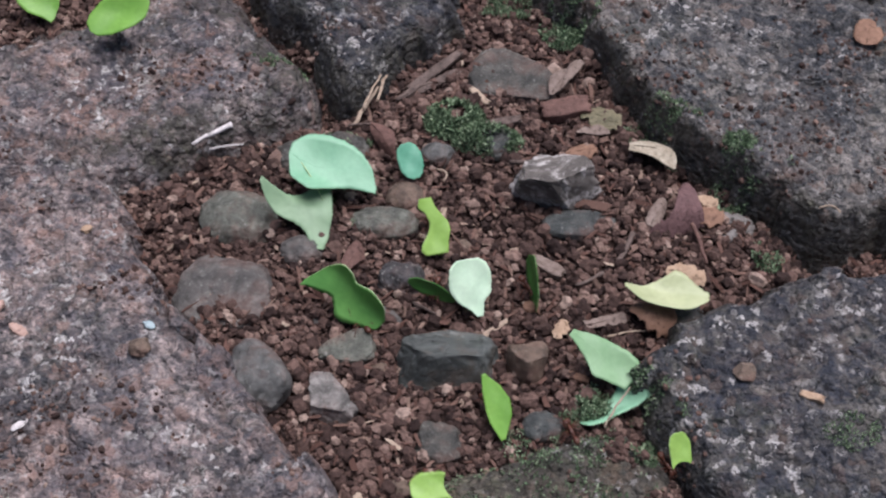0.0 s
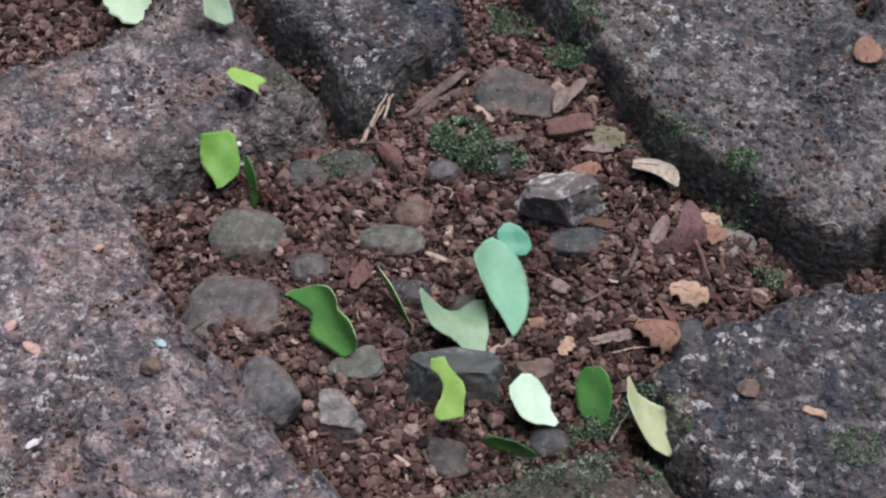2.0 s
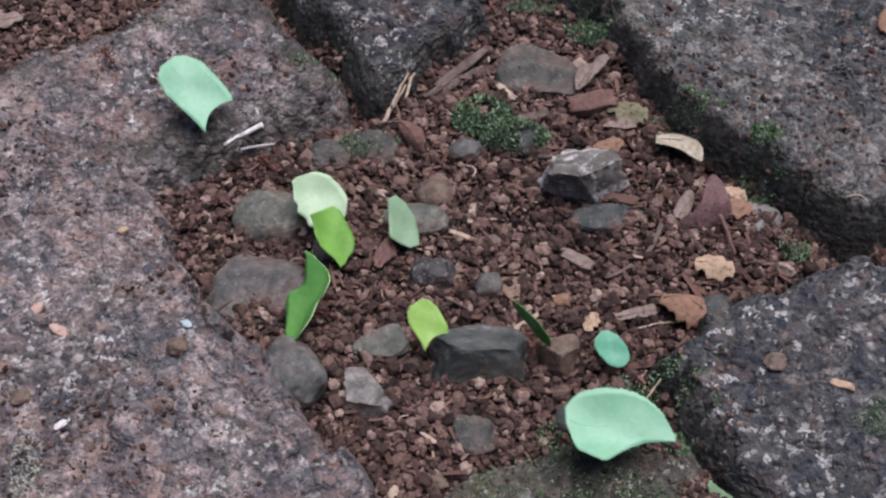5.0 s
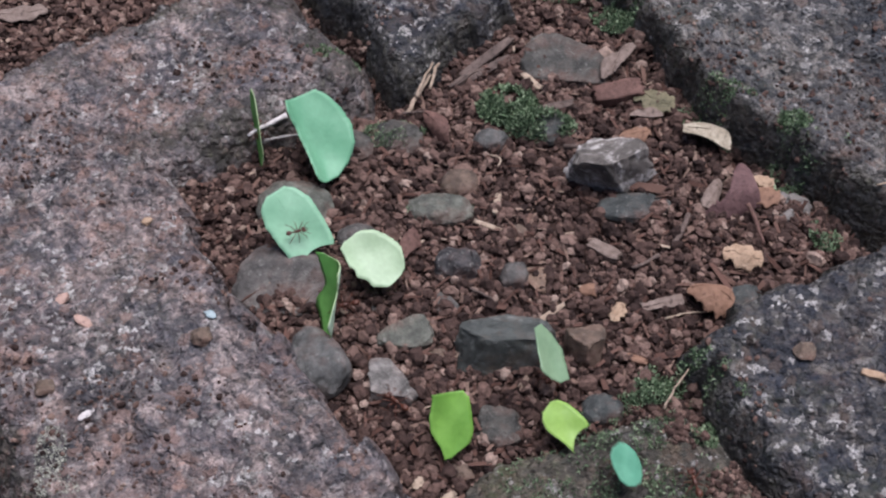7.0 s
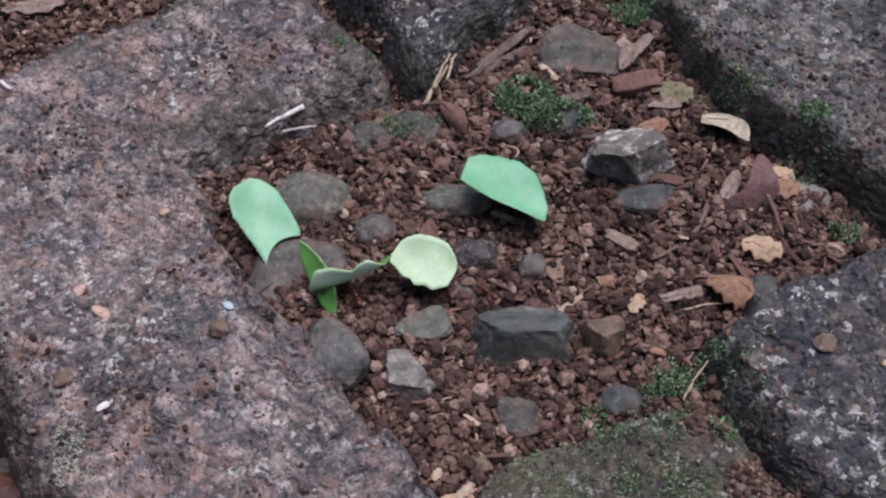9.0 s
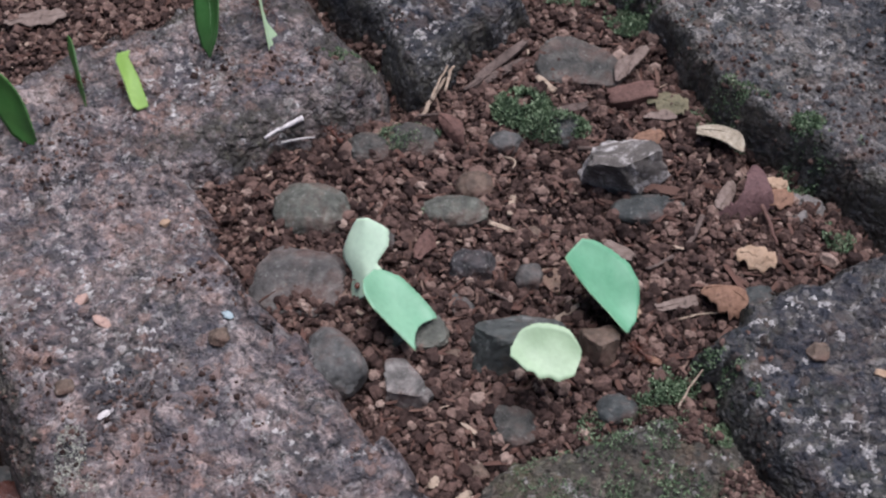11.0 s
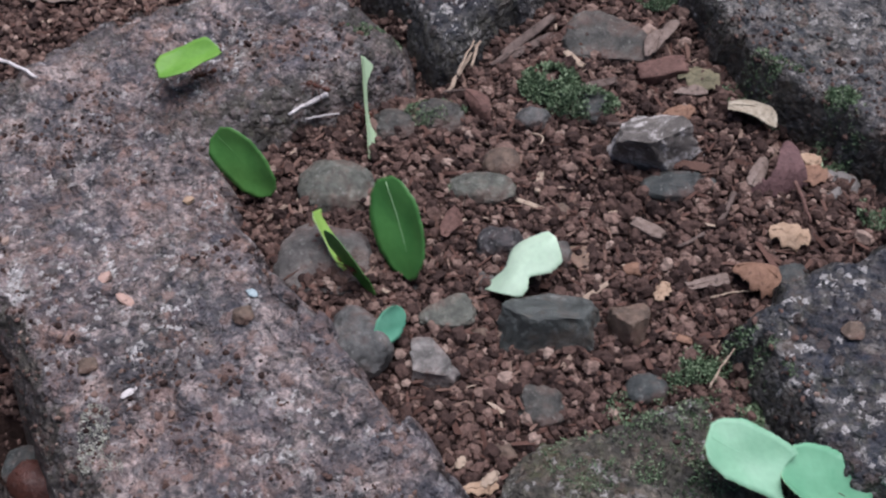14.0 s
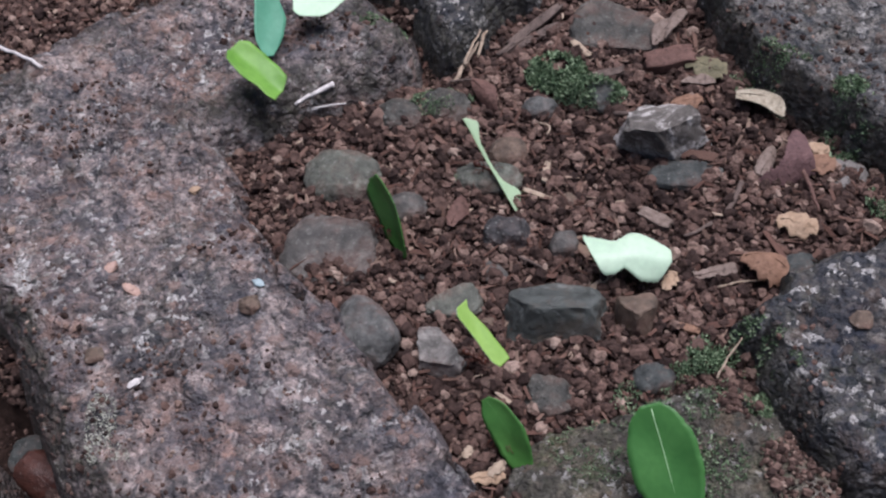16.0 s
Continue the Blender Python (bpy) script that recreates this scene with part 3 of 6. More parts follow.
def build_crumbs():
    rng = np.random.default_rng(5)
    area = (-0.18, 0.16, -0.11, 0.13)
    p = on_soil(rng, 62000, *area)
    crumbs("soil_crumbs", "loose red-brown soil crumbs covering the bare patch", p, rng.lognormal(math.log(0.0012), 0.3, len(p)).clip(0.0006, 0.0018), CRUMB, 1, 6, 0.3)
    p = on_soil(rng, 34000, *area)
    p[:, 2] += rng.uniform(0, 0.0012, len(p))
    crumbs("soil_lumps", "angular red-brown lumps of dry soil", p, rng.lognormal(math.log(0.0019), 0.32, len(p)).clip(0.0012, 0.0040), CRUMB, 2, 7, 0.17, 0.22)
    x, y = rng.uniform(-0.17, 0.15, 14000), rng.uniform(-0.1, 0.12, 14000)
    s, z = stones_height(x, y), soil_height(x, y)
    ok = (s > z + 0.006) & (fractal(x, y, 0.018, 3, 77) > 0.595)
    p = np.stack([x, y, s], 1)[ok]
    crumbs("soil_grit", "reddish soil grit scattered over the stones", p, rng.lognormal(math.log(0.0009), 0.42, len(p)).clip(0.0004, 0.0024), CRUMB, 1, 8, 0.2, 0.35)
    x, y = rng.uniform(-0.02, 0.066, 5200), rng.uniform(-0.1, -0.048, 5200)
    s, z = stones_height(x, y), soil_height(x, y)
    ok = (stone_height(4, x, y)[1] > 0) & (s > z) & (fractal(x, y, 0.02, 3, 78) > 0.47 + 4.0 * np.clip(stone_height(4, x, y)[1] - 0.006, 0, 1))
    p = np.stack([x, y, s], 1)[ok]
    crumbs("soil_grit", "reddish soil grit lying over the low mossy stone", p, rng.lognormal(math.log(0.0012), 0.4, len(p)).clip(0.0005, 0.0026), CRUMB, 1, 9, 0.2, 0.3)
    p = on_soil(rng, 4200, *area)
    flakes(p, rng)


build_crumbs()

# ---- pebbles ----


def pebble(kind, label, place, size, turn=0.0, angular=0.0, seed=0, sink=0.4, cuts=(), block=0.0, taper=0.0, lean=(0, 0)):
    """size: length, breadth, height. angular: 0 is water-worn, 1 is broken rock. block: how boxy. taper: narrower towards +x. lean: its tilt."""
    rng = np.random.default_rng(seed + 100)
    v, f = ball(5 if size[0] > 0.012 else 4)
    power = block or 2.0 + 1.1 * angular + rng.uniform(0.0, 0.4)
    shape = v / (np.abs(v) ** power).sum(1, keepdims=True) ** (1 / power)
    for k in range(int(4 + 10 * angular)):
        way = rng.normal(size=3) * (1, 1, 0.8)
        way /= np.linalg.norm(way)
        reach = (shape @ way).max()
        over = shape @ way - reach * rng.uniform(0.68, 0.92)
        shape = shape - np.where(over > 0, over * (0.35 + 0.6 * angular), 0)[:, None] * way
    for way, far in cuts:
        way = np.array(way) / np.linalg.norm(way)
        shape = shape - np.maximum(shape @ way - far, 0)[:, None] * way
    shape[:, 1] *= 1 - taper * (shape[:, 0] + 1) / 2
    shape[:, 2] *= 1 - 0.5 * taper * (shape[:, 0] + 1) / 2
    off = Vector((3.1 * seed, 0, 0))
    wob = np.array([noise.fractal(Vector(q) * 1.3 + off, 0.8, 2.0, 6) for q in v])
    pit = np.array([noise.fractal(Vector(q) * 6.0 + off, 0.9, 2.0, 3) for q in v])
    shape = shape * (1 + (0.09 + 0.08 * angular) * wob + (0.012 + 0.024 * angular) * pit)[:, None]
    shape /= np.abs(shape).max(0)
    shape = shape * np.array(size) / 2
    x, y = place
    z = float(top_height(np.array([x]), np.array([y]))[0]) + size[2] * (0.5 - sink)
    ob = link_mesh("pebble", shape, f, [PEBBLE[kind]])
    ob.matrix_basis = pose(x, y, z, lean[0] + rng.uniform(-5, 5), lean[1] + rng.uniform(-5, 5), turn)
    return tagged(ob, label, "pebble", group="pebbles in the soil")


# broken faces of the pale rock: direction, distance
ROCK = [((0.05, 0.30, 1), 0.62), ((-0.55, -1, -0.15), 0.34), ((0.75, -1, 0.25), 0.46), ((-1, 0.2, 0.4), 0.72), ((1, 0.3, 0.1), 0.82)]
SLATE = [((0, 0.45, 1), 0.66), ((0.05, -1, 0.55), 0.70), ((-0.8, -0.5, 0.45), 0.84), ((1, -0.1, 0.2), 0.84)]
BLUNT = [((0.1, 0.4, 1), 0.6), ((-0.75, -1, 0.5), 0.60), ((0.9, -0.8, 0.45), 0.66), ((-0.3, 1, 0.2), 0.75)]
SHARD = [((0, 0, 1), 0.45), ((0.4, -1, 0.2), 0.5), ((-1, -0.5, 0.1), 0.6), ((0.6, 1, 0.2), 0.6)]
pebble("green", "rounded green-grey speckled pebble half sunk in the soil", (-0.0560, 0.0103), (0.0233, 0.0176, 0.0106), -12, 0.1, 0, 0.42, taper=-0.1)
pebble("grey", "large flat grey river pebble with smooth faces", (-0.0580, -0.0144), (0.0278, 0.0218, 0.0092), -10, 0.15, 1, 0.42, taper=0.12, cuts=[((0.3, -0.7, 1), 0.6)])
pebble("grey", "small round grey pebble in the soil", (-0.0380, -0.0013), (0.0122, 0.0101, 0.0081), 0, 0.05, 2, 0.42)
pebble("slick", "smooth egg-shaped grey pebble with a tapered end", (-0.0466, -0.0404), (0.0222, 0.0156, 0.0122), 112, 0.0, 3, 0.30, taper=0.34)
pebble("pale", "rough greyish broken stone", (-0.0280, -0.0478), (0.0176, 0.0150, 0.0122), -30, 0.7, 4, 0.30, block=3.2, cuts=SHARD)
pebble("green", "flat triangular green-grey pebble", (-0.0246, -0.0326), (0.0158, 0.0100, 0.0072), 192, 0.3, 5, 0.24, taper=0.55, cuts=[((0, 0.1, 1), 0.55)])
pebble("slate", "long blunt blue-green slate block with wet-looking streaks", (0.0018, -0.0366), (0.0276, 0.0165, 0.0180), -3, 0.2, 6, 0.30, block=3.7, cuts=SLATE)
pebble("brown", "blunt brownish broken pebble beside a slate block", (0.0212, -0.0372), (0.0112, 0.0120, 0.0150), -8, 0.5, 7, 0.26, block=3.6, cuts=BLUNT)
pebble("veined", "angular grey rock veined with white, dark on its broken face", (0.0304, 0.0172), (0.0296, 0.0195, 0.0235), 6, 0.7, 8, 0.24, block=3.4, cuts=ROCK)
pebble("dark", "flat dark grey stone under the pale rock", (0.0370, 0.0084), (0.0217, 0.0102, 0.0061), 5, 0.2, 9, 0.3)
pebble("mud", "mossy dark stone slab at the edge of the soil", (0.0204, 0.0606), (0.0290, 0.0215, 0.0110), -28, 0.45, 10, 0.40, block=3.4, lean=(6, 4), cuts=[((0, 0, 1), 0.5), ((0.5, -1, 0.2), 0.6)])
pebble("dark", "mossy blue-grey pebble in the soil", (0.0172, 0.0363), (0.0149, 0.0115, 0.0080), 0, 0.3, 11, 0.42)
pebble("slick", "small dark blue-grey pebble near the moss", (-0.0014, 0.0320), (0.0108, 0.0088, 0.0074), -10, 0.15, 12, 0.36)
pebble("mud", "half-buried mossy grey stone in the soil", (-0.0410, 0.0322), (0.0136, 0.0120, 0.0085), 10, 0.5, 13, 0.42, block=3.0)
pebble("mud", "mossy dark stone in the soil", (-0.0292, 0.0348), (0.0176, 0.0128, 0.0088), -12, 0.5, 14, 0.42, block=2.8)
pebble("green", "half-buried mossy flat stone", (-0.0174, 0.0082), (0.0221, 0.0108, 0.0075), -5, 0.2, 15, 0.38)
pebble("brown", "rounded brown pebble half in the soil", (-0.0106, 0.0171), (0.0112, 0.0096, 0.0086), 0, 0.15, 16, 0.36)
pebble("black", "blackish rough stone with white flecks", (-0.0106, -0.0108), (0.0140, 0.0110, 0.0098), -14, 0.8, 17, 0.36, block=2.8)
pebble("grey", "small grey pebble beside a tan chip", (0.0036, -0.0142), (0.0084, 0.0086, 0.0078), 4, 0.3, 18, 0.34, block=3.4)
pebble("tan", "tan wedge-shaped chip of stone", (0.0098, -0.0150), (0.0098, 0.0068, 0.0050), -68, 0.6, 19, 0.3, taper=0.75, cuts=[((0, 0, 1), 0.5)])
pebble("grey", "small grey pebble in the crumbs", (-0.0145, -0.0228), (0.0086, 0.0062, 0.0048), -40, 0.5, 20, 0.35, taper=0.3)
pebble("mud", "half-buried green-grey stone in the soil", (-0.0013, -0.0592), (0.0140, 0.0120, 0.0075), -10, 0.5, 21, 0.46, block=3.0)
pebble("dark", "dark blue-grey pebble beside the mossy stone", (0.0246, -0.0545), (0.0108, 0.0088, 0.0072), 15, 0.2, 22, 0.36)
pebble("dark", "dark grey pebble at the foot of a paving stone", (0.0630, -0.0215), (0.0112, 0.0072, 0.0056), 8, 0.1, 23, 0.36)
pebble("dark", "dark round pebble in the gap between stones", (-0.1348, -0.0647), (0.0126, 0.0119, 0.0095), 0, 0.1, 24, 0.42)
pebble("brown", "small reddish stone lying in the soil", (0.0062, 0.0010), (0.0068, 0.0065, 0.0039), 20, 0.6, 25, 0.42)
pebble("brown", "small brown stone in the soil", (-0.0162, -0.0372), (0.0054, 0.0047, 0.0033), 10, 0.6, 26, 0.42)
pebble("grey", "small grey flake in the soil", (-0.0320, -0.0231), (0.0041, 0.0038, 0.0015), 0, 0.6, 27, 0.42)
pebble("brown", "small reddish clod of soil", (-0.0101, -0.0706), (0.0060, 0.0057, 0.0046), 10, 0.7, 28, 0.42)
pebble("tan", "small orange chip on a stone", (0.0043, -0.0591), (0.0036, 0.0037, 0.0021), 0, 0.5, 29, 0.42)
pebble("brown", "reddish crumb lying on the paving stone", (0.0735, -0.0452), (0.0060, 0.0056, 0.0028), 0, 1, 30, 0.4)
pebble("brown", "reddish crumb lying on the paving stone", (-0.0742, -0.0386), (0.0062, 0.0056, 0.0034), 0, 1, 31, 0.36)
pebble("brown", "reddish crumb lying on the paving stone", (-0.1113, -0.0525), (0.0056, 0.0050, 0.0026), 0, 1, 32, 0.4)

# ---- dead leaves, twigs and chips ----


# outlines of cut leaves, station by station along their length: place, lower and upper edge, in parts of half the length and height
BLADES = {
    "dome": [(-1, 0.2, 0.45), (-0.84, -0.65, 0.8), (-0.55, -0.85, 0.95), (-0.34, -1, 1), (0.07, -0.65, 0.98), (0.44, -0.44, 0.8), (0.8, -0.42, 0.35), (1, -0.42, -0.3)],
    "saddle": [(-1, -0.05, 0.08), (-0.7, -0.3, 0.06), (-0.3, -0.5, 0.1), (0, -0.5, 0.35), (0.25, -0.48, 0.85), (0.5, -0.6, 0.95), (0.7, -0.85, 0.5), (0.9, -1, -0.1), (1, -0.9, -0.6)],
    "mitten": [(-1, -0.9, -0.75), (-0.85, -0.78, 0.1), (-0.58, -0.68, 0.85), (-0.3, -0.55, 0.8), (-0.1, -0.75, 0.5), (0.1, -1, 0.75), (0.3, -0.95, 1), (0.7, -0.6, 1), (0.93, -0.35, 0.5), (1, -0.2, 0.15)],
    "tooth": [(-1, -0.45, 0.5), (-0.8, -0.9, 0.85), (-0.4, -1, 1), (0, -1, 0.9), (0.25, -0.85, 0.85), (0.5, -0.6, 0.45), (0.75, -0.15, 0.4), (1, 0.05, 0.3)],
    "wing": [(-1, -0.1, 0.1), (-0.6, -0.8, 0.1), (-0.2, -1, 0.5), (0.15, -0.95, 1), (0.4, -0.85, 0.9), (0.7, -0.6, 0.5), (1, -0.1, 0.2)],
    "spade": [(-1, -0.4, 0), (-0.6, -0.45, 0.45), (-0.2, -0.6, 0.75), (0.15, -0.95, 0.9), (0.4, -0.7, 1), (0.75, -0.45, 1), (1, -0.3, 0.8)],
    "step": [(-1, -0.7, 0.2), (-0.8, -1, 0.3), (-0.4, -0.95, 0.15), (0, -0.7, 0.05), (0.3, -0.6, 0.6), (0.6, -0.5, 1), (0.9, -0.3, 0.7), (1, -0.2, 0.3)],
    "waist": [(-1, -0.6, 0.2), (-0.7, -0.75, 0.3), (-0.45, -0.3, 0.55), (-0.1, -0.15, 0.95), (0.2, -0.3, 1), (0.6, -0.85, 0.75), (0.85, -0.95, 0.7), (1, -0.6, 0.6)],
    "blunt": [(-1, -0.3, 0.4), (-0.8, -0.8, 0.8), (-0.3, -1, 1), (0.3, -1, 0.9), (0.75, -0.7, 0.6), (1, -0.2, 0.2)],
    "almond": [(-1, -0.1, 0.3), (-0.7, -0.6, 0.8), (0, -0.9, 1), (0.5, -1, 0.6), (0.85, -0.8, 0.1), (1, -0.5, -0.2)],
    "scallop": [(-1, -0.25, 0), (-0.8, -0.4, 0.65), (-0.5, -0.75, 0.9), (-0.35, -0.7, 0.97), (-0.15, -0.98, 1), (0.15, -0.85, 1), (0.4, -1, 0.95), (0.62, -0.85, 0.82), (0.85, -0.75, 0.5), (1, 0, 0.15)],
    "trapeze": [(-1, -0.1, 0.5), (-0.6, -0.3, 0.9), (0, -0.8, 1), (0.2, -1, 0.9), (0.5, -0.6, 0.8), (1, 0, 0.5)],
    "half": [(-1, -0.3, 0.4), (-0.85, -0.75, 0.75), (-0.4, -1, 1), (0, -0.97, 0.97), (0.5, -0.92, 0.9), (0.85, -0.95, 0.78), (1, -0.97, 0.7)],
    "cape": [(-1, -0.6, 0.45), (-0.8, -0.75, 0.7), (-0.4, -0.7, 0.95), (0, -0.7, 1), (0.4, -0.75, 0.8), (0.75, -0.8, 0.4), (0.95, -0.7, 0), (1, -0.45, -0.15)],
    "oblong": [(-1, -0.2, 0.2), (-0.85, -0.65, 0.6), (-0.4, -0.95, 0.95), (0.2, -1, 1), (0.7, -0.75, 0.75), (0.95, -0.3, 0.3), (1, -0.1, 0.1)],
    "strip": [(-1, -0.6, -0.1), (-0.85, -0.5, 1), (-0.7, -0.45, 0.6), (-0.5, -0.5, 0.1), (0, -0.5, 0), (0.35, -0.5, 0.1), (0.6, -0.55, 0.9), (0.75, -0.6, 0.85), (1, -0.6, -0.2)],
    "lobe": [(-1, -0.3, 0.5), (-0.8, -0.8, 0.8), (-0.2, -0.9, 0.85), (0.3, -0.7, 0.8), (0.75, -0.85, 0.6), (1, -0.7, 0)],
    "flag": [(-1, -0.8, 0.7), (-0.8, -0.8, 0.95), (-0.3, -1, 1), (0.1, -0.9, 1), (0.5, -0.55, 0.8), (0.8, -0.45, 0.2), (1, -0.4, -0.1)],
    "fork": [(-1, -0.2, 0.9), (-0.8, -0.6, 0.5), (0, -0.6, 0.65), (0.8, -0.75, 0.5), (1, -0.5, 0.4)],
    "boot": [(-1, -1, -0.6), (-0.6, -1, -0.55), (-0.2, -0.95, -0.45), (0.1, -0.9, -0.1), (0.35, -0.8, 0.7), (0.6, -0.7, 1), (0.85, -0.6, 0.5), (1, -0.5, -0.3)],
    "ragged": [(-1, -0.2, 0.3), (-0.75, -0.8, 0.5), (-0.5, -0.5, 0.95), (-0.15, -1, 0.7), (0.15, -0.75, 1), (0.5, -0.95, 0.55), (0.75, -0.4, 0.8), (1, -0.3, 0.1)],
    "spindle": [(-1, -0.1, 0.15), (-0.5, -0.6, 0.75), (0, -0.9, 1), (0.4, -1, 0.7), (0.8, -0.9, 0), (1, -0.8, -0.5)],
}
# along which height a leaf is folded, and how steeply the strip below stands off
FOLDS = {"dome": (-0.45, 0.5), "saddle": (0.05, -0.7), "mitten": (0.1, 0.4), "cape": (-0.42, 0.9), "step": (-0.35, 0.7), "strip": (-0.1, 0.8), "lobe": (0.0, 0.5), "wing": (0.1, 0.4), "boot": (-0.2, -0.5)}
# how deep a round bite goes into the far end
BITES = {"half": 0.34, "blunt": 0.10, "lobe": 0.14, "flag": 0.16, "trapeze": 0.15, "cape": 0.10}


def edges(shape, u):
    """The lower and upper edge of a cut leaf at u, with softened corners."""
    table = np.array(BLADES[shape], float)
    low, high = np.zeros_like(u), np.zeros_like(u)
    for shift, share in ((-0.07, 0.25), (0, 0.5), (0.07, 0.25)):
        low += share * np.interp(u + shift, table[:, 0], table[:, 1])
        high += share * np.interp(u + shift, table[:, 0], table[:, 2])
    return low, high


def blade(name, shape, w, h, bend, materials, parent=None, seed=0, thick=0.00025, ragged=0.012, twist=0.0):
    """A thin bent leaf cut by jaws, w by h: two faces and a rim; materials: front, back, rim."""
    rng = np.random.default_rng(seed)
    rows, cols = 41, 11
    u = np.linspace(-1, 1, rows)
    low, high = edges(shape, u)
    low, high = low + ragged * rng.normal(size=rows), high + ragged * rng.normal(size=rows)
    span = np.linspace(0, 1, cols)
    p = np.repeat(u, cols).reshape(rows, cols)
    q = low[:, None] + (high - low)[:, None] * span[None]
    p = p - BITES.get(shape, 0.0) * np.maximum(1 - q**2, 0) * np.clip((p - 0.2) / 0.8, 0, 1) ** 2
    fold = bend * h / 2 * (0.8 * q**2 + 0.5 * p**2 - 0.45)
    z = fold + twist * h / 2 * p * q + 0.025 * h * np.sin(4.1 * p + seed) * np.cos(3.3 * q + 2 * seed)
    if shape in FOLDS:
        at, steep = FOLDS[shape]
        z = z + steep * h / 2 * np.maximum(at - q, 0)
    flat = np.stack([p * w / 2, q * h / 2, z], -1).reshape(-1, 3)
    m = rows * cols
    faces, slots = [], []
    for i in range(rows - 1):
        for j in range(cols - 1):
            a, b, c, d = i * cols + j, (i + 1) * cols + j, (i + 1) * cols + j + 1, i * cols + j + 1
            faces += [(a, b, c, d), (m + a, m + d, m + c, m + b)]
            slots += [0, 1]
    ring = [i * cols for i in range(rows)] + [(rows - 1) * cols + j for j in range(1, cols)] + [i * cols + cols - 1 for i in range(rows - 2, -1, -1)] + list(range(cols - 2, 0, -1))
    for a, b in zip(ring, ring[1:] + ring[:1]):
        faces.append((a, m + a, m + b, b))
        slots.append(2)
    up = np.array([0, 0, thick / 2])
    return link_mesh(name, np.concatenate([flat + up, flat - up]), faces, materials, parent, True, slots)


def tube(name, points, radii, material, parent=None, sides=7, knobs=0.0, seed=0):
    rng = np.random.default_rng(seed)
    pts = np.array(points, float)
    verts, faces = [], []
    for i, p in enumerate(pts):
        way = Vector(pts[min(i + 1, len(pts) - 1)] - pts[max(i - 1, 0)]).normalized()
        q = way.to_track_quat("Z", "Y").to_matrix()
        for s in range(sides):
            a = 2 * math.pi * s / sides
            r = radii[i] * (1 + knobs * rng.uniform(-1, 1))
            verts.append(p + np.array(q @ Vector((r * math.cos(a), r * math.sin(a), 0))))
    for i in range(len(pts) - 1):
        for s in range(sides):
            a, b = i * sides + s, i * sides + (s + 1) % sides
            faces.append((a, b, b + sides, a + sides))
    faces.append(tuple(range(sides))[::-1])
    faces.append(tuple(range((len(pts) - 1) * sides, len(pts) * sides)))
    return link_mesh(name, verts, faces, [material], parent)


def rest(x, y):
    """The height on which a thing lies: a stone's top, or the crumbs on the soil."""
    x, y = np.array([x]), np.array([y])
    return float(np.maximum(soil_height(x, y) + 0.0016, stones_height(x, y))[0])


def dead_leaf(kind, label, place, w, h, turn, shape="oblong", bend=0.3, tilt=(0, 0), lift=0.0012, seed=0, rib=True):
    m = LITTER[kind]
    bend = -bend
    ob = blade("dead_leaf", shape, w, h, bend, [m, m, m], seed=seed, ragged=0.035, twist=0.3, thick=0.0003)
    if rib and w > 0.006:
        xs = np.linspace(-0.85, 0.85 - BITES.get(shape, 0.0), 9)
        low, high = edges(shape, xs)
        lie = 0.5 * (low + high)
        at, steep = FOLDS.get(shape, (-9, 0))
        tube("midrib", [(q * w / 2, v * h / 2, h / 2 * (bend * (0.8 * v * v + 0.5 * q * q - 0.45) + 0.3 * q * v + steep * max(at - v, 0)) + 0.0002) for q, v in zip(xs, lie)], np.linspace(0.00022, 0.0001, 9), m, ob, 5)
    ob.matrix_basis = pose(place[0], place[1], rest(*place) + lift, tilt[0], tilt[1], turn)
    return tagged(ob, label, "dead leaf", group="leaf litter")


def twig(kind, label, a, b, thick, sag=0.03, lift=0.001, name="twig", seed=0, rise=(0.0, 0.0)):
    """A stick that lies from a to b; thick: its breadth at both ends."""
    rng = np.random.default_rng(seed)
    a, b = np.array(a), np.array(b)
    side = np.array([-(b - a)[1], (b - a)[0]])
    pts, rad = [], []
    base = max(rest(*a), rest(*b), rest(*((a + b) / 2)))
    for k in np.linspace(0, 1, 9):
        x, y = a + (b - a) * k + side * (sag * math.sin(math.pi * k) + 0.015 * rng.uniform(-1, 1))
        pts.append((x, y, base + lift + rise[0] * (1 - k) + rise[1] * k))
        rad.append((thick[0] * (1 - k) + thick[1] * k) / 2)
    ob = tube(name, pts, rad, LITTER[kind], None, 7, 0.18, seed)
    return tagged(ob, label, "twig", group="twigs and straw")


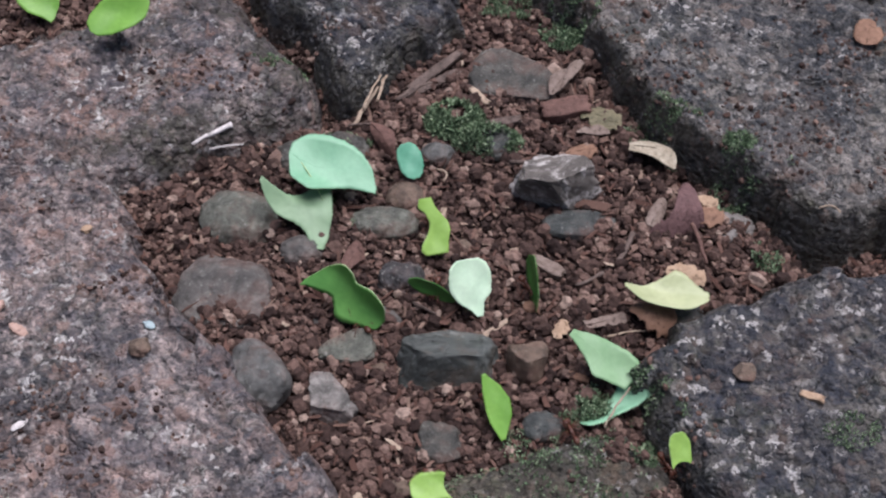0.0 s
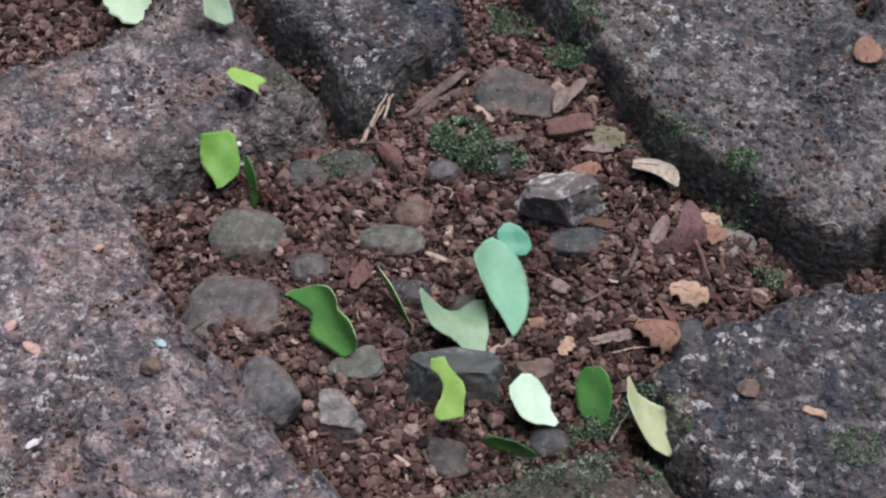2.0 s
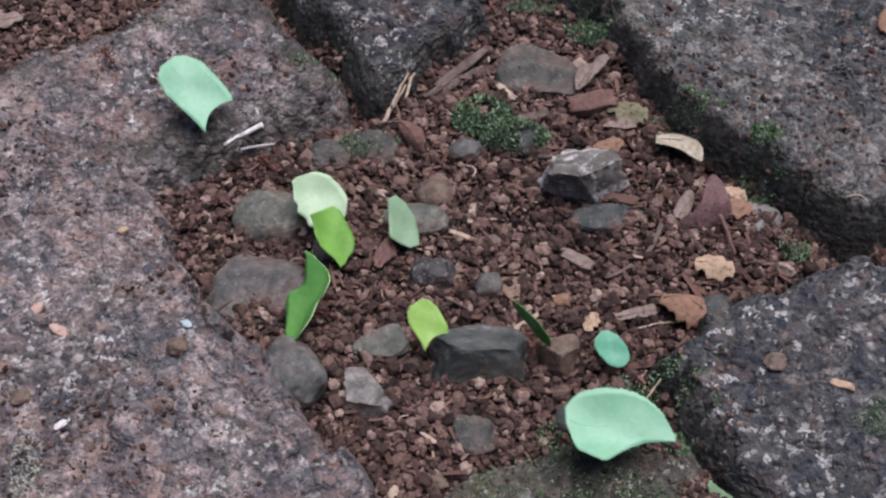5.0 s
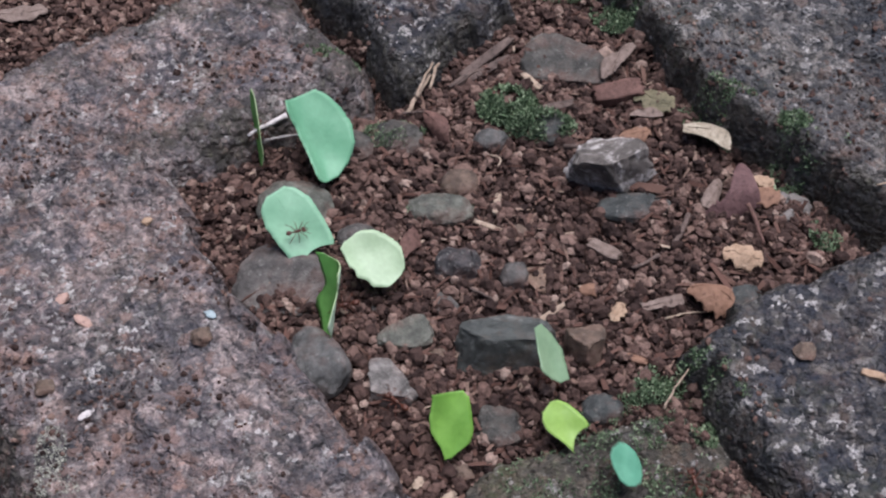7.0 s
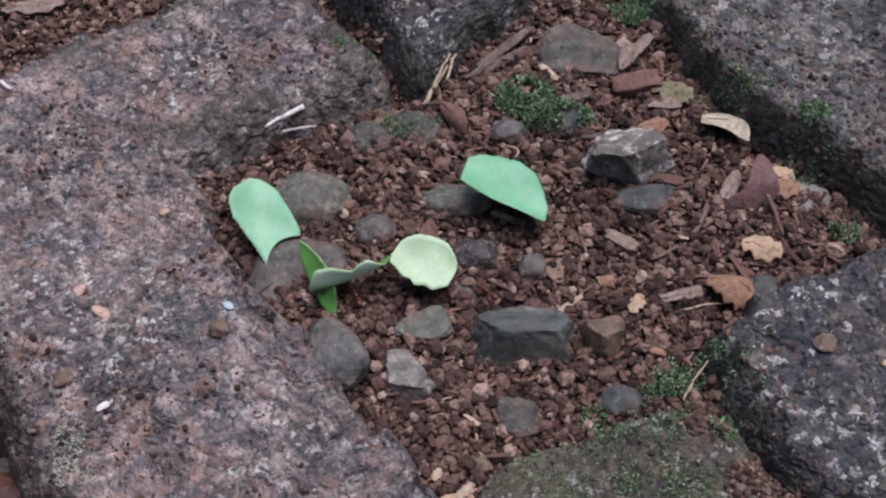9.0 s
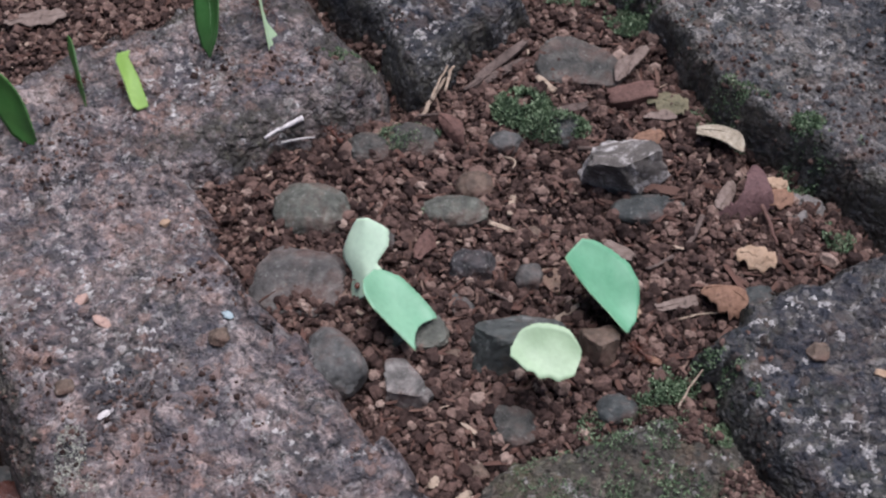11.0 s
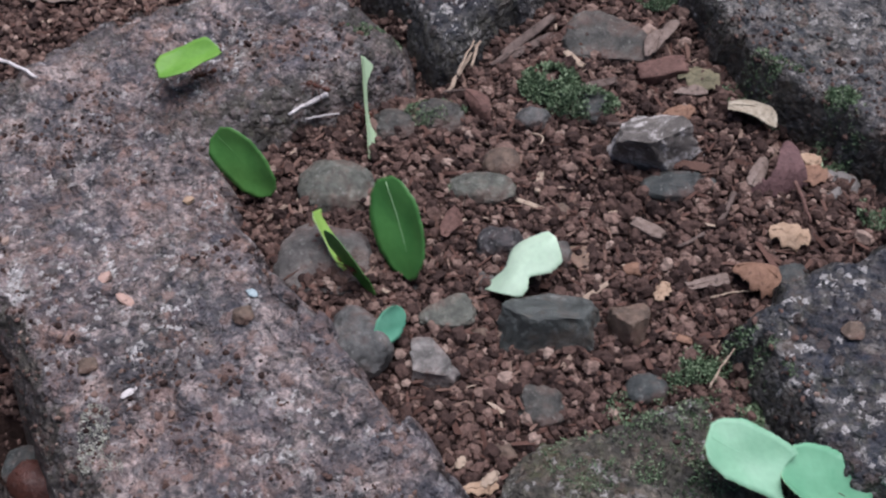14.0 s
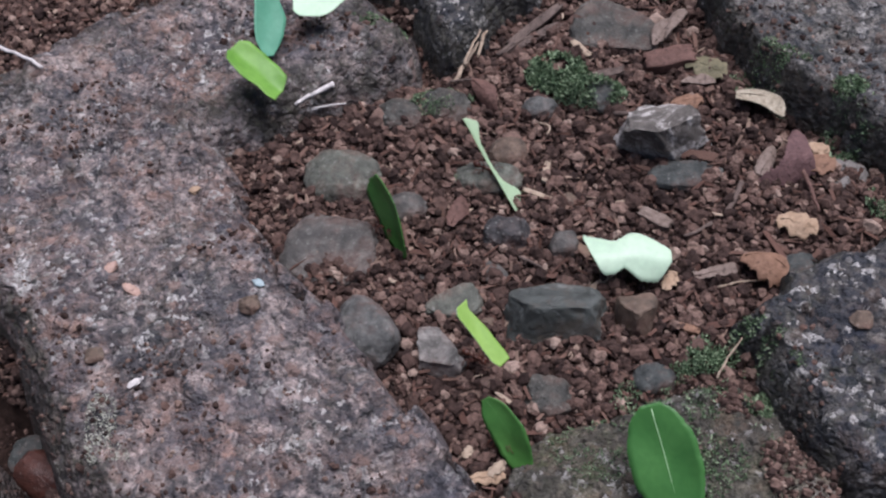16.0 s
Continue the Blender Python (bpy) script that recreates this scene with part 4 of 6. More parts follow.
def chip(kind, label, place, size, turn, tilt=(0, 0), seed=0, lift=0.0, name="bark_chip"):
    """A split piece of bark or rock with a grooved, uneven surface."""
    bm = bmesh.new()
    bmesh.ops.create_cube(bm, size=2.0)
    bmesh.ops.subdivide_edges(bm, edges=bm.edges[:], cuts=7, use_grid_fill=True)
    for v in bm.verts:
        x, y, z = v.co
        g = 0.16 * noise.noise(Vector((0.6 * x, 7 * y, seed))) * (1 + abs(z)) + 0.22 * noise.noise(Vector((2.2 * x + seed, 2 * y, 2 * z)))
        end = 0.32 * noise.noise(Vector((3 * y + seed, 2 * z, seed + 9.1)))
        v.co = (x * (1 + end), y * (0.80 + 0.15 * (1 - x * x) + 0.18 * noise.noise(Vector((1.5 * x, seed, 5)))) + 0.22 * noise.noise(Vector((1.3 * x, seed, 0))), z * (1 - 0.18 * y * y) + g)
        v.co = Vector((v.co.x * size[0] / 2, v.co.y * size[1] / 2, v.co.z * size[2] / 2))
    me = bpy.data.meshes.new(name)
    bm.to_mesh(me)
    bm.free()
    me.materials.append(LITTER[kind])
    me.polygons.foreach_set("use_smooth", np.full(len(me.polygons), True))
    ob = new(name, me)
    ob.matrix_basis = pose(place[0], place[1], rest(*place) + size[2] * 0.35 + lift, tilt[0], tilt[1], turn)
    return tagged(ob, label, "chip", group="bark and stone chips")


def stone_flake(kind, label, place, size, turn, seed=0):
    """A thin broken flake with an irregular outline."""
    rng = np.random.default_rng(seed + 70)
    v, f = ball(3)
    shape = v / (np.abs(v) ** 2.6).sum(1, keepdims=True) ** (1 / 2.6)
    for k in range(9):
        way = rng.normal(size=3) * (1, 1, 0.5)
        way /= np.linalg.norm(way)
        over = shape @ way - (shape @ way).max() * rng.uniform(0.6, 0.85)
        shape = shape - np.where(over > 0, over * 0.95, 0)[:, None] * way
    chipped = np.array([noise.fractal(Vector(q) * 1.7 + Vector((2.3 * seed, 0, 0)), 0.8, 2.0, 4) for q in v])
    shape = shape * (1 + 0.34 * chipped)[:, None]
    shape /= np.abs(shape).max(0)
    ob = link_mesh("stone_flake", shape * np.array(size) / 2, f, [LITTER[kind]])
    ob.matrix_basis = pose(place[0], place[1], rest(*place) + size[2] * 0.2, rng.uniform(-8, 8), rng.uniform(-8, 8), turn)
    return tagged(ob, label, "stone flake", group="bark and stone chips")


dead_leaf("cream", "cream-coloured dead leaf folded along its middle", (0.0600, 0.0318), 0.0150, 0.0110, -14, seed=0, shape='cape', bend=0.45, tilt=(-8, 10), lift=0.0038)
chip("red", "red-brown split piece of bark", (0.0359, 0.0492), (0.0137, 0.0069, 0.0039), 6, seed=1, tilt=(0, -5))
dead_leaf("grey", "folded grey-brown dead leaf", (0.0345, 0.0590), 0.0129, 0.0060, 62, seed=2, shape='spindle', bend=0.9, tilt=(25, 0), lift=0.003)
dead_leaf("grey", "narrow grey-brown dead leaf", (0.0376, 0.0616), 0.0133, 0.0043, 66, seed=3, shape='spindle', bend=0.9, tilt=(-20, 0), lift=0.0036)
dead_leaf("olive", "dull olive dead leaf on the soil", (0.0460, 0.0460), 0.0127, 0.0101, -30, seed=4, shape='ragged', bend=0.4)
dead_leaf("grey", "small dead leaf flake", (0.0432, 0.0414), 0.0097, 0.0042, 10, seed=5, shape='spindle', bend=0.2, rib=False)
chip("wood", "long weathered grey-brown splinter of wood", (-0.0028, 0.0641), (0.0199, 0.0029, 0.0024), 40, seed=6, tilt=(20, -8))
chip("wood", "long weathered grey-brown splinter of wood", (-0.0053, 0.0608), (0.0201, 0.0022, 0.0020), 47, seed=7, tilt=(-15, -4))
chip("wood", "weathered strip of grey-brown bark", (-0.0017, 0.0606), (0.0141, 0.0027, 0.0015), 33, seed=8, tilt=(10, -3))
twig("wood", "thin brown twig on the soil", (-0.0136, 0.0529), (0.0005, 0.0605), (0.00149, 0.00083), seed=9, sag=0.1)
twig("straw", "pale stalk of dry straw", (-0.0257, 0.0421), (-0.0165, 0.0604), (0.00147, 0.00082), seed=10, rise=(0.001, 0.003))
twig("straw", "pale stalk of dry straw", (-0.0232, 0.0475), (-0.0181, 0.0584), (0.00099, 0.00066), seed=11, rise=(0.001, 0.004))
twig("straw", "short broken piece of straw", (-0.0176, 0.0586), (-0.0193, 0.0518), (0.00118, 0.00084), seed=12, rise=(0.003, 0.001))
dead_leaf("red", "reddish-brown curled dead leaf on the soil", (-0.0168, 0.0368), 0.0140, 0.0066, -52, seed=13, shape='spindle', bend=1.0, tilt=(20, 0), lift=0.0030)
twig("wood", "thin dark stalk of a curled leaf", (-0.0272, 0.0416), (-0.0208, 0.0414), (0.0008, 0.0006), seed=63, rise=(0.002, 0.003))
chip("straw", "pale splinter of dry wood", (0.0107, 0.0542), (0.0076, 0.0023, 0.0017), -50, seed=14)
dead_leaf("orange", "orange-brown crumbling leaf on the soil", (0.0394, 0.0328), 0.0092, 0.0057, 10, seed=15, shape='ragged', bend=0.5, lift=0.0018)
twig("wood", "thin dark twig lying against the pale rock", (0.0186, 0.0264), (0.0375, 0.0280), (0.00142, 0.00095), seed=16, rise=(0.003, 0.004), sag=-0.04)
chip("wood", "short brown splinter of wood", (0.0174, 0.0442), (0.0104, 0.0029, 0.0023), 15, seed=17)
dead_leaf("purple", "purple-brown curled dead leaf with an upright flap", (0.0620, 0.0102), 0.0178, 0.0168, 2, seed=18, shape='boot', bend=0.5, tilt=(8, -6), lift=0.0042, rib=False)
dead_leaf("orange", "reddish-brown leaf piece beside a curled leaf", (0.0725, 0.0098), 0.0090, 0.0078, -30, seed=61, shape='ragged', bend=0.3, lift=0.0022, rib=False)
dead_leaf("tan", "small pale tan leaf scrap", (0.0728, 0.0142), 0.0062, 0.0046, -25, seed=62, shape='ragged', bend=0.2, lift=0.0034, rib=False)
dead_leaf("grey", "narrow pale brown leaf scrap standing on edge", (0.0588, 0.0104), 0.0112, 0.0044, 62, seed=19, shape='blunt', bend=0.5, tilt=(22, 0), lift=0.0026)
twig("red", "reddish-brown stalk on the soil", (0.0673, 0.0052), (0.0700, -0.0068), (0.00136, 0.00091), seed=20, rise=(0.003, 0.001))
twig("wood", "grey-brown stick on the soil", (0.0514, 0.0040), (0.0463, -0.0064), (0.00167, 0.00121), seed=21)
twig("wood", "grey-brown stick on the soil", (0.0426, -0.0089), (0.0350, -0.0130), (0.00119, 0.00074), seed=22)
dead_leaf("tan", "tan broken dead leaf", (0.0642, -0.0106), 0.0108, 0.0082, -22, seed=23, shape='ragged', bend=0.5, tilt=(8, 0), lift=0.0024)
dead_leaf("orange", "orange-brown curled dead leaf", (0.0543, -0.0232), 0.0124, 0.0112, -14, seed=24, shape='scallop', bend=0.9, tilt=(-14, 6), lift=0.0036)
dead_leaf("grey", "straight-cut grey leaf scrap", (0.0420, -0.0246), 0.0110, 0.0050, 14, seed=25, shape='fork', bend=0.1, lift=0.0018)
twig("straw", "thin pale straw on the soil", (0.0422, -0.0288), (0.0530, -0.0269), (0.00072, 0.00043), seed=26)
chip("grey", "greyish bark flake on the soil", (0.0282, -0.0060), (0.0090, 0.0039, 0.0021), -35, seed=27)
chip("straw", "small pale splinter of dry wood", (-0.0003, 0.0094), (0.0065, 0.0019, 0.0015), 80, seed=28)
chip("straw", "small pale splinter of dry wood", (-0.0029, 0.0020), (0.0079, 0.0015, 0.0014), -25, seed=29)
dead_leaf("red", "upright triangular reddish leaf scrap", (-0.0234, -0.0052), 0.0104, 0.0058, 70, seed=30, shape='trapeze', bend=0.4, tilt=(25, 0), lift=0.003)
dead_leaf("tan", "tan leaf scrap on the soil", (0.0303, -0.0272), 0.0063, 0.0043, 60, seed=31, shape='ragged', bend=0.5, lift=0.002)
chip("orange", "small orange splinter of wood", (0.0339, -0.0403), (0.0056, 0.0021, 0.0013), -22, seed=32)
twig("wood", "dark splinter of wood in the soil", (0.0323, -0.0500), (0.0365, -0.0427), (0.00125, 0.00069), seed=33)
dead_leaf("orange", "small curled orange flake", (0.0232, -0.0191), 0.0047, 0.0038, 0, seed=34, shape='half', bend=0.8, rib=False)
twig("white", "bleached split fibre on the edge of a stone", (-0.0700, 0.0300), (-0.0595, 0.0372), (0.0010, 0.0017), seed=35, lift=0.0008)
twig("white", "bleached split fibre on the edge of a stone", (-0.0662, 0.0322), (-0.0565, 0.0340), (0.0009, 0.0004), seed=36, lift=0.0030)
twig("white", "pale straw lying on the paving stone", (-0.1596, 0.0515), (-0.1437, 0.0426), (0.00136, 0.00102), seed=37, lift=0.0012)
dead_leaf("tan", "tan crumbs of a dead leaf", (-0.0157, -0.0812), 0.0087, 0.0040, 5, seed=38, shape='ragged', bend=0.5, lift=0.002)
dead_leaf("straw", "tan crumbs of a dead leaf", (-0.0134, -0.0793), 0.0053, 0.0032, 40, seed=39, shape='ragged', bend=0.6, lift=0.003)
dead_leaf("straw", "pale leaf scrap on the soil", (-0.0204, -0.0739), 0.0035, 0.0027, 60, seed=40, shape='ragged', bend=0.3, rib=False)
dead_leaf("gloss", "glossy red-brown dead leaf in the gap", (-0.1278, -0.0738), 0.0163, 0.0117, -35, seed=41, shape='half', bend=0.6, tilt=(20, 10), lift=0.005)
dead_leaf("grey", "grey weathered leaf lying on the soil", (-0.1502, 0.0881), 0.0197, 0.0075, 8, seed=42, shape='ragged', bend=0.2, lift=0.002)
dead_leaf("orange", "orange-brown dead leaf on the paving stone", (0.1257, 0.0701), 0.0108, 0.0087, 70, seed=43, shape='oblong', bend=0.3, lift=0.002)
dead_leaf("purple", "dark brown dead leaf in the far gap", (0.1301, 0.0875), 0.0127, 0.0073, -20, seed=44, shape='ragged', bend=0.5, lift=0.002)
twig("wood", "short grey twig across the mossy gap", (0.0171, 0.0930), (0.0269, 0.1035), (0.00161, 0.00125), seed=45, rise=(0.002, 0.004))
stone_flake("slate", "flat grey stone flake", (0.0776, 0.0108), (0.0060, 0.0056, 0.0016), 10, seed=46)
stone_flake("slate", "flat grey stone flake", (0.0832, 0.0102), (0.0084, 0.0062, 0.0016), -25, seed=47)
stone_flake("slate", "flat grey stone flake", (0.0776, 0.0040), (0.0060, 0.0040, 0.0012), 20, seed=48)
stone_flake("tan", "flat reddish flake of stone", (0.0712, 0.0097), (0.0067, 0.0066, 0.0015), 35, seed=49)
stone_flake("pink", "pinkish quartz chip stuck in the paving stone", (-0.1126, -0.0262), (0.0058, 0.0044, 0.0016), 30, seed=50)
stone_flake("pink", "long pinkish quartz chip stuck in the paving stone", (-0.1068, -0.0318), (0.0104, 0.0034, 0.0015), -46, seed=51)
stone_flake("white", "pale flake stuck to the paving stone", (-0.1006, -0.0600), (0.0072, 0.0024, 0.0011), 38, seed=52)
stone_flake("ice", "bluish-white lichen flake on the paving stone", (-0.0732, -0.0318), (0.0042, 0.0024, 0.0006), -30, seed=53)
chip("tan", "orange splinter on the paving stone", (0.0883, -0.0524), (0.0054, 0.0021, 0.0013), -20, seed=54)
stone_flake("tan", "tan chip on the paving stone", (-0.0940, -0.0014), (0.0034, 0.0030, 0.0016), 0, seed=55)
twig("straw", "small bent dry stem", (-0.0018, 0.0255), (0.0002, 0.0197), (0.00063, 0.00048), seed=56, sag=0.3, rise=(0.001, 0.003))
twig("straw", "dry stem beside the rock", (0.0998, 0.0050), (0.1046, 0.0021), (0.00061, 0.00046), seed=57, sag=0.3, rise=(0.001, 0.003))
twig("straw", "thin yellowish stalk on the moss", (0.0395, -0.0551), (0.0462, -0.0455), (0.00069, 0.00041), seed=58, rise=(0.0005, 0.003))
twig("wood", "thin stick in the crumbs", (-0.0079, -0.0185), (-0.0018, -0.0220), (0.00089, 0.00059), seed=59)

# ---- moss ----


def moss(name, label, place, size, n, blade, seed, clump=0.5, lift=0.0, growth=None):
    """Tiny leaflets standing on whatever lies under an oval patch."""
    rng = np.random.default_rng(seed)
    r, a = np.sqrt(rng.uniform(0, 1, n)), rng.uniform(0, 6.283, n)
    x, y = place[0] + size[0] / 2 * r * np.cos(a), place[1] + size[1] / 2 * r * np.sin(a)
    ok = fractal(x, y, 0.006, 2, seed) > 0.5 - 0.3 * clump
    x, y, r = x[ok], y[ok], r[ok]
    z = np.maximum(soil_height(x, y) + 0.0022, stones_height(x, y)) + lift * (1 - r**2) * rng.uniform(0.2, 1, len(r))
    n = len(x)
    up = np.stack([rng.normal(0, 0.6, n), rng.normal(0, 0.6, n), rng.uniform(0.5, 1, n)], 1)
    up /= np.linalg.norm(up, axis=1, keepdims=True)
    side = np.cross(up, rng.normal(size=(n, 3)))
    side /= np.linalg.norm(side, axis=1, keepdims=True)
    long = blade * rng.uniform(0.6, 1.4, (n, 1))
    root = np.stack([x, y, z], 1) - 0.0002 * up
    bow = np.cross(side, up) * long * 0.15
    v = np.stack([root, root + up * long * 0.5 + side * long * 0.22 + bow, root + up * long, root + up * long * 0.5 - side * long * 0.22 + bow], 1).reshape(-1, 3)
    f = np.arange(4 * n).reshape(-1, 4)
    tris = np.concatenate([f[:, [0, 1, 2]], f[:, [0, 2, 3]]])
    ob = link_mesh(name, v, tris, [growth or MOSS], smooth=False)
    return tagged(ob, label, "moss", kind="stuff")


moss("moss", "bright green feathery moss cushion", (0.0036, 0.0446), (0.0178, 0.0156), 3400, 0.0015, 3, 0.5, 0.004)
moss("moss", "green moss growing over a pebble", (0.0126, 0.0366), (0.0210, 0.0110), 2400, 0.0012, 4, 0.5, 0.0075)
moss("moss", "green moss on the foot of the paving stone", (0.0798, 0.0220), (0.0156, 0.0164), 1300, 0.0014, 5, 0.4, 0.001)
moss("moss", "small green moss sprig on the shaded stone face", (0.0613, 0.0404), (0.0194, 0.0129), 800, 0.00115, 6, 0.3, 0.0008)
moss("moss", "dark moss in the joint between stones", (0.0395, 0.0859), (0.0193, 0.0197), 1320, 0.0012, 7, 0.4, 0.001)
moss("moss", "dark moss in the joint between stones", (0.0172, 0.0960), (0.0230, 0.0133), 1320, 0.0012, 8, 0.4, 0.001)
moss("moss", "thin green moss over the low mossy stone", (0.0298, -0.0598), (0.0313, 0.0153), 1300, 0.001, 9, 0.1, 0.0005)
moss("moss", "thin green moss over the low mossy stone", (0.0446, -0.0464), (0.0220, 0.0103), 1100, 0.0012, 10, 0.35, 0.001)
moss("moss", "thin green moss over the low mossy stone", (0.0415, -0.0732), (0.0265, 0.0199), 1000, 0.001, 11, 0.05, 0.0005)
moss("moss", "thin green moss over the low mossy stone", (0.0129, -0.0747), (0.0293, 0.0183), 800, 0.001, 12, 0, 0.0005)
moss("moss", "thin green moss over the low mossy stone", (0.0318, -0.0815), (0.0314, 0.0131), 900, 0.001, 13, 0, 0.0005)
moss("moss", "moss on the corner of a paving stone", (0.0558, -0.0554), (0.0069, 0.0086), 420, 0.0009, 14, 0.2, 0.0005)
moss("moss", "thin moss on the paving stone", (0.0966, -0.0610), (0.0139, 0.0104), 550, 0.0009, 15, 0.2, 0.0005)
moss("moss", "moss on the edge of a paving stone", (-0.0478, 0.0616), (0.0154, 0.0077), 770, 0.00097, 16, 0.4, 0.0005)
moss("moss", "moss on a half-buried stone", (-0.0158, 0.0081), (0.0189, 0.0079), 660, 0.0009, 17, 0.2, 0.0005)
moss("moss", "moss over half-buried dark stones", (-0.0300, 0.0352), (0.0200, 0.0110), 1300, 0.0009, 18, 0.35, 0.0045)
moss("moss", "pale green lichen crust on the paving stone", (-0.1066, -0.0716), (0.0066, 0.0200), 900, 0.0008, 19, 0.0, 0, LICHEN)
moss("moss", "small pale lichen crust on the paving stone", (-0.1018, -0.0800), (0.0060, 0.0090), 300, 0.0007, 20, 0.0, 0, LICHEN)
moss("moss", "moss by the end of the paving stone", (0.0875, -0.0031), (0.0089, 0.0111), 440, 0.00113, 21, 0.3, 0.001)
moss("moss", "dark moss along the stone's shaded foot", (0.0664, 0.0370), (0.0214, 0.0123), 800, 0.00097, 22, 0.2, 0.0005)
moss("moss", "dark moss along the stone's shaded foot", (0.0854, 0.0218), (0.0207, 0.0119), 800, 0.00097, 23, 0.2, 0.0005)

moss("moss", "bright moss tuft at the end of the mossy stone", (0.0350, -0.0500), (0.0150, 0.0075), 1100, 0.0012, 24, 0.4, 0.0030)
moss("moss", "moss tuft in the joint beside the paving stone", (0.0492, -0.0600), (0.0075, 0.0120), 700, 0.0011, 25, 0.3, 0.0012)
moss("moss", "moss hanging on the broken edge of the paving stone", (0.0822, 0.0292), (0.0095, 0.0085), 600, 0.0012, 26, 0.35, 0.0010)
moss("moss", "moss in the top of the joint between stones", (0.0372, 0.0800), (0.0130, 0.0130), 1200, 0.0013, 27, 0.4, 0.0015)

# ---- ants with their leaf fragments ----


def blob(name, parts, material, parent, level=2):
    """Ellipsoids (centre, half sizes, pitch in degrees) joined into one mesh."""
    v, f = ball(level)
    verts, faces = [], []
    for k, (c, s, p) in enumerate(parts):
        m = np.array(Euler((0, radians(p), 0)).to_matrix())
        verts.append((v * s) @ m.T + c)
        faces.append(f + k * len(v))
    return link_mesh(name, np.concatenate(verts), np.concatenate(faces), [material], parent)


def build_ant(scale):
    """A worker ant that stands on the origin and looks along +x."""
    k = 0.001 * scale
    ant = new("leafcutter_ant")
    thorax = blob("thorax", [((0, 0, 2.0 * k), (1.15 * k, 0.5 * k, 0.5 * k), 6), ((0.75 * k, 0, 2.2 * k), (0.5 * k, 0.45 * k, 0.42 * k), 0)], ANT, ant)
    for s in (-1, 1):
        for x, h in ((0.75, 0.75), (-0.1, 0.7), (-0.8, 0.6)):
            tube("spine", [(x * k, s * 0.25 * k, 2.3 * k), ((x - 0.12) * k, s * 0.42 * k, (2.3 + h) * k)], [0.11 * k, 0.015 * k], ANT, thorax, 5)
    head = blob("head", [((1.85 * k, 0.34 * k, 2.35 * k), (0.72 * k, 0.52 * k, 0.52 * k), 25), ((1.85 * k, -0.34 * k, 2.35 * k), (0.72 * k, 0.52 * k, 0.52 * k), 25)], ANT, ant)
    for s in (-1, 1):
        tube("mandible", [(2.35 * k, s * 0.45 * k, 2.1 * k), (2.85 * k, s * 0.4 * k, 2.0 * k), (3.05 * k, s * 0.06 * k, 2.0 * k)], [0.17 * k, 0.13 * k, 0.03 * k], ANT, head, 6)
        tube("antenna", [(2.2 * k, s * 0.4 * k, 2.6 * k), (2.5 * k, s * 1.2 * k, 3.3 * k), (3.1 * k, s * 1.5 * k, 3.0 * k), (3.9 * k, s * 1.7 * k, 2.5 * k)], [0.08 * k, 0.08 * k, 0.09 * k, 0.06 * k], ANT, head, 5)
    blob("waist", [((-1.2 * k, 0, 1.95 * k), (0.3 * k, 0.22 * k, 0.3 * k), 0), ((-1.65 * k, 0, 1.95 * k), (0.32 * k, 0.3 * k, 0.32 * k), 0)], ANT, ant)
    blob("gaster", [((-2.55 * k, 0, 2.05 * k), (0.95 * k, 0.72 * k, 0.68 * k), 8)], ANT, ant)
    for s in (-1, 1):
        for n, (x, fx) in enumerate(((0.7, 2.1), (0.1, -0.2), (-0.5, -2.7))):
            reach = (2.6, 3.0, 2.7)[n]
            tip = (fx * k, s * reach * k, -1.7 * k)
            knee = (0.5 * fx * k, s * 0.55 * reach * k, 1.3 * k)
            leg = tube("leg", [(0, 0, 0), (0.12 * fx * k, s * 0.15 * reach * k, 0.2 * k), knee, (0.85 * fx * k, s * 0.85 * reach * k, -0.7 * k), tip], [0.13 * k, 0.15 * k, 0.12 * k, 0.08 * k, 0.04 * k], ANT, ant, 5)
            leg.location = (x * k, s * 0.35 * k, 1.75 * k)
    return ant


# each: outline, length, height, bend, faces, label, then seconds, the leaf's place and turn, the heading of its bearer
CARRIED = []
CARRIED.append(("dome", 0.0257, 0.0179, 0.25, "mint", "mint", "broad pale mint-green leaf fragment carried upright", [
    (0, -0.0300, 0.0196, 0.0101, 15, 9, -12, -44),
    (0.5, -0.0234, 0.0133, 0.0101, -3, -6, 8, -39),
    (1, -0.0175, 0.0096, 0.0104, 19, 12, -16, -43),
    (1.5, -0.0078, -0.0014, 0.0102, -38, 34, -66, -36),
    (2, 0.0136, -0.0131, 0.0091, -23, 32, -60, -26),
    (2.5, 0.0300, -0.0202, 0.0096, 6, 20, -30, -23),
    (3, 0.0487, -0.0277, 0.0099, -22, 15, -21, -13),
    (3.3, 0.0465, -0.0241, 0.0101, -41, 13, -17, -48),
    (3.5, 0.0384, -0.0316, 0.0106, 4, -36, 10, -83),
    (4, 0.0309, -0.0404, 0.0095, 16, 1, -0, -118),
    (4.2, 0.0226, -0.0450, 0.0097, 21, -5, 8, -83),
    (5.2, 0.0380, -0.0686, 0.0161, 16, 2, 0, -48),
    (6.5, 0.0700, -0.0940, 0.0130, 6, 2, 0, -40),
    (7.2, 0.0790, -0.1060, 0.0110, 6, 2, 0, -75),
    (16, 0.0641, -0.1233, 0.0106, 5, 4, 1, -110),
]))
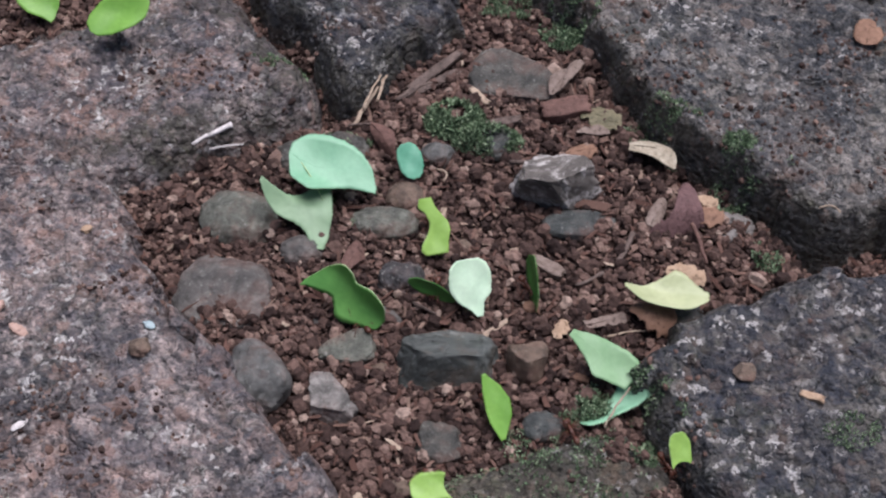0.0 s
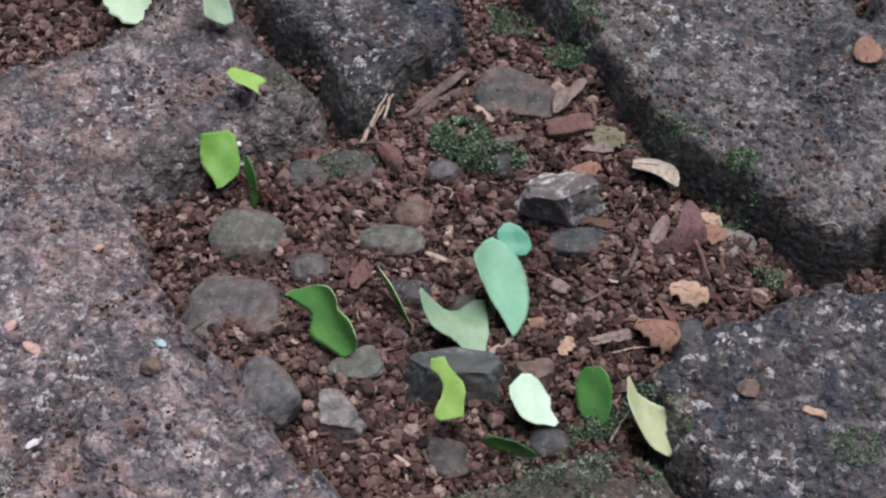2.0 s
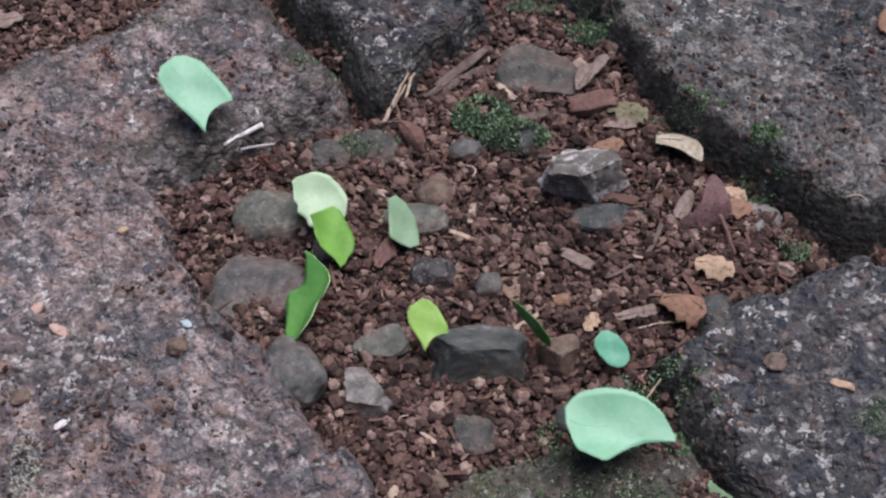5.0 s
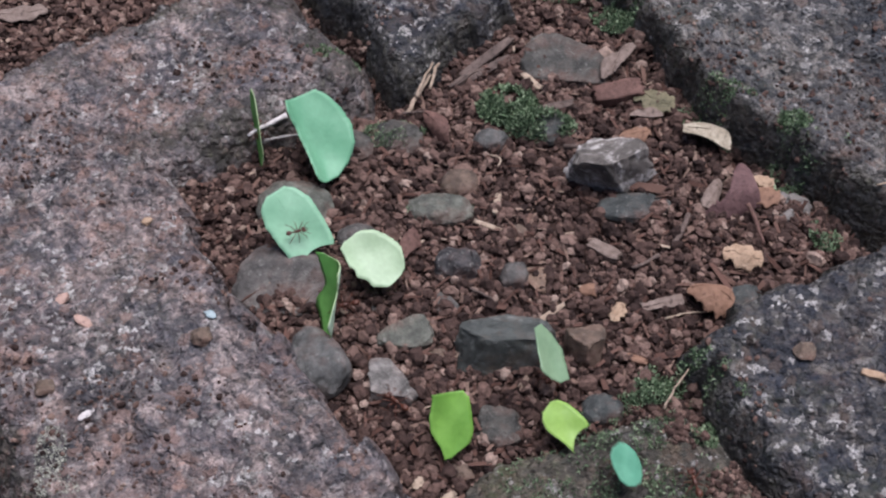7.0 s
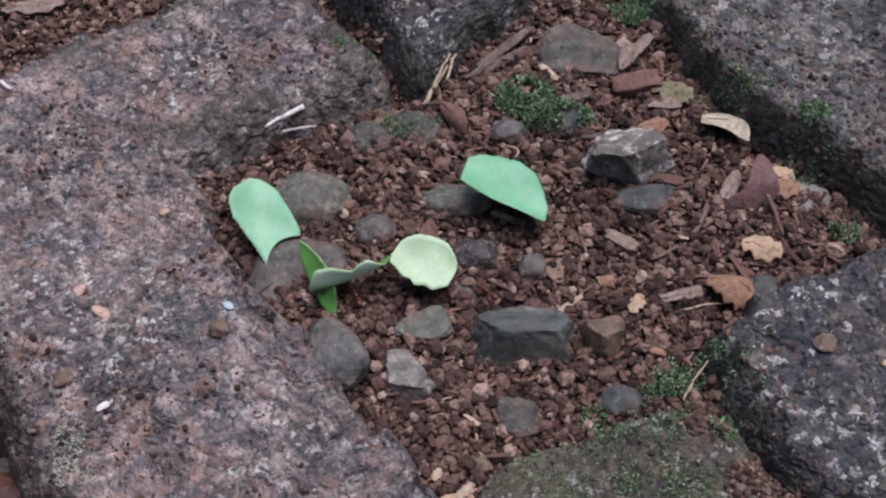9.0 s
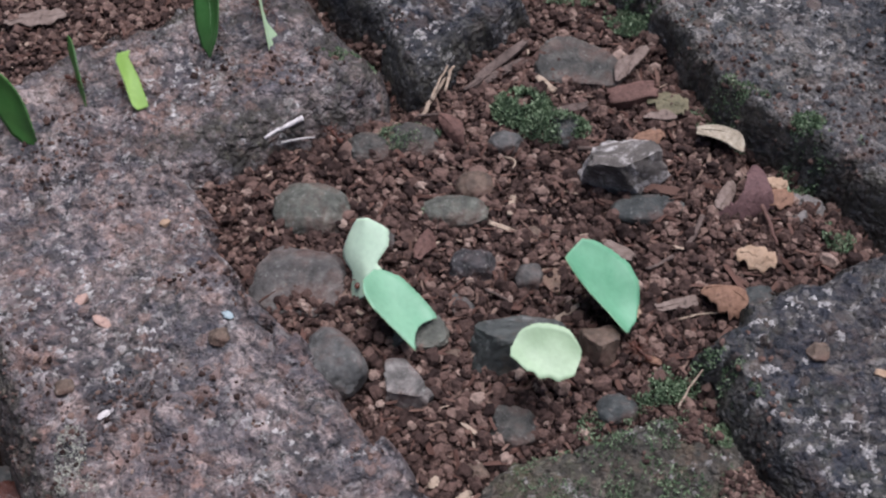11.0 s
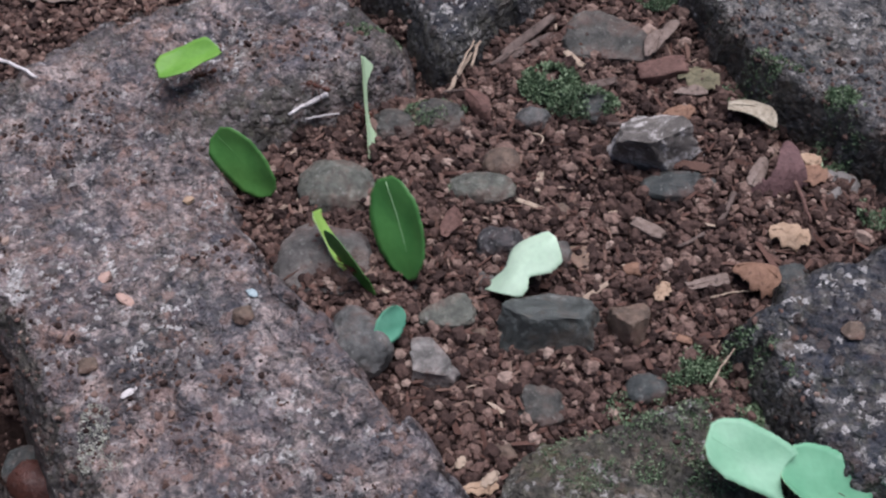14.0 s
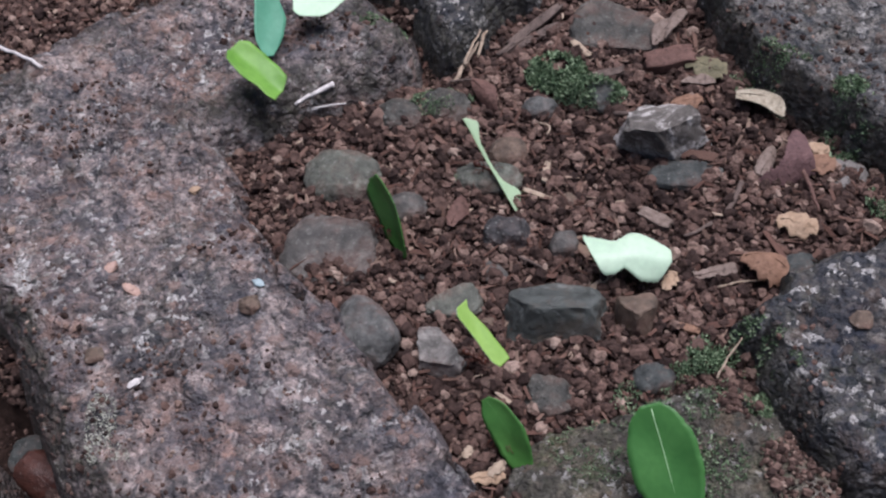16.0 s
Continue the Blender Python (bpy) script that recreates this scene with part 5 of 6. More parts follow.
CARRIED.append(("saddle", 0.0235, 0.0190, 0.5, "greymint", "greymint", "curled grey-green leaf fragment with bitten edges", [
    (0, -0.0386, 0.0098, 0.0096, -13, 25, -17, -37),
    (0.5, -0.0282, 0.0019, 0.0104, -7, 15, 1, -33),
    (1, -0.0179, -0.0036, 0.0097, -6, 12, 6, -33),
    (1.5, -0.0011, -0.0161, 0.0094, -3, 25, -17, -42),
    (2, 0.0020, -0.0213, 0.0089, -25, 27, -22, -47),
    (2.5, 0.0141, -0.0370, 0.0158, -11, 25, -17, -48),
    (3, 0.0188, -0.0443, 0.0158, -28, 29, -28, -30),
    (3.5, 0.0344, -0.0443, 0.0089, -16, 28, -22, -23),
    (4, 0.0493, -0.0533, 0.0058, 0, 27, -20, -36),
    (4.2, 0.0504, -0.0558, 0.0067, -0, 27, -20, -60),
    (5.5, 0.0700, -0.0893, -0.0030, -9, 26, -18, -83),
    (16, 0.0586, -0.1232, 0.0102, -12, 27, -17, -109),
]))
CARRIED.append(("blunt", 0.0108, 0.0074, 0.1, "teal", "mint", "small blue-green leaf chip carried upright", [
    (0, -0.0089, 0.0246, 0.0073, -6, 34, -66, -51),
    (0.5, -0.0030, 0.0173, 0.0069, 14, 12, -17, -52),
    (1, 0.0025, 0.0100, 0.0068, -0, 31, -55, -28),
    (1.5, 0.0098, 0.0105, 0.0068, -35, 27, -44, -20),
    (2, 0.0180, 0.0044, 0.0061, 19, 22, -34, -16),
    (2.5, 0.0318, 0.0042, 0.0054, -21, 23, -34, -27),
    (3, 0.0375, -0.0054, 0.0062, -14, 36, -79, -58),
    (3.5, 0.0418, -0.0119, 0.0067, -14, 36, -78, -92),
    (4, 0.0369, -0.0217, 0.0062, 22, 18, -25, -114),
    (4.2, 0.0369, -0.0230, 0.0062, 22, 18, -25, -101),
    (5.2, 0.0331, -0.0414, 0.0062, 4, 28, -45, -127),
    (6.3, 0.0164, -0.0505, 0.0069, -16, 35, -79, -136),
    (6.5, 0.0162, -0.0577, 0.0063, -21, 35, -79, -101),
    (7, 0.0282, -0.0757, 0.0128, -13, 32, -55, -66),
    (7.6, 0.0372, -0.0919, 0.0120, -13, 32, -56, -80),
    (16, 0.0362, -0.1223, 0.0072, -15, 32, -55, -92),
]))
CARRIED.append(("waist", 0.0153, 0.0091, 0.15, "lime", "lime", "yellow-green leaf fragment bitten to an hourglass", [
    (0, -0.0027, 0.0023, 0.0073, -8, 35, -78, -74),
    (0.5, 0.0010, -0.0103, 0.0074, -8, 35, -78, -63),
    (1, 0.0085, -0.0201, 0.0066, -8, 35, -78, -86),
    (1.5, 0.0020, -0.0318, 0.0158, -4, 20, -30, -113),
    (2, -0.0010, -0.0474, 0.0158, -8, 36, -78, -79),
    (2.5, 0.0078, -0.0565, 0.0068, 5, 31, -55, -46),
    (3, 0.0164, -0.0602, 0.0067, 7, 29, -50, -54),
    (3.5, 0.0218, -0.0758, 0.0131, 4, 28, -44, -64),
    (4, 0.0306, -0.0898, 0.0129, 4, 27, -44, -73),
    (16, 0.0361, -0.1225, 0.0077, 1, 29, -44, -80),
]))
CARRIED.append(("mitten", 0.0220, 0.0135, 0.3, "green", "white", "two-lobed leaf fragment, green above and pale below", [
    (0, -0.0234, -0.0209, 0.0093, 67, 25, -39, -60),
    (0.5, -0.0234, -0.0221, 0.0092, 73, 27, -44, -95),
    (1, -0.0289, -0.0205, 0.0093, 68, 29, -49, -130),
    (1.5, -0.0299, -0.0228, 0.0091, 62, 31, -55, -130),
    (2, -0.0309, -0.0225, 0.0092, 62, 31, -55, -165),
    (2.5, -0.0356, -0.0214, 0.0092, 64, 34, -66, -168),
    (3, -0.0382, -0.0241, 0.0090, 30, 33, -115, -145),
    (3.5, -0.0396, -0.0241, 0.0090, 27, 32, -121, -172),
    (4, -0.0435, -0.0248, 0.0090, 32, 28, -131, -166),
    (4.2, -0.0439, -0.0252, 0.0090, 36, 28, -131, -166),
    (5.3, -0.0415, -0.0234, 0.0091, 44, 33, -115, -201),
    (6.3, -0.0398, -0.0232, 0.0091, 50, 35, -104, -201),
    (6.5, -0.0400, -0.0236, 0.0091, 50, 34, -104, -166),
    (7, -0.0426, -0.0253, 0.0090, 71, 35, -97, -168),
    (7.5, -0.0464, -0.0250, 0.0091, 90, 35, -73, -182),
    (8, -0.0520, -0.0249, 0.0097, 97, 36, -91, -177),
    (8.5, -0.0504, -0.0252, 0.0095, 110, 34, -104, -212),
    (9, -0.0430, -0.0220, 0.0092, 80, 9, -163, -247),
    (9.2, -0.0427, -0.0214, 0.0092, 85, 6, -167, -282),
    (10.3, -0.0400, -0.0170, 0.0097, 128, -29, 136, -294),
    (11.3, -0.0385, -0.0119, 0.0096, -175, -31, 59, -287),
    (11.5, -0.0379, -0.0099, 0.0094, -173, -29, 55, -269),
    (12, -0.0387, -0.0062, 0.0092, -162, -15, 28, -304),
    (12.5, -0.0190, -0.0195, 0.0091, 174, 12, -11, -339),
    (13, -0.0168, -0.0205, 0.0089, 175, 5, -0, -367),
    (13.5, -0.0090, -0.0206, 0.0086, 155, -2, 9, -370),
    (14, -0.0051, -0.0226, 0.0083, -177, -22, 42, -380),
    (14.5, 0.0019, -0.0300, 0.0158, 175, -32, 71, -355),
    (15, 0.0019, -0.0219, 0.0080, 175, -2, 10, -358),
    (15.5, 0.0182, -0.0241, 0.0081, -166, -10, 22, -363),
    (16, 0.0198, -0.0229, 0.0082, -160, 5, -0, -363),
]))
CARRIED.append(("tooth", 0.0152, 0.0118, 0.2, "white", "white", "whitish-green leaf fragment with a notched end", [
    (0, 0.0074, -0.0176, 0.0070, -8, 35, -78, -104),
    (0.5, 0.0051, -0.0324, 0.0158, -1, 33, -66, -96),
    (1, 0.0051, -0.0437, 0.0158, -12, 36, -84, -61),
    (1.5, 0.0156, -0.0446, 0.0158, -30, 31, -55, -30),
    (2, 0.0208, -0.0472, 0.0074, -15, 27, -44, -47),
    (2.5, 0.0392, -0.0642, 0.0138, -42, 29, -49, -39),
    (3, 0.0498, -0.0703, 0.0110, -7, 34, -67, -50),
    (3.5, 0.0509, -0.0783, 0.0128, -1, 31, -55, -68),
    (4, 0.0584, -0.0921, 0.0115, -1, 31, -55, -87),
    (16, 0.0533, -0.1225, 0.0080, -5, 32, -55, -99),
]))
CARRIED.append(("almond", 0.0134, 0.0064, 0.2, "dark", "dark", "dark green leaf fragment", [
    (0, -0.0028, -0.0175, 0.0062, 84, 12, -16, -106),
    (0.5, -0.0046, -0.0240, 0.0059, 96, 0, -0, -86),
    (1, -0.0015, -0.0440, 0.0158, 94, 12, -16, -67),
    (1.5, 0.0066, -0.0509, 0.0061, 76, 20, -30, -51),
    (2, 0.0145, -0.0581, 0.0058, 85, 9, -12, -49),
    (2.5, 0.0249, -0.0722, 0.0115, 86, 0, -0, -66),
    (3.2, 0.0289, -0.0909, 0.0119, 86, 1, -0, -90),
    (16, 0.0246, -0.1223, 0.0069, 85, 4, 1, -98),
]))
CARRIED.append(("blunt", 0.0157, 0.0093, 0.2, "dark", "greymint", "dark green leaf fragment carried upright", [
    (0, 0.0236, -0.0165, 0.0068, 82, 36, -84, -57),
    (0.5, 0.0289, -0.0247, 0.0070, 40, 34, -72, -70),
    (1, 0.0295, -0.0330, 0.0072, 85, 31, -55, -105),
    (1.5, 0.0209, -0.0348, 0.0070, 64, 34, -66, -70),
    (2, 0.0361, -0.0451, 0.0065, 24, 36, -84, -39),
    (2.5, 0.0334, -0.0449, 0.0067, 67, 33, -60, -74),
    (3, 0.0360, -0.0661, 0.0133, 53, 36, -85, -89),
    (3.5, 0.0342, -0.0761, 0.0123, 56, 36, -78, -77),
    (4.2, 0.0424, -0.0929, 0.0128, 56, 36, -79, -81),
    (16, 0.0420, -0.1224, 0.0074, 52, 35, -79, -91),
]))
CARRIED.append(("wing", 0.0220, 0.0128, 0.3, "olive", "olive", "yellowish-olive leaf fragment", [
    (0, 0.0575, -0.0193, 0.0077, 6, 6, -8, -137),
    (0.5, 0.0494, -0.0268, 0.0080, -40, 34, -72, -130),
    (1, 0.0433, -0.0363, 0.0080, -60, 31, -126, -112),
    (1.5, 0.0424, -0.0437, 0.0045, -32, 32, -120, -77),
    (2, 0.0488, -0.0504, 0.0067, -11, 31, -57, -59),
    (2.5, 0.0569, -0.0680, 0.0158, -2, 29, -49, -64),
    (3, 0.0613, -0.0758, 0.0176, -30, 36, -97, -58),
    (3.5, 0.0678, -0.0858, 0.0027, -30, 36, -97, -93),
    (16, 0.0589, -0.1228, 0.0089, -33, 34, -97, -104),
]))
CARRIED.append(("spade", 0.0195, 0.0118, 0.2, "sage", "greymint", "sage-green leaf fragment", [
    (0, 0.0394, -0.0386, 0.0075, 2, 25, -39, -77),
    (0.5, 0.0414, -0.0470, 0.0018, -6, 33, -66, -80),
    (1, 0.0453, -0.0718, 0.0140, -0, 31, -55, -79),
    (1.4, 0.0485, -0.0844, 0.0135, -0, 31, -55, -94),
    (16, 0.0419, -0.1226, 0.0081, -5, 32, -55, -100),
]))
CARRIED.append(("step", 0.0192, 0.0126, 0.3, "mint", "mint", "mint-green leaf fragment with a pale cut edge", [
    (0, 0.0420, -0.0471, 0.0010, 10, -9, 12, -50),
    (0.5, 0.0550, -0.0628, 0.0137, 9, -11, 16, -55),
    (1, 0.0642, -0.0785, 0.0184, 11, 6, -8, -50),
    (1.4, 0.0738, -0.0850, 0.0086, 11, 6, -8, -85),
    (16, 0.0588, -0.1228, 0.0090, 9, 10, -7, -112),
]))
CARRIED.append(("spindle", 0.0165, 0.0073, 0.2, "limed", "lime", "olive-green pointed leaf fragment", [
    (0, 0.0132, -0.0517, 0.0066, -3, 32, -60, -50),
    (0.5, 0.0194, -0.0591, 0.0064, -0, 31, -55, -71),
    (1, 0.0216, -0.0766, 0.0127, -20, 31, -55, -73),
    (1.5, 0.0280, -0.0876, 0.0123, -20, 31, -55, -86),
    (16, 0.0246, -0.1224, 0.0072, -25, 32, -55, -96),
]))
CARRIED.append(("half", 0.0084, 0.0058, 0.2, "lime", "lime", "small bright green leaf fragment", [
    (0, 0.0555, -0.0657, 0.0102, -13, 35, -78, -64),
    (0.5, 0.0596, -0.0741, 0.0147, -42, 32, -120, -56),
    (1, 0.0688, -0.0851, 0.0060, -42, 32, -120, -90),
    (16, 0.0593, -0.1222, 0.0069, -45, 29, -120, -104),
]))
CARRIED.append(("half", 0.0095, 0.0071, 0.2, "lime", "lime", "bright green leaf fragment", [
    (0, -0.0029, -0.0739, 0.0078, 16, -6, 8, -77),
    (0.5, 0.0005, -0.0887, 0.0139, 15, -6, 8, -85),
    (16, 0.0011, -0.1222, 0.0064, 15, -2, 10, -89),
]))
CARRIED.append(("oblong", 0.0191, 0.0121, 0.2, "limed", "limed", "bright green oval leaf fragment", [
    (0, -0.0935, 0.0682, 0.0217, 18, -14, 21, 3),
    (0.5, -0.0903, 0.0683, 0.0223, 18, -14, 21, 7),
    (1, -0.0882, 0.0688, 0.0219, 19, -11, 16, 7),
    (1.5, -0.0896, 0.0683, 0.0223, 15, -9, 12, 42),
    (1.9, -0.1071, 0.1101, 0.0077, 15, -9, 12, 77),
    (16, -0.1095, 0.1146, 0.0078, 15, -5, 14, 112),
]))
CARRIED.append(("flag", 0.0171, 0.0111, 0.2, "limed", "olive", "green leaf fragment with a browned edge", [
    (0, -0.1238, 0.0888, 0.0072, 12, 25, -39, -36),
    (0.5, -0.1160, 0.0832, 0.0076, -15, 34, -72, -46),
    (1, -0.0966, 0.0611, 0.0202, 10, 27, -44, -41),
    (1.5, -0.0788, 0.0508, 0.0200, 10, 27, -44, -43),
    (1.8, -0.0673, 0.0340, 0.0173, -6, 34, -66, -55),
    (2, -0.0647, 0.0306, 0.0084, -8, 36, -78, -90),
    (2.5, -0.0684, 0.0212, 0.0077, -28, 36, -78, -79),
    (3, -0.0615, 0.0143, 0.0074, -7, 34, -67, -44),
    (3.5, -0.0540, 0.0181, 0.0074, -3, 25, -39, -11),
    (4, -0.0443, 0.0110, 0.0074, -7, 23, -35, -26),
    (4.2, -0.0483, 0.0153, 0.0071, -7, 23, -35, -61),
    (5.3, -0.0302, -0.0146, 0.0089, -23, 34, -67, -61),
    (6.3, -0.0173, -0.0403, 0.0072, -26, 35, -79, -70),
    (6.5, -0.0191, -0.0454, 0.0069, -26, 35, -79, -78),
    (7, -0.0124, -0.0628, 0.0078, -19, 36, -85, -55),
    (7.5, -0.0054, -0.0652, 0.0078, 9, 21, -30, -36),
    (8, 0.0090, -0.0783, 0.0146, -3, 32, -55, -54),
    (8.5, 0.0137, -0.0918, 0.0139, -3, 32, -56, -71),
    (16, 0.0245, -0.1227, 0.0084, -5, 32, -55, -71),
]))
CARRIED.append(("half", 0.0118, 0.0088, 0.2, "lime", "lime", "small lime-green leaf fragment with a round bite", [
    (0, -0.0980, 0.1287, 0.0075, 16, -0, 0, -65),
    (1, -0.0798, 0.0891, 0.0192, 14, 12, -16, -69),
    (1.3, -0.0765, 0.0720, 0.0206, 17, 17, -25, -77),
    (1.5, -0.0750, 0.0680, 0.0204, 17, 17, -25, -59),
    (1.8, -0.0680, 0.0578, 0.0205, 3, 15, -21, -44),
    (2, -0.0576, 0.0514, 0.0201, -24, 15, -21, -55),
    (2.5, -0.0505, 0.0325, 0.0075, -29, 36, -97, -77),
    (3, -0.0505, 0.0203, 0.0071, -25, 36, -97, -63),
    (3.5, -0.0375, 0.0074, 0.0080, -1, 23, -34, -36),
    (4, -0.0208, -0.0016, 0.0077, -1, 27, -44, -49),
    (4.2, -0.0232, -0.0090, 0.0081, -1, 31, -55, -65),
    (5.3, -0.0052, -0.0402, 0.0158, -2, 31, -55, -54),
    (6.3, 0.0076, -0.0521, 0.0072, -2, 32, -56, -60),
    (6.5, 0.0074, -0.0569, 0.0072, -3, 32, -56, -52),
    (7, 0.0149, -0.0616, 0.0070, 7, 24, -34, -52),
    (7.5, 0.0235, -0.0778, 0.0132, 7, 24, -35, -64),
    (8, 0.0296, -0.0917, 0.0131, 7, 24, -35, -74),
    (16, 0.0361, -0.1226, 0.0080, 6, 25, -34, -78),
]))
CARRIED.append(("spindle", 0.0146, 0.0077, 0.2, "dark", "teal", "dark blue-green leaf sliver carried upright", [
    (0, -0.0827, 0.1216, 0.0064, 50, 31, -54, -78),
    (0.6, -0.0744, 0.0828, 0.0191, 60, 31, -55, -75),
    (1, -0.0680, 0.0659, 0.0194, 75, 31, -55, -71),
    (1.5, -0.0596, 0.0399, 0.0182, 45, 31, -55, -73),
    (2, -0.0557, 0.0254, 0.0064, 71, 35, -72, -54),
    (2.5, -0.0410, 0.0144, 0.0062, 85, 31, -55, -42),
    (3, -0.0319, 0.0041, 0.0077, 85, 28, -45, -36),
    (3.5, -0.0208, -0.0001, 0.0070, 97, 18, -25, -10),
    (4, -0.0065, -0.0003, 0.0070, 104, 13, -17, -11),
    (4.2, -0.0022, -0.0037, 0.0070, 104, 13, -17, -46),
    (5.2, 0.0196, -0.0484, 0.0158, 94, 28, -45, -66),
    (6, 0.0377, -0.0937, 0.0128, 78, 32, -56, -71),
    (16, 0.0478, -0.1222, 0.0070, 75, 32, -55, -71),
]))
CARRIED.append(("spindle", 0.0195, 0.0063, 0.15, "green", "green", "narrow green leaf strip carried upright", [
    (0, -0.0347, 0.0160, 0.0059, 100, 31, -54, -49),
    (1, -0.0268, 0.0070, 0.0070, 98, 31, -55, -65),
    (1.5, -0.0249, -0.0052, 0.0070, 89, 31, -57, -60),
    (2, -0.0140, -0.0154, 0.0068, 95, 31, -55, -54),
    (2.5, -0.0006, -0.0442, 0.0158, 98, 31, -55, -80),
    (3, -0.0063, -0.0604, 0.0062, 35, 36, -89, -82),
    (3.5, 0.0043, -0.0730, 0.0115, 82, 30, -49, -59),
    (4, 0.0115, -0.0899, 0.0135, 82, 29, -50, -80),
    (16, 0.0129, -0.1222, 0.0065, 75, 32, -55, -87),
]))
CARRIED.append(("scallop", 0.0172, 0.0142, 0.25, "pale", "pale", "pale green leaf with a scalloped edge", [
    (0, -0.1163, 0.1300, 0.0087, 12, 17, -25, -68),
    (1.5, -0.1088, 0.1111, 0.0088, 12, 17, -25, -66),
    (2, -0.1009, 0.0962, 0.0088, 12, 17, -25, -65),
    (2.5, -0.0908, 0.0731, 0.0220, 13, 18, -25, -62),
    (3, -0.0779, 0.0522, 0.0213, 16, 21, -30, -54),
    (3.5, -0.0628, 0.0352, 0.0178, 9, 13, -16, -51),
    (4, -0.0541, 0.0227, 0.0088, 18, 15, -21, -47),
    (4.2, -0.0519, 0.0235, 0.0088, 18, 15, -21, -53),
    (5.3, -0.0383, 0.0014, 0.0099, 3, 28, -45, -59),
    (6.3, -0.0311, -0.0117, 0.0102, -5, 33, -61, -70),
    (6.5, -0.0326, -0.0140, 0.0102, -14, 34, -67, -105),
    (7, -0.0328, -0.0143, 0.0102, 12, 17, -21, -140),
    (7.5, -0.0352, -0.0159, 0.0103, 15, 8, -8, -175),
    (8, -0.0401, -0.0109, 0.0100, 0, 5, -4, -175),
    (8.5, -0.0371, -0.0164, 0.0103, 15, -9, 17, -140),
    (9, -0.0241, -0.0184, 0.0100, 15, 9, -8, -105),
    (9.2, -0.0233, -0.0181, 0.0099, 15, 9, -8, -70),
    (10.3, -0.0021, -0.0374, 0.0158, 15, 6, -3, -35),
    (11.3, 0.0145, -0.0479, 0.0158, 20, 6, -3, -27),
    (11.5, 0.0219, -0.0448, 0.0089, 21, 6, -3, -14),
    (12, 0.0353, -0.0492, 0.0085, 21, 3, 1, -43),
    (12.5, 0.0438, -0.0651, 0.0143, 18, 15, -15, -65),
    (13, 0.0498, -0.0799, 0.0149, 16, 17, -20, -68),
    (13.5, 0.0555, -0.0934, 0.0154, 16, 17, -20, -65),
    (16, 0.0701, -0.1229, 0.0094, 16, 18, -20, -64),
]))
CARRIED.append(("trapeze", 0.0159, 0.0097, 0.2, "greymint", "greymint", "pale grey-green leaf fragment with a bitten side", [
    (0, -0.0897, 0.1350, 0.0069, -5, 31, -54, -74),
    (1.5, -0.0783, 0.0960, 0.0198, -5, 31, -55, -70),
    (2, -0.0697, 0.0811, 0.0208, -5, 31, -55, -54),
    (2.5, -0.0557, 0.0653, 0.0192, -5, 31, -55, -58),
    (3, -0.0479, 0.0459, 0.0181, -29, 33, -61, -77),
    (3.5, -0.0469, 0.0255, 0.0077, -54, 33, -61, -67),
    (4, -0.0368, 0.0195, 0.0073, -11, 35, -72, -35),
    (4.2, -0.0350, 0.0171, 0.0071, -16, 35, -73, -43),
    (5.3, -0.0125, -0.0031, 0.0076, -15, 33, -61, -40),
    (6.3, 0.0078, -0.0182, 0.0070, -12, 32, -56, -42),
    (6.5, 0.0104, -0.0303, 0.0158, -16, 33, -61, -77),
    (7, 0.0114, -0.0484, 0.0158, -31, 33, -61, -94),
    (7.5, 0.0085, -0.0552, 0.0070, -68, 35, -79, -69),
    (8, 0.0229, -0.0733, 0.0132, 3, 28, -45, -45),
    (8.5, 0.0340, -0.0803, 0.0131, 3, 28, -45, -57),
    (9, 0.0381, -0.0965, 0.0135, 2, 28, -44, -65),
    (16, 0.0533, -0.1225, 0.0080, 1, 29, -44, -60),
]))
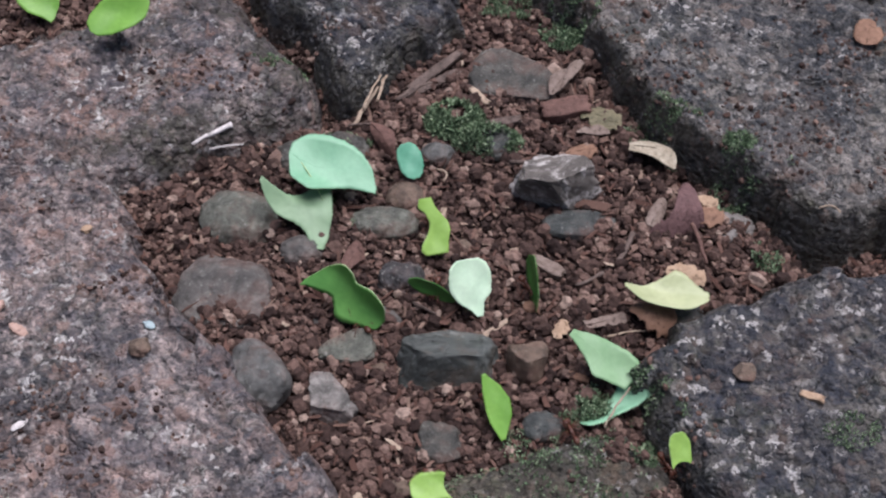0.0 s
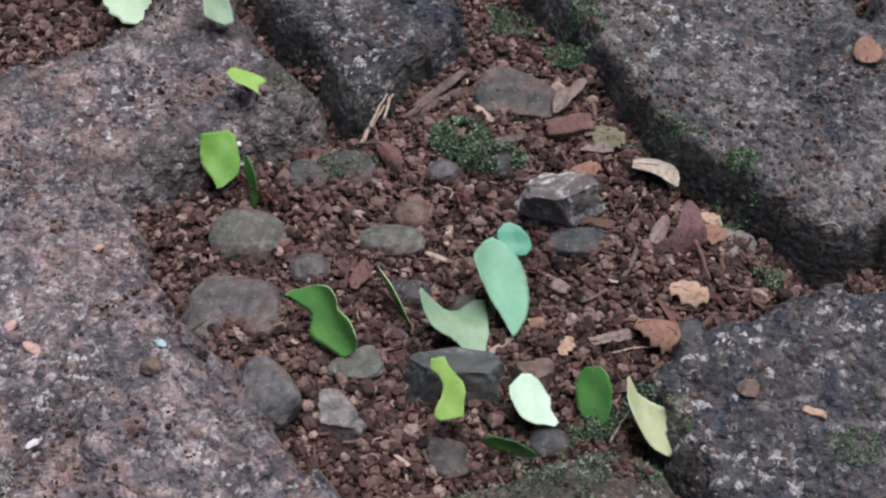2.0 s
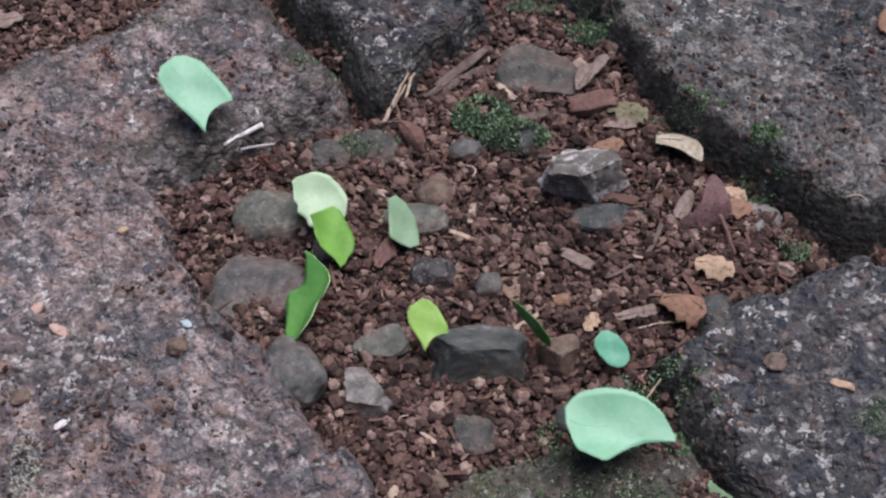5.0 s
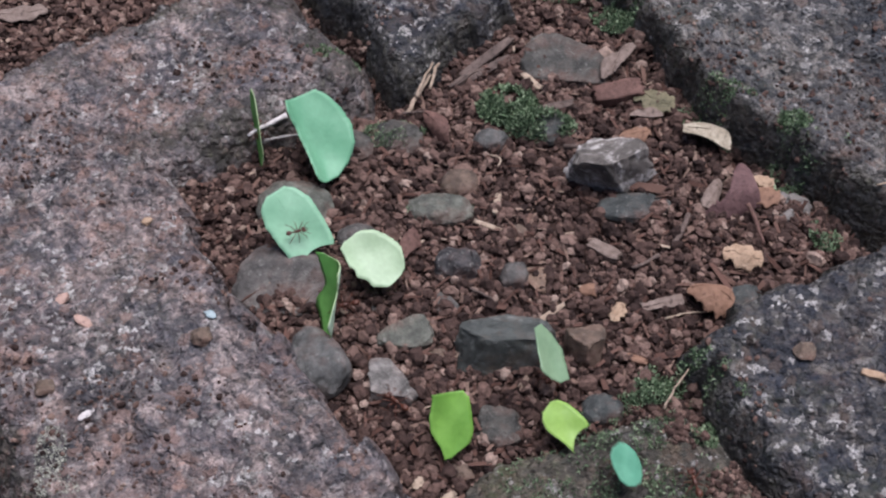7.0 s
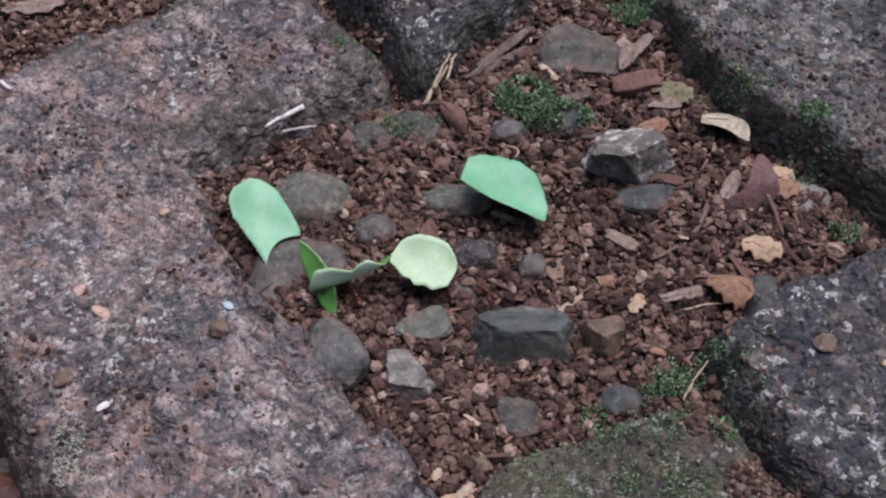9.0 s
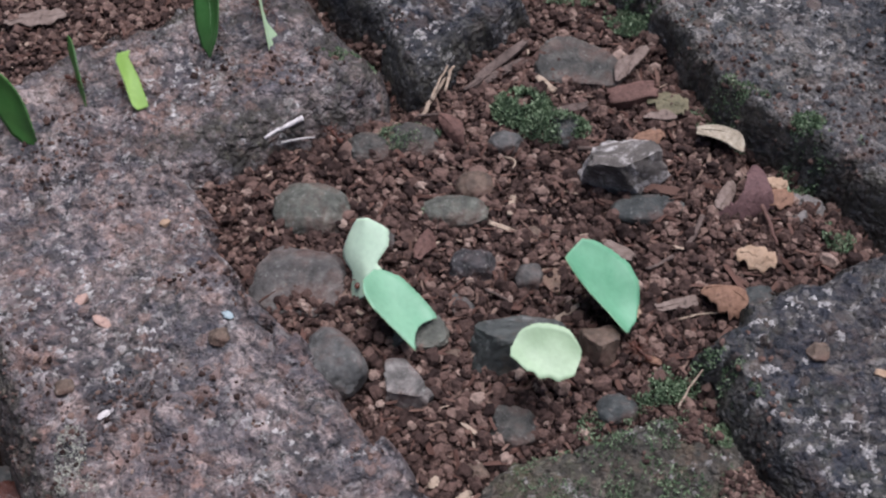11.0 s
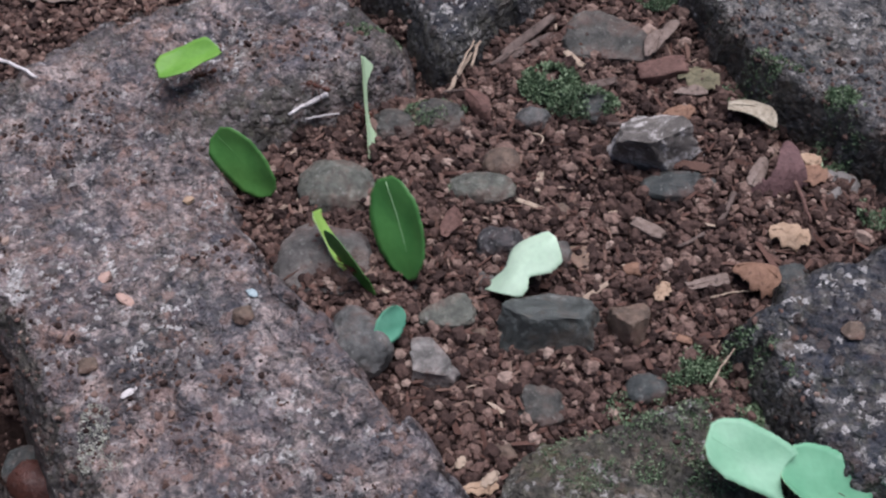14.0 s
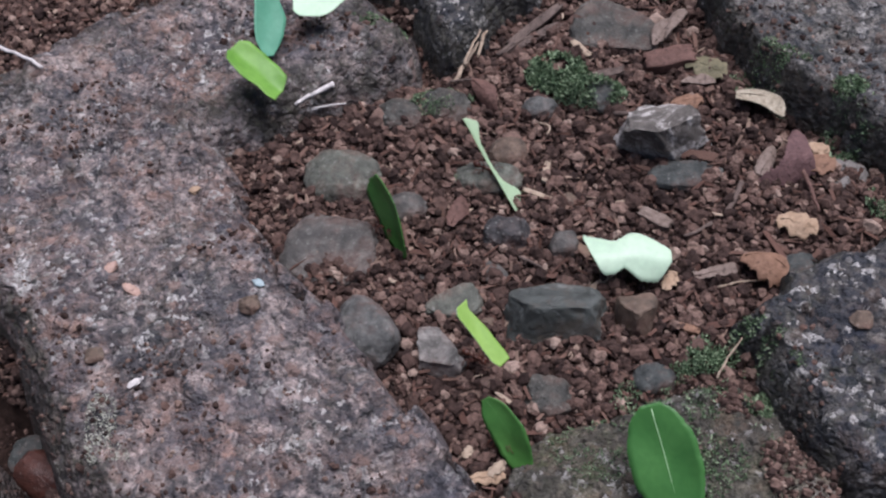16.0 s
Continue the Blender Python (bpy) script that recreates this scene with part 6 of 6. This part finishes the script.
CARRIED.append(("half", 0.0224, 0.0147, 0.2, "mint", "green", "mint-green leaf with a small rider", [
    (0, -0.1269, 0.1383, 0.0089, 12, 17, -25, -51),
    (3.5, -0.1029, 0.1091, 0.0087, 9, 23, -34, -55),
    (4, -0.0792, 0.0700, 0.0218, -1, 27, -44, -65),
    (4.2, -0.0820, 0.0646, 0.0216, 3, 23, -35, -84),
    (5.3, -0.0750, 0.0325, 0.0193, 6, 26, -40, -76),
    (6.3, -0.0696, 0.0161, 0.0090, 8, 28, -45, -70),
    (6.5, -0.0653, 0.0058, 0.0083, 11, 28, -45, -49),
    (7, -0.0535, -0.0026, 0.0086, 8, 30, -50, -39),
    (7.5, -0.0548, -0.0028, 0.0085, 11, 28, -45, -74),
    (8, -0.0621, 0.0017, 0.0083, -12, 35, -73, -109),
    (8.5, -0.0708, 0.0024, 0.0079, 8, 28, -45, -144),
    (9, -0.0673, -0.0019, 0.0083, -5, 30, -50, -109),
    (9.2, -0.0669, -0.0024, 0.0083, -5, 30, -50, -74),
    (10.3, -0.0427, -0.0205, 0.0097, -5, 27, -39, -39),
    (11.3, -0.0203, -0.0347, 0.0088, -29, 25, -34, -27),
    (11.5, -0.0111, -0.0410, 0.0158, -36, 25, -36, -22),
    (12, 0.0090, -0.0507, 0.0158, -36, 32, -55, -30),
    (12.5, 0.0116, -0.0497, 0.0090, 18, 15, -15, -9),
    (13, 0.0225, -0.0488, 0.0089, -16, 27, -39, -34),
    (13.5, 0.0380, -0.0676, 0.0154, -1, 27, -39, -54),
    (14, 0.0453, -0.0798, 0.0149, 11, 18, -20, -52),
    (14.5, 0.0562, -0.0909, 0.0146, 12, 15, -15, -46),
    (15, 0.0678, -0.1033, 0.0091, 12, 15, -16, -66),
    (16, 0.0701, -0.1228, 0.0092, 12, 15, -15, -83),
]))
CARRIED.append(("cape", 0.0262, 0.0188, 0.25, "jade", "green", "large mint-green leaf fragment carried upright", [
    (0, -0.1189, 0.1465, 0.0092, 5, 27, -36, -41),
    (4, -0.0966, 0.1268, 0.0094, -1, 31, -47, -49),
    (5.5, -0.0695, 0.0906, 0.0200, -8, 34, -59, -62),
    (6.3, -0.0597, 0.0583, 0.0217, -12, 35, -65, -73),
    (6.5, -0.0574, 0.0503, 0.0219, -7, 35, -65, -70),
    (7, -0.0487, 0.0278, 0.0097, -4, 34, -59, -58),
    (7.5, -0.0392, 0.0215, 0.0096, 7, 26, -32, -40),
    (8, -0.0235, 0.0068, 0.0102, 7, 26, -32, -28),
    (8.5, -0.0101, 0.0060, 0.0097, -6, 22, -22, -5),
    (9, -0.0019, 0.0051, 0.0096, 0, 19, -17, -10),
    (9.2, -0.0011, 0.0044, 0.0096, 0, 19, -17, -45),
    (10.3, 0.0159, -0.0139, 0.0085, -3, 29, -36, -51),
    (11.3, 0.0276, -0.0309, 0.0094, -5, 31, -42, -54),
    (11.5, 0.0316, -0.0353, 0.0093, -0, 31, -42, -33),
    (12, 0.0357, -0.0362, 0.0092, 10, 20, -16, -68),
    (12.5, 0.0341, -0.0476, 0.0090, -1, 31, -42, -78),
    (13, 0.0412, -0.0615, 0.0155, -4, 32, -47, -61),
    (13.5, 0.0519, -0.0793, 0.0149, 2, 29, -36, -46),
    (14, 0.0637, -0.0847, 0.0068, 6, 25, -26, -40),
    (14.5, 0.0710, -0.0951, 0.0028, 6, 25, -26, -72),
    (16, 0.0757, -0.1229, 0.0093, 6, 25, -26, -80),
]))
CARRIED.append(("spindle", 0.0217, 0.0078, 0.2, "green", "dark", "narrow green leaf fragment seen edge-on", [
    (0, -0.1220, 0.1620, 0.0066, 77, 35, -78, -53),
    (5, -0.0937, 0.1242, 0.0066, 77, 36, -85, -66),
    (6.3, -0.0814, 0.0701, 0.0191, 74, 36, -89, -77),
    (6.5, -0.0771, 0.0533, 0.0187, 73, 36, -85, -70),
    (7, -0.0671, 0.0310, 0.0110, 76, 35, -79, -83),
    (7.5, -0.0723, 0.0155, 0.0067, 69, 36, -92, -99),
    (8, -0.0721, -0.0007, 0.0055, 77, 36, -89, -79),
    (8.5, -0.0668, -0.0142, 0.0071, 76, 34, -67, -44),
    (9, -0.0511, -0.0214, 0.0080, 47, 32, -55, -29),
    (9.2, -0.0459, -0.0256, 0.0073, 47, 32, -55, -63),
    (10.3, -0.0269, -0.0691, 0.0061, 57, 32, -55, -71),
    (11, -0.0200, -0.0991, 0.0183, 57, 32, -55, -73),
    (16, -0.0107, -0.1223, 0.0065, 55, 32, -55, -68),
]))
CARRIED.append(("blunt", 0.0240, 0.0132, 0.2, "dark", "green", "dark green leaf fragment with a ragged side", [
    (0, -0.2307, 0.1143, 0.0080, 66, -0, 0, -57),
    (9, -0.1965, 0.0623, 0.0081, 75, 3, 1, -40),
    (11.3, -0.1289, 0.0297, 0.0208, 57, 32, -55, -26),
    (11.5, -0.1227, 0.0258, 0.0214, 36, 35, -67, -48),
    (12, -0.1133, 0.0127, 0.0205, 61, 32, -55, -13),
    (12.5, -0.0923, 0.0206, 0.0137, 49, 27, -39, 8),
    (13, -0.0863, 0.0165, 0.0083, 60, 34, -67, -27),
    (13.5, -0.0847, 0.0129, 0.0081, 59, 30, -50, -35),
    (14, -0.0804, 0.0124, 0.0083, 49, 27, -39, -27),
    (14.5, -0.0784, 0.0098, 0.0080, 84, 10, -7, -18),
    (15, -0.0660, 0.0077, 0.0079, 78, 22, -29, -22),
    (15.5, -0.0497, -0.0019, 0.0083, 91, 26, -36, -37),
    (16, -0.0411, -0.0112, 0.0094, 76, 34, -65, -47),
]))
CARRIED.append(("fork", 0.0173, 0.0074, 0.2, "lime", "lime", "lime-green leaf strip carried upright", [
    (0, -0.2183, 0.1302, 0.0062, 6, -0, 0, -57),
    (9, -0.1837, 0.0763, 0.0055, -5, 3, 1, -39),
    (11.3, -0.0972, 0.0330, 0.0183, -19, 35, -67, -30),
    (11.5, -0.0924, 0.0235, 0.0155, -21, 36, -79, -62),
    (12, -0.0873, 0.0146, 0.0063, -43, 35, -73, -44),
    (12.5, -0.0792, 0.0108, 0.0063, -56, 31, -50, -43),
    (13, -0.0776, 0.0054, 0.0057, -33, 29, -44, -60),
    (13.5, -0.0719, -0.0015, 0.0054, -6, 27, -39, -39),
    (14, -0.0552, -0.0127, 0.0072, -39, 32, -55, -41),
    (14.5, -0.0461, -0.0240, 0.0073, -49, 32, -55, -50),
    (15, -0.0386, -0.0324, 0.0070, -35, 26, -36, -36),
    (15.5, -0.0219, -0.0414, 0.0063, -66, 35, -79, -29),
    (16, -0.0166, -0.0504, 0.0158, -14, 29, -44, -31),
]))
CARRIED.append(("oblong", 0.0275, 0.0160, 0.2, "darkrib", "dark", "dark green leaf with pale midrib", [
    (0, -0.1518, 0.1705, 0.0094, 37, 35, -78, -52),
    (9, -0.1201, 0.1296, 0.0093, 34, 35, -79, -58),
    (11.3, -0.0840, 0.0625, 0.0229, 53, 36, -89, -62),
    (11.5, -0.0826, 0.0577, 0.0212, 53, 36, -89, -84),
    (12, -0.0799, 0.0248, 0.0146, 34, 36, -85, -65),
    (12.5, -0.0650, 0.0192, 0.0096, 29, 36, -85, -30),
    (13, -0.0658, 0.0219, 0.0096, 57, 29, -44, -33),
    (13.5, -0.0450, 0.0061, 0.0096, 33, 33, -61, -50),
    (14, -0.0369, -0.0121, 0.0109, 41, 35, -73, -53),
    (14.5, -0.0154, -0.0366, 0.0158, 24, 34, -67, -37),
    (15, -0.0006, -0.0438, 0.0158, 27, 33, -61, -42),
    (15.5, 0.0204, -0.0648, 0.0116, 34, 33, -61, -61),
    (16, 0.0244, -0.0842, 0.0157, 20, 35, -73, -78),
]))
CARRIED.append(("strip", 0.0292, 0.0070, 0.15, "pale", "pale", "long pale folded leaf strip carried upright", [
    (0, -0.1168, 0.1909, 0.0064, -26, 34, -66, -75),
    (9, -0.1029, 0.1375, 0.0068, -33, 35, -73, -69),
    (11.3, -0.0706, 0.0685, 0.0189, -41, 36, -79, -64),
    (11.5, -0.0690, 0.0671, 0.0187, -41, 36, -79, -46),
    (12, -0.0611, 0.0587, 0.0187, -33, 35, -73, -56),
    (12.5, -0.0565, 0.0486, 0.0189, -27, 33, -61, -65),
    (13, -0.0492, 0.0333, 0.0067, -37, 35, -79, -73),
    (13.5, -0.0523, 0.0348, 0.0065, -37, 35, -79, -73),
    (14, -0.0479, 0.0331, 0.0068, -36, 35, -85, -44),
    (14.5, -0.0415, 0.0242, 0.0069, -5, 19, -23, -36),
    (15, -0.0338, 0.0229, 0.0069, -7, 22, -29, -30),
    (15.5, -0.0223, 0.0130, 0.0067, -12, 30, -50, -38),
    (16, -0.0146, 0.0079, 0.0069, -15, 32, -55, -33),
]))
CARRIED.append(("oblong", 0.0102, 0.0074, 0.2, "teal", "green", "small teal leaf chip carried upright", [
    (0, -0.0568, 0.1910, 0.0063, -26, 34, -66, -96),
    (9, -0.0631, 0.1358, 0.0066, -33, 35, -73, -84),
    (11.3, -0.0459, 0.0811, 0.0150, -43, 35, -73, -71),
    (11.5, -0.0423, 0.0748, 0.0132, -38, 35, -73, -71),
    (12, -0.0306, 0.0377, 0.0065, -28, 35, -73, -75),
    (12.5, -0.0239, 0.0042, 0.0073, -45, 30, -120, -104),
    (13, -0.0433, -0.0146, 0.0076, -69, 31, -117, -118),
    (13.5, -0.0409, -0.0272, 0.0070, -32, 31, -115, -83),
    (14, -0.0383, -0.0390, 0.0072, -43, 28, -126, -70),
    (14.5, -0.0313, -0.0539, 0.0059, -4, 35, -73, -67),
    (15, -0.0239, -0.0730, 0.0060, 6, 32, -55, -69),
    (15.5, -0.0157, -0.0943, 0.0168, -5, 32, -55, -67),
    (16, -0.0106, -0.1047, 0.0092, -5, 32, -55, -64),
]))
CARRIED.append(("almond", 0.0210, 0.0097, 0.2, "dark", "greymint", "dark green leaf fragment carried upright", [
    (0, -0.2317, 0.1440, 0.0067, 70, 31, -54, -59),
    (9, -0.1933, 0.0805, 0.0065, 77, 32, -55, -41),
    (11.3, -0.1146, 0.0422, 0.0195, 77, 35, -73, -28),
    (11.5, -0.1094, 0.0363, 0.0202, 82, 35, -73, -51),
    (12, -0.0976, 0.0216, 0.0181, 49, 36, -85, -41),
    (12.5, -0.0764, 0.0079, 0.0067, 94, 31, -50, -37),
    (13, -0.0682, -0.0009, 0.0066, 69, 27, -39, -61),
    (13.5, -0.0632, -0.0159, 0.0083, 73, 33, -61, -46),
    (14, -0.0493, -0.0208, 0.0084, 91, 29, -44, -49),
    (14.5, -0.0399, -0.0425, 0.0077, 66, 29, -44, -62),
    (15, -0.0297, -0.0574, 0.0066, 51, 32, -55, -48),
    (15.5, -0.0177, -0.0674, 0.0069, 60, 32, -55, -38),
    (16, -0.0103, -0.0728, 0.0071, 48, 30, -50, -36),
]))
CARRIED.append(("lobe", 0.0198, 0.0127, 0.25, "limed", "lime", "two-lobed bright green leaf fragment", [
    (0, -0.0982, 0.2049, 0.0083, 16, -0, 0, -86),
    (9, -0.0947, 0.1526, 0.0085, 15, 3, 1, -84),
    (12.3, -0.0855, 0.0825, 0.0204, 15, 3, 1, -84),
    (13, -0.0854, 0.0613, 0.0211, 10, 6, -3, -97),
    (13.5, -0.0898, 0.0492, 0.0206, 10, -5, 13, -120),
    (14, -0.0970, 0.0409, 0.0206, 9, -11, 22, -155),
    (14.5, -0.1112, 0.0398, 0.0207, 10, -2, 10, -161),
    (15, -0.1056, 0.0379, 0.0206, 20, 4, 1, -126),
    (15.5, -0.0945, 0.0393, 0.0193, 6, 25, -34, -91),
    (16, -0.0785, 0.0324, 0.0197, 1, 25, -34, -56),
]))
CARRIED.append(("almond", 0.0200, 0.0105, 0.2, "teal", "green", "blue-green leaf fragment carried upright", [
    (0, -0.1011, 0.2270, 0.0077, -19, 35, -72, -99),
    (9, -0.1082, 0.1822, 0.0079, -23, 35, -73, -85),
    (14.5, -0.0919, 0.1217, 0.0073, -28, 35, -79, -76),
    (15.5, -0.0789, 0.0682, 0.0208, -33, 35, -79, -78),
    (16, -0.0775, 0.0513, 0.0200, -27, 35, -77, -85),
]))
CARRIED.append(("tooth", 0.0154, 0.0100, 0.2, "white", "white", "whitish leaf fragment", [
    (0, -0.0595, 0.2281, 0.0070, 6, -0, 0, -112),
    (9, -0.0781, 0.1813, 0.0073, 5, 3, 1, -100),
    (14.5, -0.0791, 0.1216, 0.0068, 5, 4, 2, -84),
    (15.5, -0.0670, 0.0710, 0.0199, 5, 4, 1, -76),
    (16, -0.0635, 0.0580, 0.0201, 10, 1, 6, -75),
]))

ant_master = build_ant(1.2)
BEARERS = []


def build_bearers():
    ants = [ant_master] + [copy_thing(ant_master, pose(0, 0, 0)) for _ in CARRIED[1:]]
    for n, (shape, w, h, bend, front, back, label, rows) in enumerate(CARRIED):
        ant = ants[n]
        tagged(ant, "leafcutter ant carrying a " + label, "ant", group="leafcutter ants carrying leaves")
        rim = LEAF["cut"] if front in ("lime", "green", "mint", "jade", "olive", "pale") else LEAF[front]
        leaf = blade("leaf_fragment", shape, w, h, bend, [LEAF[front], LEAF[back], rim], ant, seed=n, ragged=0.010, twist=0.12)
        leaf["label"] = label
        if w > 0.011 and front in ("darkrib", "dark", "mint", "sage", "teal"):
            xs = np.linspace(-0.92, 0.90 - BITES.get(shape, 0.0), 11)
            low, high = edges(shape, xs)
            lie = 0.35 * (low + high)
            at, steep = FOLDS.get(shape, (-9, 0))
            tube("midrib", [(q * w / 2, v * h / 2, h / 2 * (bend * (0.8 * v * v + 0.5 * q * q - 0.45) + 0.12 * q * v + steep * max(at - v, 0)) + 0.025 * h * math.sin(4.1 * q + n) * math.cos(3.3 * v + 2 * n)) for q, v in zip(xs, lie)],
                 np.linspace(0.0004, 0.0002, 11) * (0.55 if front == "darkrib" else 0.5), LEAF["rib"] if front == "darkrib" else LEAF[front], leaf, 6)
        BEARERS.append((ant, leaf, rows))


build_bearers()

# ants on their way back with nothing to carry: seconds, place, heading
ROAMING = []
ROAMING.append([(0, 0.0310, -0.0568, 113), (0.5, 0.0224, -0.0363, 115), (1, 0.0121, -0.0159, 115), (1.5, 0.0036, 0.0041, 105), (2, 0.0026, 0.0201, 105), (2.5, -0.0042, 0.0334, 130), (3, -0.0184, 0.0450, 140), (3.5, -0.0303, 0.0555, 126), (4.2, -0.0461, 0.0829, 119), (5, -0.0614, 0.1126, 128), (16, -0.0848, 0.1316, 141)])
ROAMING.append([(0, 0.0612, -0.0810, 114), (1, 0.0446, -0.0431, 118), (1.5, 0.0313, -0.0251, 117), (2, 0.0247, -0.0041, 141), (2.5, 0.0105, -0.0086, 181), (3, -0.0043, -0.0122, 177), (3.5, -0.0209, -0.0070, 156), (4.2, -0.0411, 0.0042, 136), (5.3, -0.0628, 0.0332, 127), (6.3, -0.0771, 0.0521, 115), (7, -0.0917, 0.0940, 114), (16, -0.1135, 0.1332, 119)])
ROAMING.append([(0, -0.0210, -0.0256, 125), (1, -0.0365, -0.0032, 122), (2, -0.0509, 0.0221, 132), (3, -0.0666, 0.0305, 151), (4, -0.0852, 0.0412, 143), (5, -0.1064, 0.0604, 125), (6, -0.1274, 0.1012, 120), (7, -0.1446, 0.1268, 142), (16, -0.1721, 0.1366, 160)])
ROAMING.append([(0, 0.1151, -0.1036, 169), (9, 0.0730, -0.0956, 141), (11.3, 0.0203, -0.0273, 131), (12, -0.0078, -0.0018, 133), (12.5, -0.0219, 0.0172, 129), (13, -0.0346, 0.0309, 153), (14, -0.0622, 0.0375, 155), (15, -0.0904, 0.0567, 133), (15.8, -0.1170, 0.0959, 125), (16, -0.1220, 0.1012, 133)])
ROAMING.append([(0, 0.0889, -0.1098, 161), (6, 0.0529, -0.0972, 144), (7, 0.0440, -0.0770, 104), (7.5, 0.0445, -0.0621, 116), (8, 0.0300, -0.0481, 143), (8.5, 0.0100, -0.0360, 147), (9, -0.0083, -0.0230, 137), (10, -0.0325, 0.0041, 128), (11.3, -0.0556, 0.0383, 125), (12, -0.0689, 0.0560, 118), (12.8, -0.0829, 0.0888, 115), (16, -0.1037, 0.1322, 116)])
ROAMING.append([(0, 0.0267, -0.1101, 145), (5, 0.0051, -0.0950, 130), (6.5, -0.0127, -0.0632, 127), (7, -0.0264, -0.0524, 141), (7.5, -0.0370, -0.0434, 129), (8, -0.0470, -0.0272, 127), (8.5, -0.0609, -0.0122, 133), (9, -0.0767, 0.0051, 129), (10, -0.0912, 0.0249, 127), (11.3, -0.1173, 0.0593, 122), (12.2, -0.1409, 0.1033, 120), (16, -0.1622, 0.1358, 123)])


def build_roamers():
    for rows in ROAMING:
        ant = copy_thing(bare_ant, pose(0, 0, 0))
        tagged(ant, "red-brown leafcutter ant walking back with no load", "ant", group="leafcutter ants with no load")
        ROAMERS.append((ant, rows))
    bare = [bare_ant, *bare_ant.children_recursive]
    for o in bare:
        bpy.data.objects.remove(o)


ROAMERS = []
bare_ant = build_ant(1.2)
build_roamers()
rider = tagged(build_ant(0.9), "small red-brown ant riding on a carried leaf", "ant")


def step(ant, rows):
    """Swing an ant's legs in two sets of three while it walks."""
    legs = [o for o in ant.children if o.name.startswith("leg")]
    times = [r[0] for r in rows]
    t0, t1 = times[1] if len(times) > 3 else 0.0, times[-2]
    beats = sorted({0.0, 16.0, *(round(float(q), 2) for q in np.arange(t0, t1, 0.15))})
    for k, leg in enumerate(legs):
        at = leg.location.copy()
        phase = (k + k // 3) % 2
        walk(leg, [(t, pose(*at, 0, 0, 16 * (1 if (i + phase) % 2 else -1))) for i, t in enumerate(beats)])


def motions():
    """Ants walk over the ground, their leaves sway, their legs step."""
    for n, (ant, leaf, rows) in enumerate(BEARERS):
        ground, sway = [], []
        for t, x, y, z, rx, ry, rz, heading in rows:
            hx, hy = math.cos(radians(heading)), math.sin(radians(heading))
            bx, by = x - 0.0022 * hx, y - 0.0022 * hy
            stand = pose(bx, by, min(rest(bx, by) + 0.0009, z - 0.0055), 0, 0, heading)
            ground.append((t, stand))
            sway.append((t, stand.inverted() @ pose(x, y, z, rx, ry, rz)))
        walk(ant, ground)
        walk(leaf, sway)
        step(ant, rows)
        if leaf["label"].find("rider") >= 0:
            rows_of, known = [], [r[0] for r in rows]
            for t in sorted({*known, 6.6, 6.7, 6.8, 6.9, 7.75, 8.25, 8.75}):
                x, y, z, rx, ry, rz = (float(np.interp(t, known, [r[k] for r in rows])) for k in range(1, 7))
                over = min(max((t - 7.5) / 1.5, (6.95 - t) / 0.4, 0.0), 1.0)
                side = 0.0065 * math.sin(math.pi * over)
                seat = pose(0.001, -0.001 - side, 0.0004 - 0.0012 * over, 180 * over, 0, 0) @ pose(0, 0, 0, 0, 0, 70)
                rows_of.append((t, pose(x, y, z, rx, ry, rz) @ seat))
            walk(rider, rows_of)
    for ant, rows in ROAMERS:
        walk(ant, [(t, pose(x, y, rest(x, y) + 0.0006, 0, 0, heading)) for t, x, y, heading in rows])
        step(ant, rows)


def build_clods():
    """The larger clods that lie singly on the bare patch, as pieces of the ground."""
    rng = np.random.default_rng(12)
    kinds = []
    for k in range(8):
        v, f = ball(2)
        v = v * (1 + 0.16 * rng.normal(size=(len(v), 1)).clip(-1.5, 1.5)) * rng.uniform(0.7, 1.2, 3)
        me = bpy.data.meshes.new("clod")
        me.from_pydata([tuple(map(float, q)) for q in v * 0.5], [], [tuple(int(i) for i in q) for q in f])
        me.materials.append(CLOD)
        kinds.append(me)
    p = on_soil(rng, 900, -0.09, 0.1, -0.08, 0.075)[:280]
    for x, y, z in p:
        ob = new("clod", kinds[rng.integers(8)])
        size = float(rng.lognormal(math.log(0.0031), 0.25))
        ob.matrix_basis = pose(x, y, z + 0.0008 + 0.2 * size, *rng.uniform(0, 360, 3)) @ Matrix.Scale(size, 4)
        ob.parent = bpy.data.objects["ground"]


def build_splinters():
    """Splinters of bark and dry leaf that lie singly on the bare patch, as pieces of the ground."""
    rng = np.random.default_rng(23)
    quads = [(0, 1, 3, 2), (4, 6, 7, 5), (0, 4, 5, 1), (2, 3, 7, 6), (0, 2, 6, 4), (1, 5, 7, 3)]
    kinds = []
    for k in range(9):
        half = (0.5, rng.uniform(0.06, 0.15), rng.uniform(0.02, 0.045))
        box = [[s * h * rng.uniform(0.25, 1.2) for s, h in zip((x, y, z), half)] for x in (-1, 1) for y in (-1, 1) for z in (-1, 1)]
        me = bpy.data.meshes.new("splinter")
        me.from_pydata(box, [], quads)
        me.materials.append(SPLINTER)
        kinds.append(me)
    for x, y, z in on_soil(rng, 900, -0.09, 0.1, -0.08, 0.075)[:280]:
        ob = new("splinter", kinds[rng.integers(9)])
        size = float(rng.lognormal(math.log(0.0038), 0.4))
        ob.matrix_basis = pose(x, y, z + rng.uniform(0.0016, 0.003), rng.normal(0, 22), rng.normal(0, 14), rng.uniform(0, 360)) @ Matrix.Scale(size, 4)
        ob.parent = bpy.data.objects["ground"]


build_clods()
build_splinters()
motions()
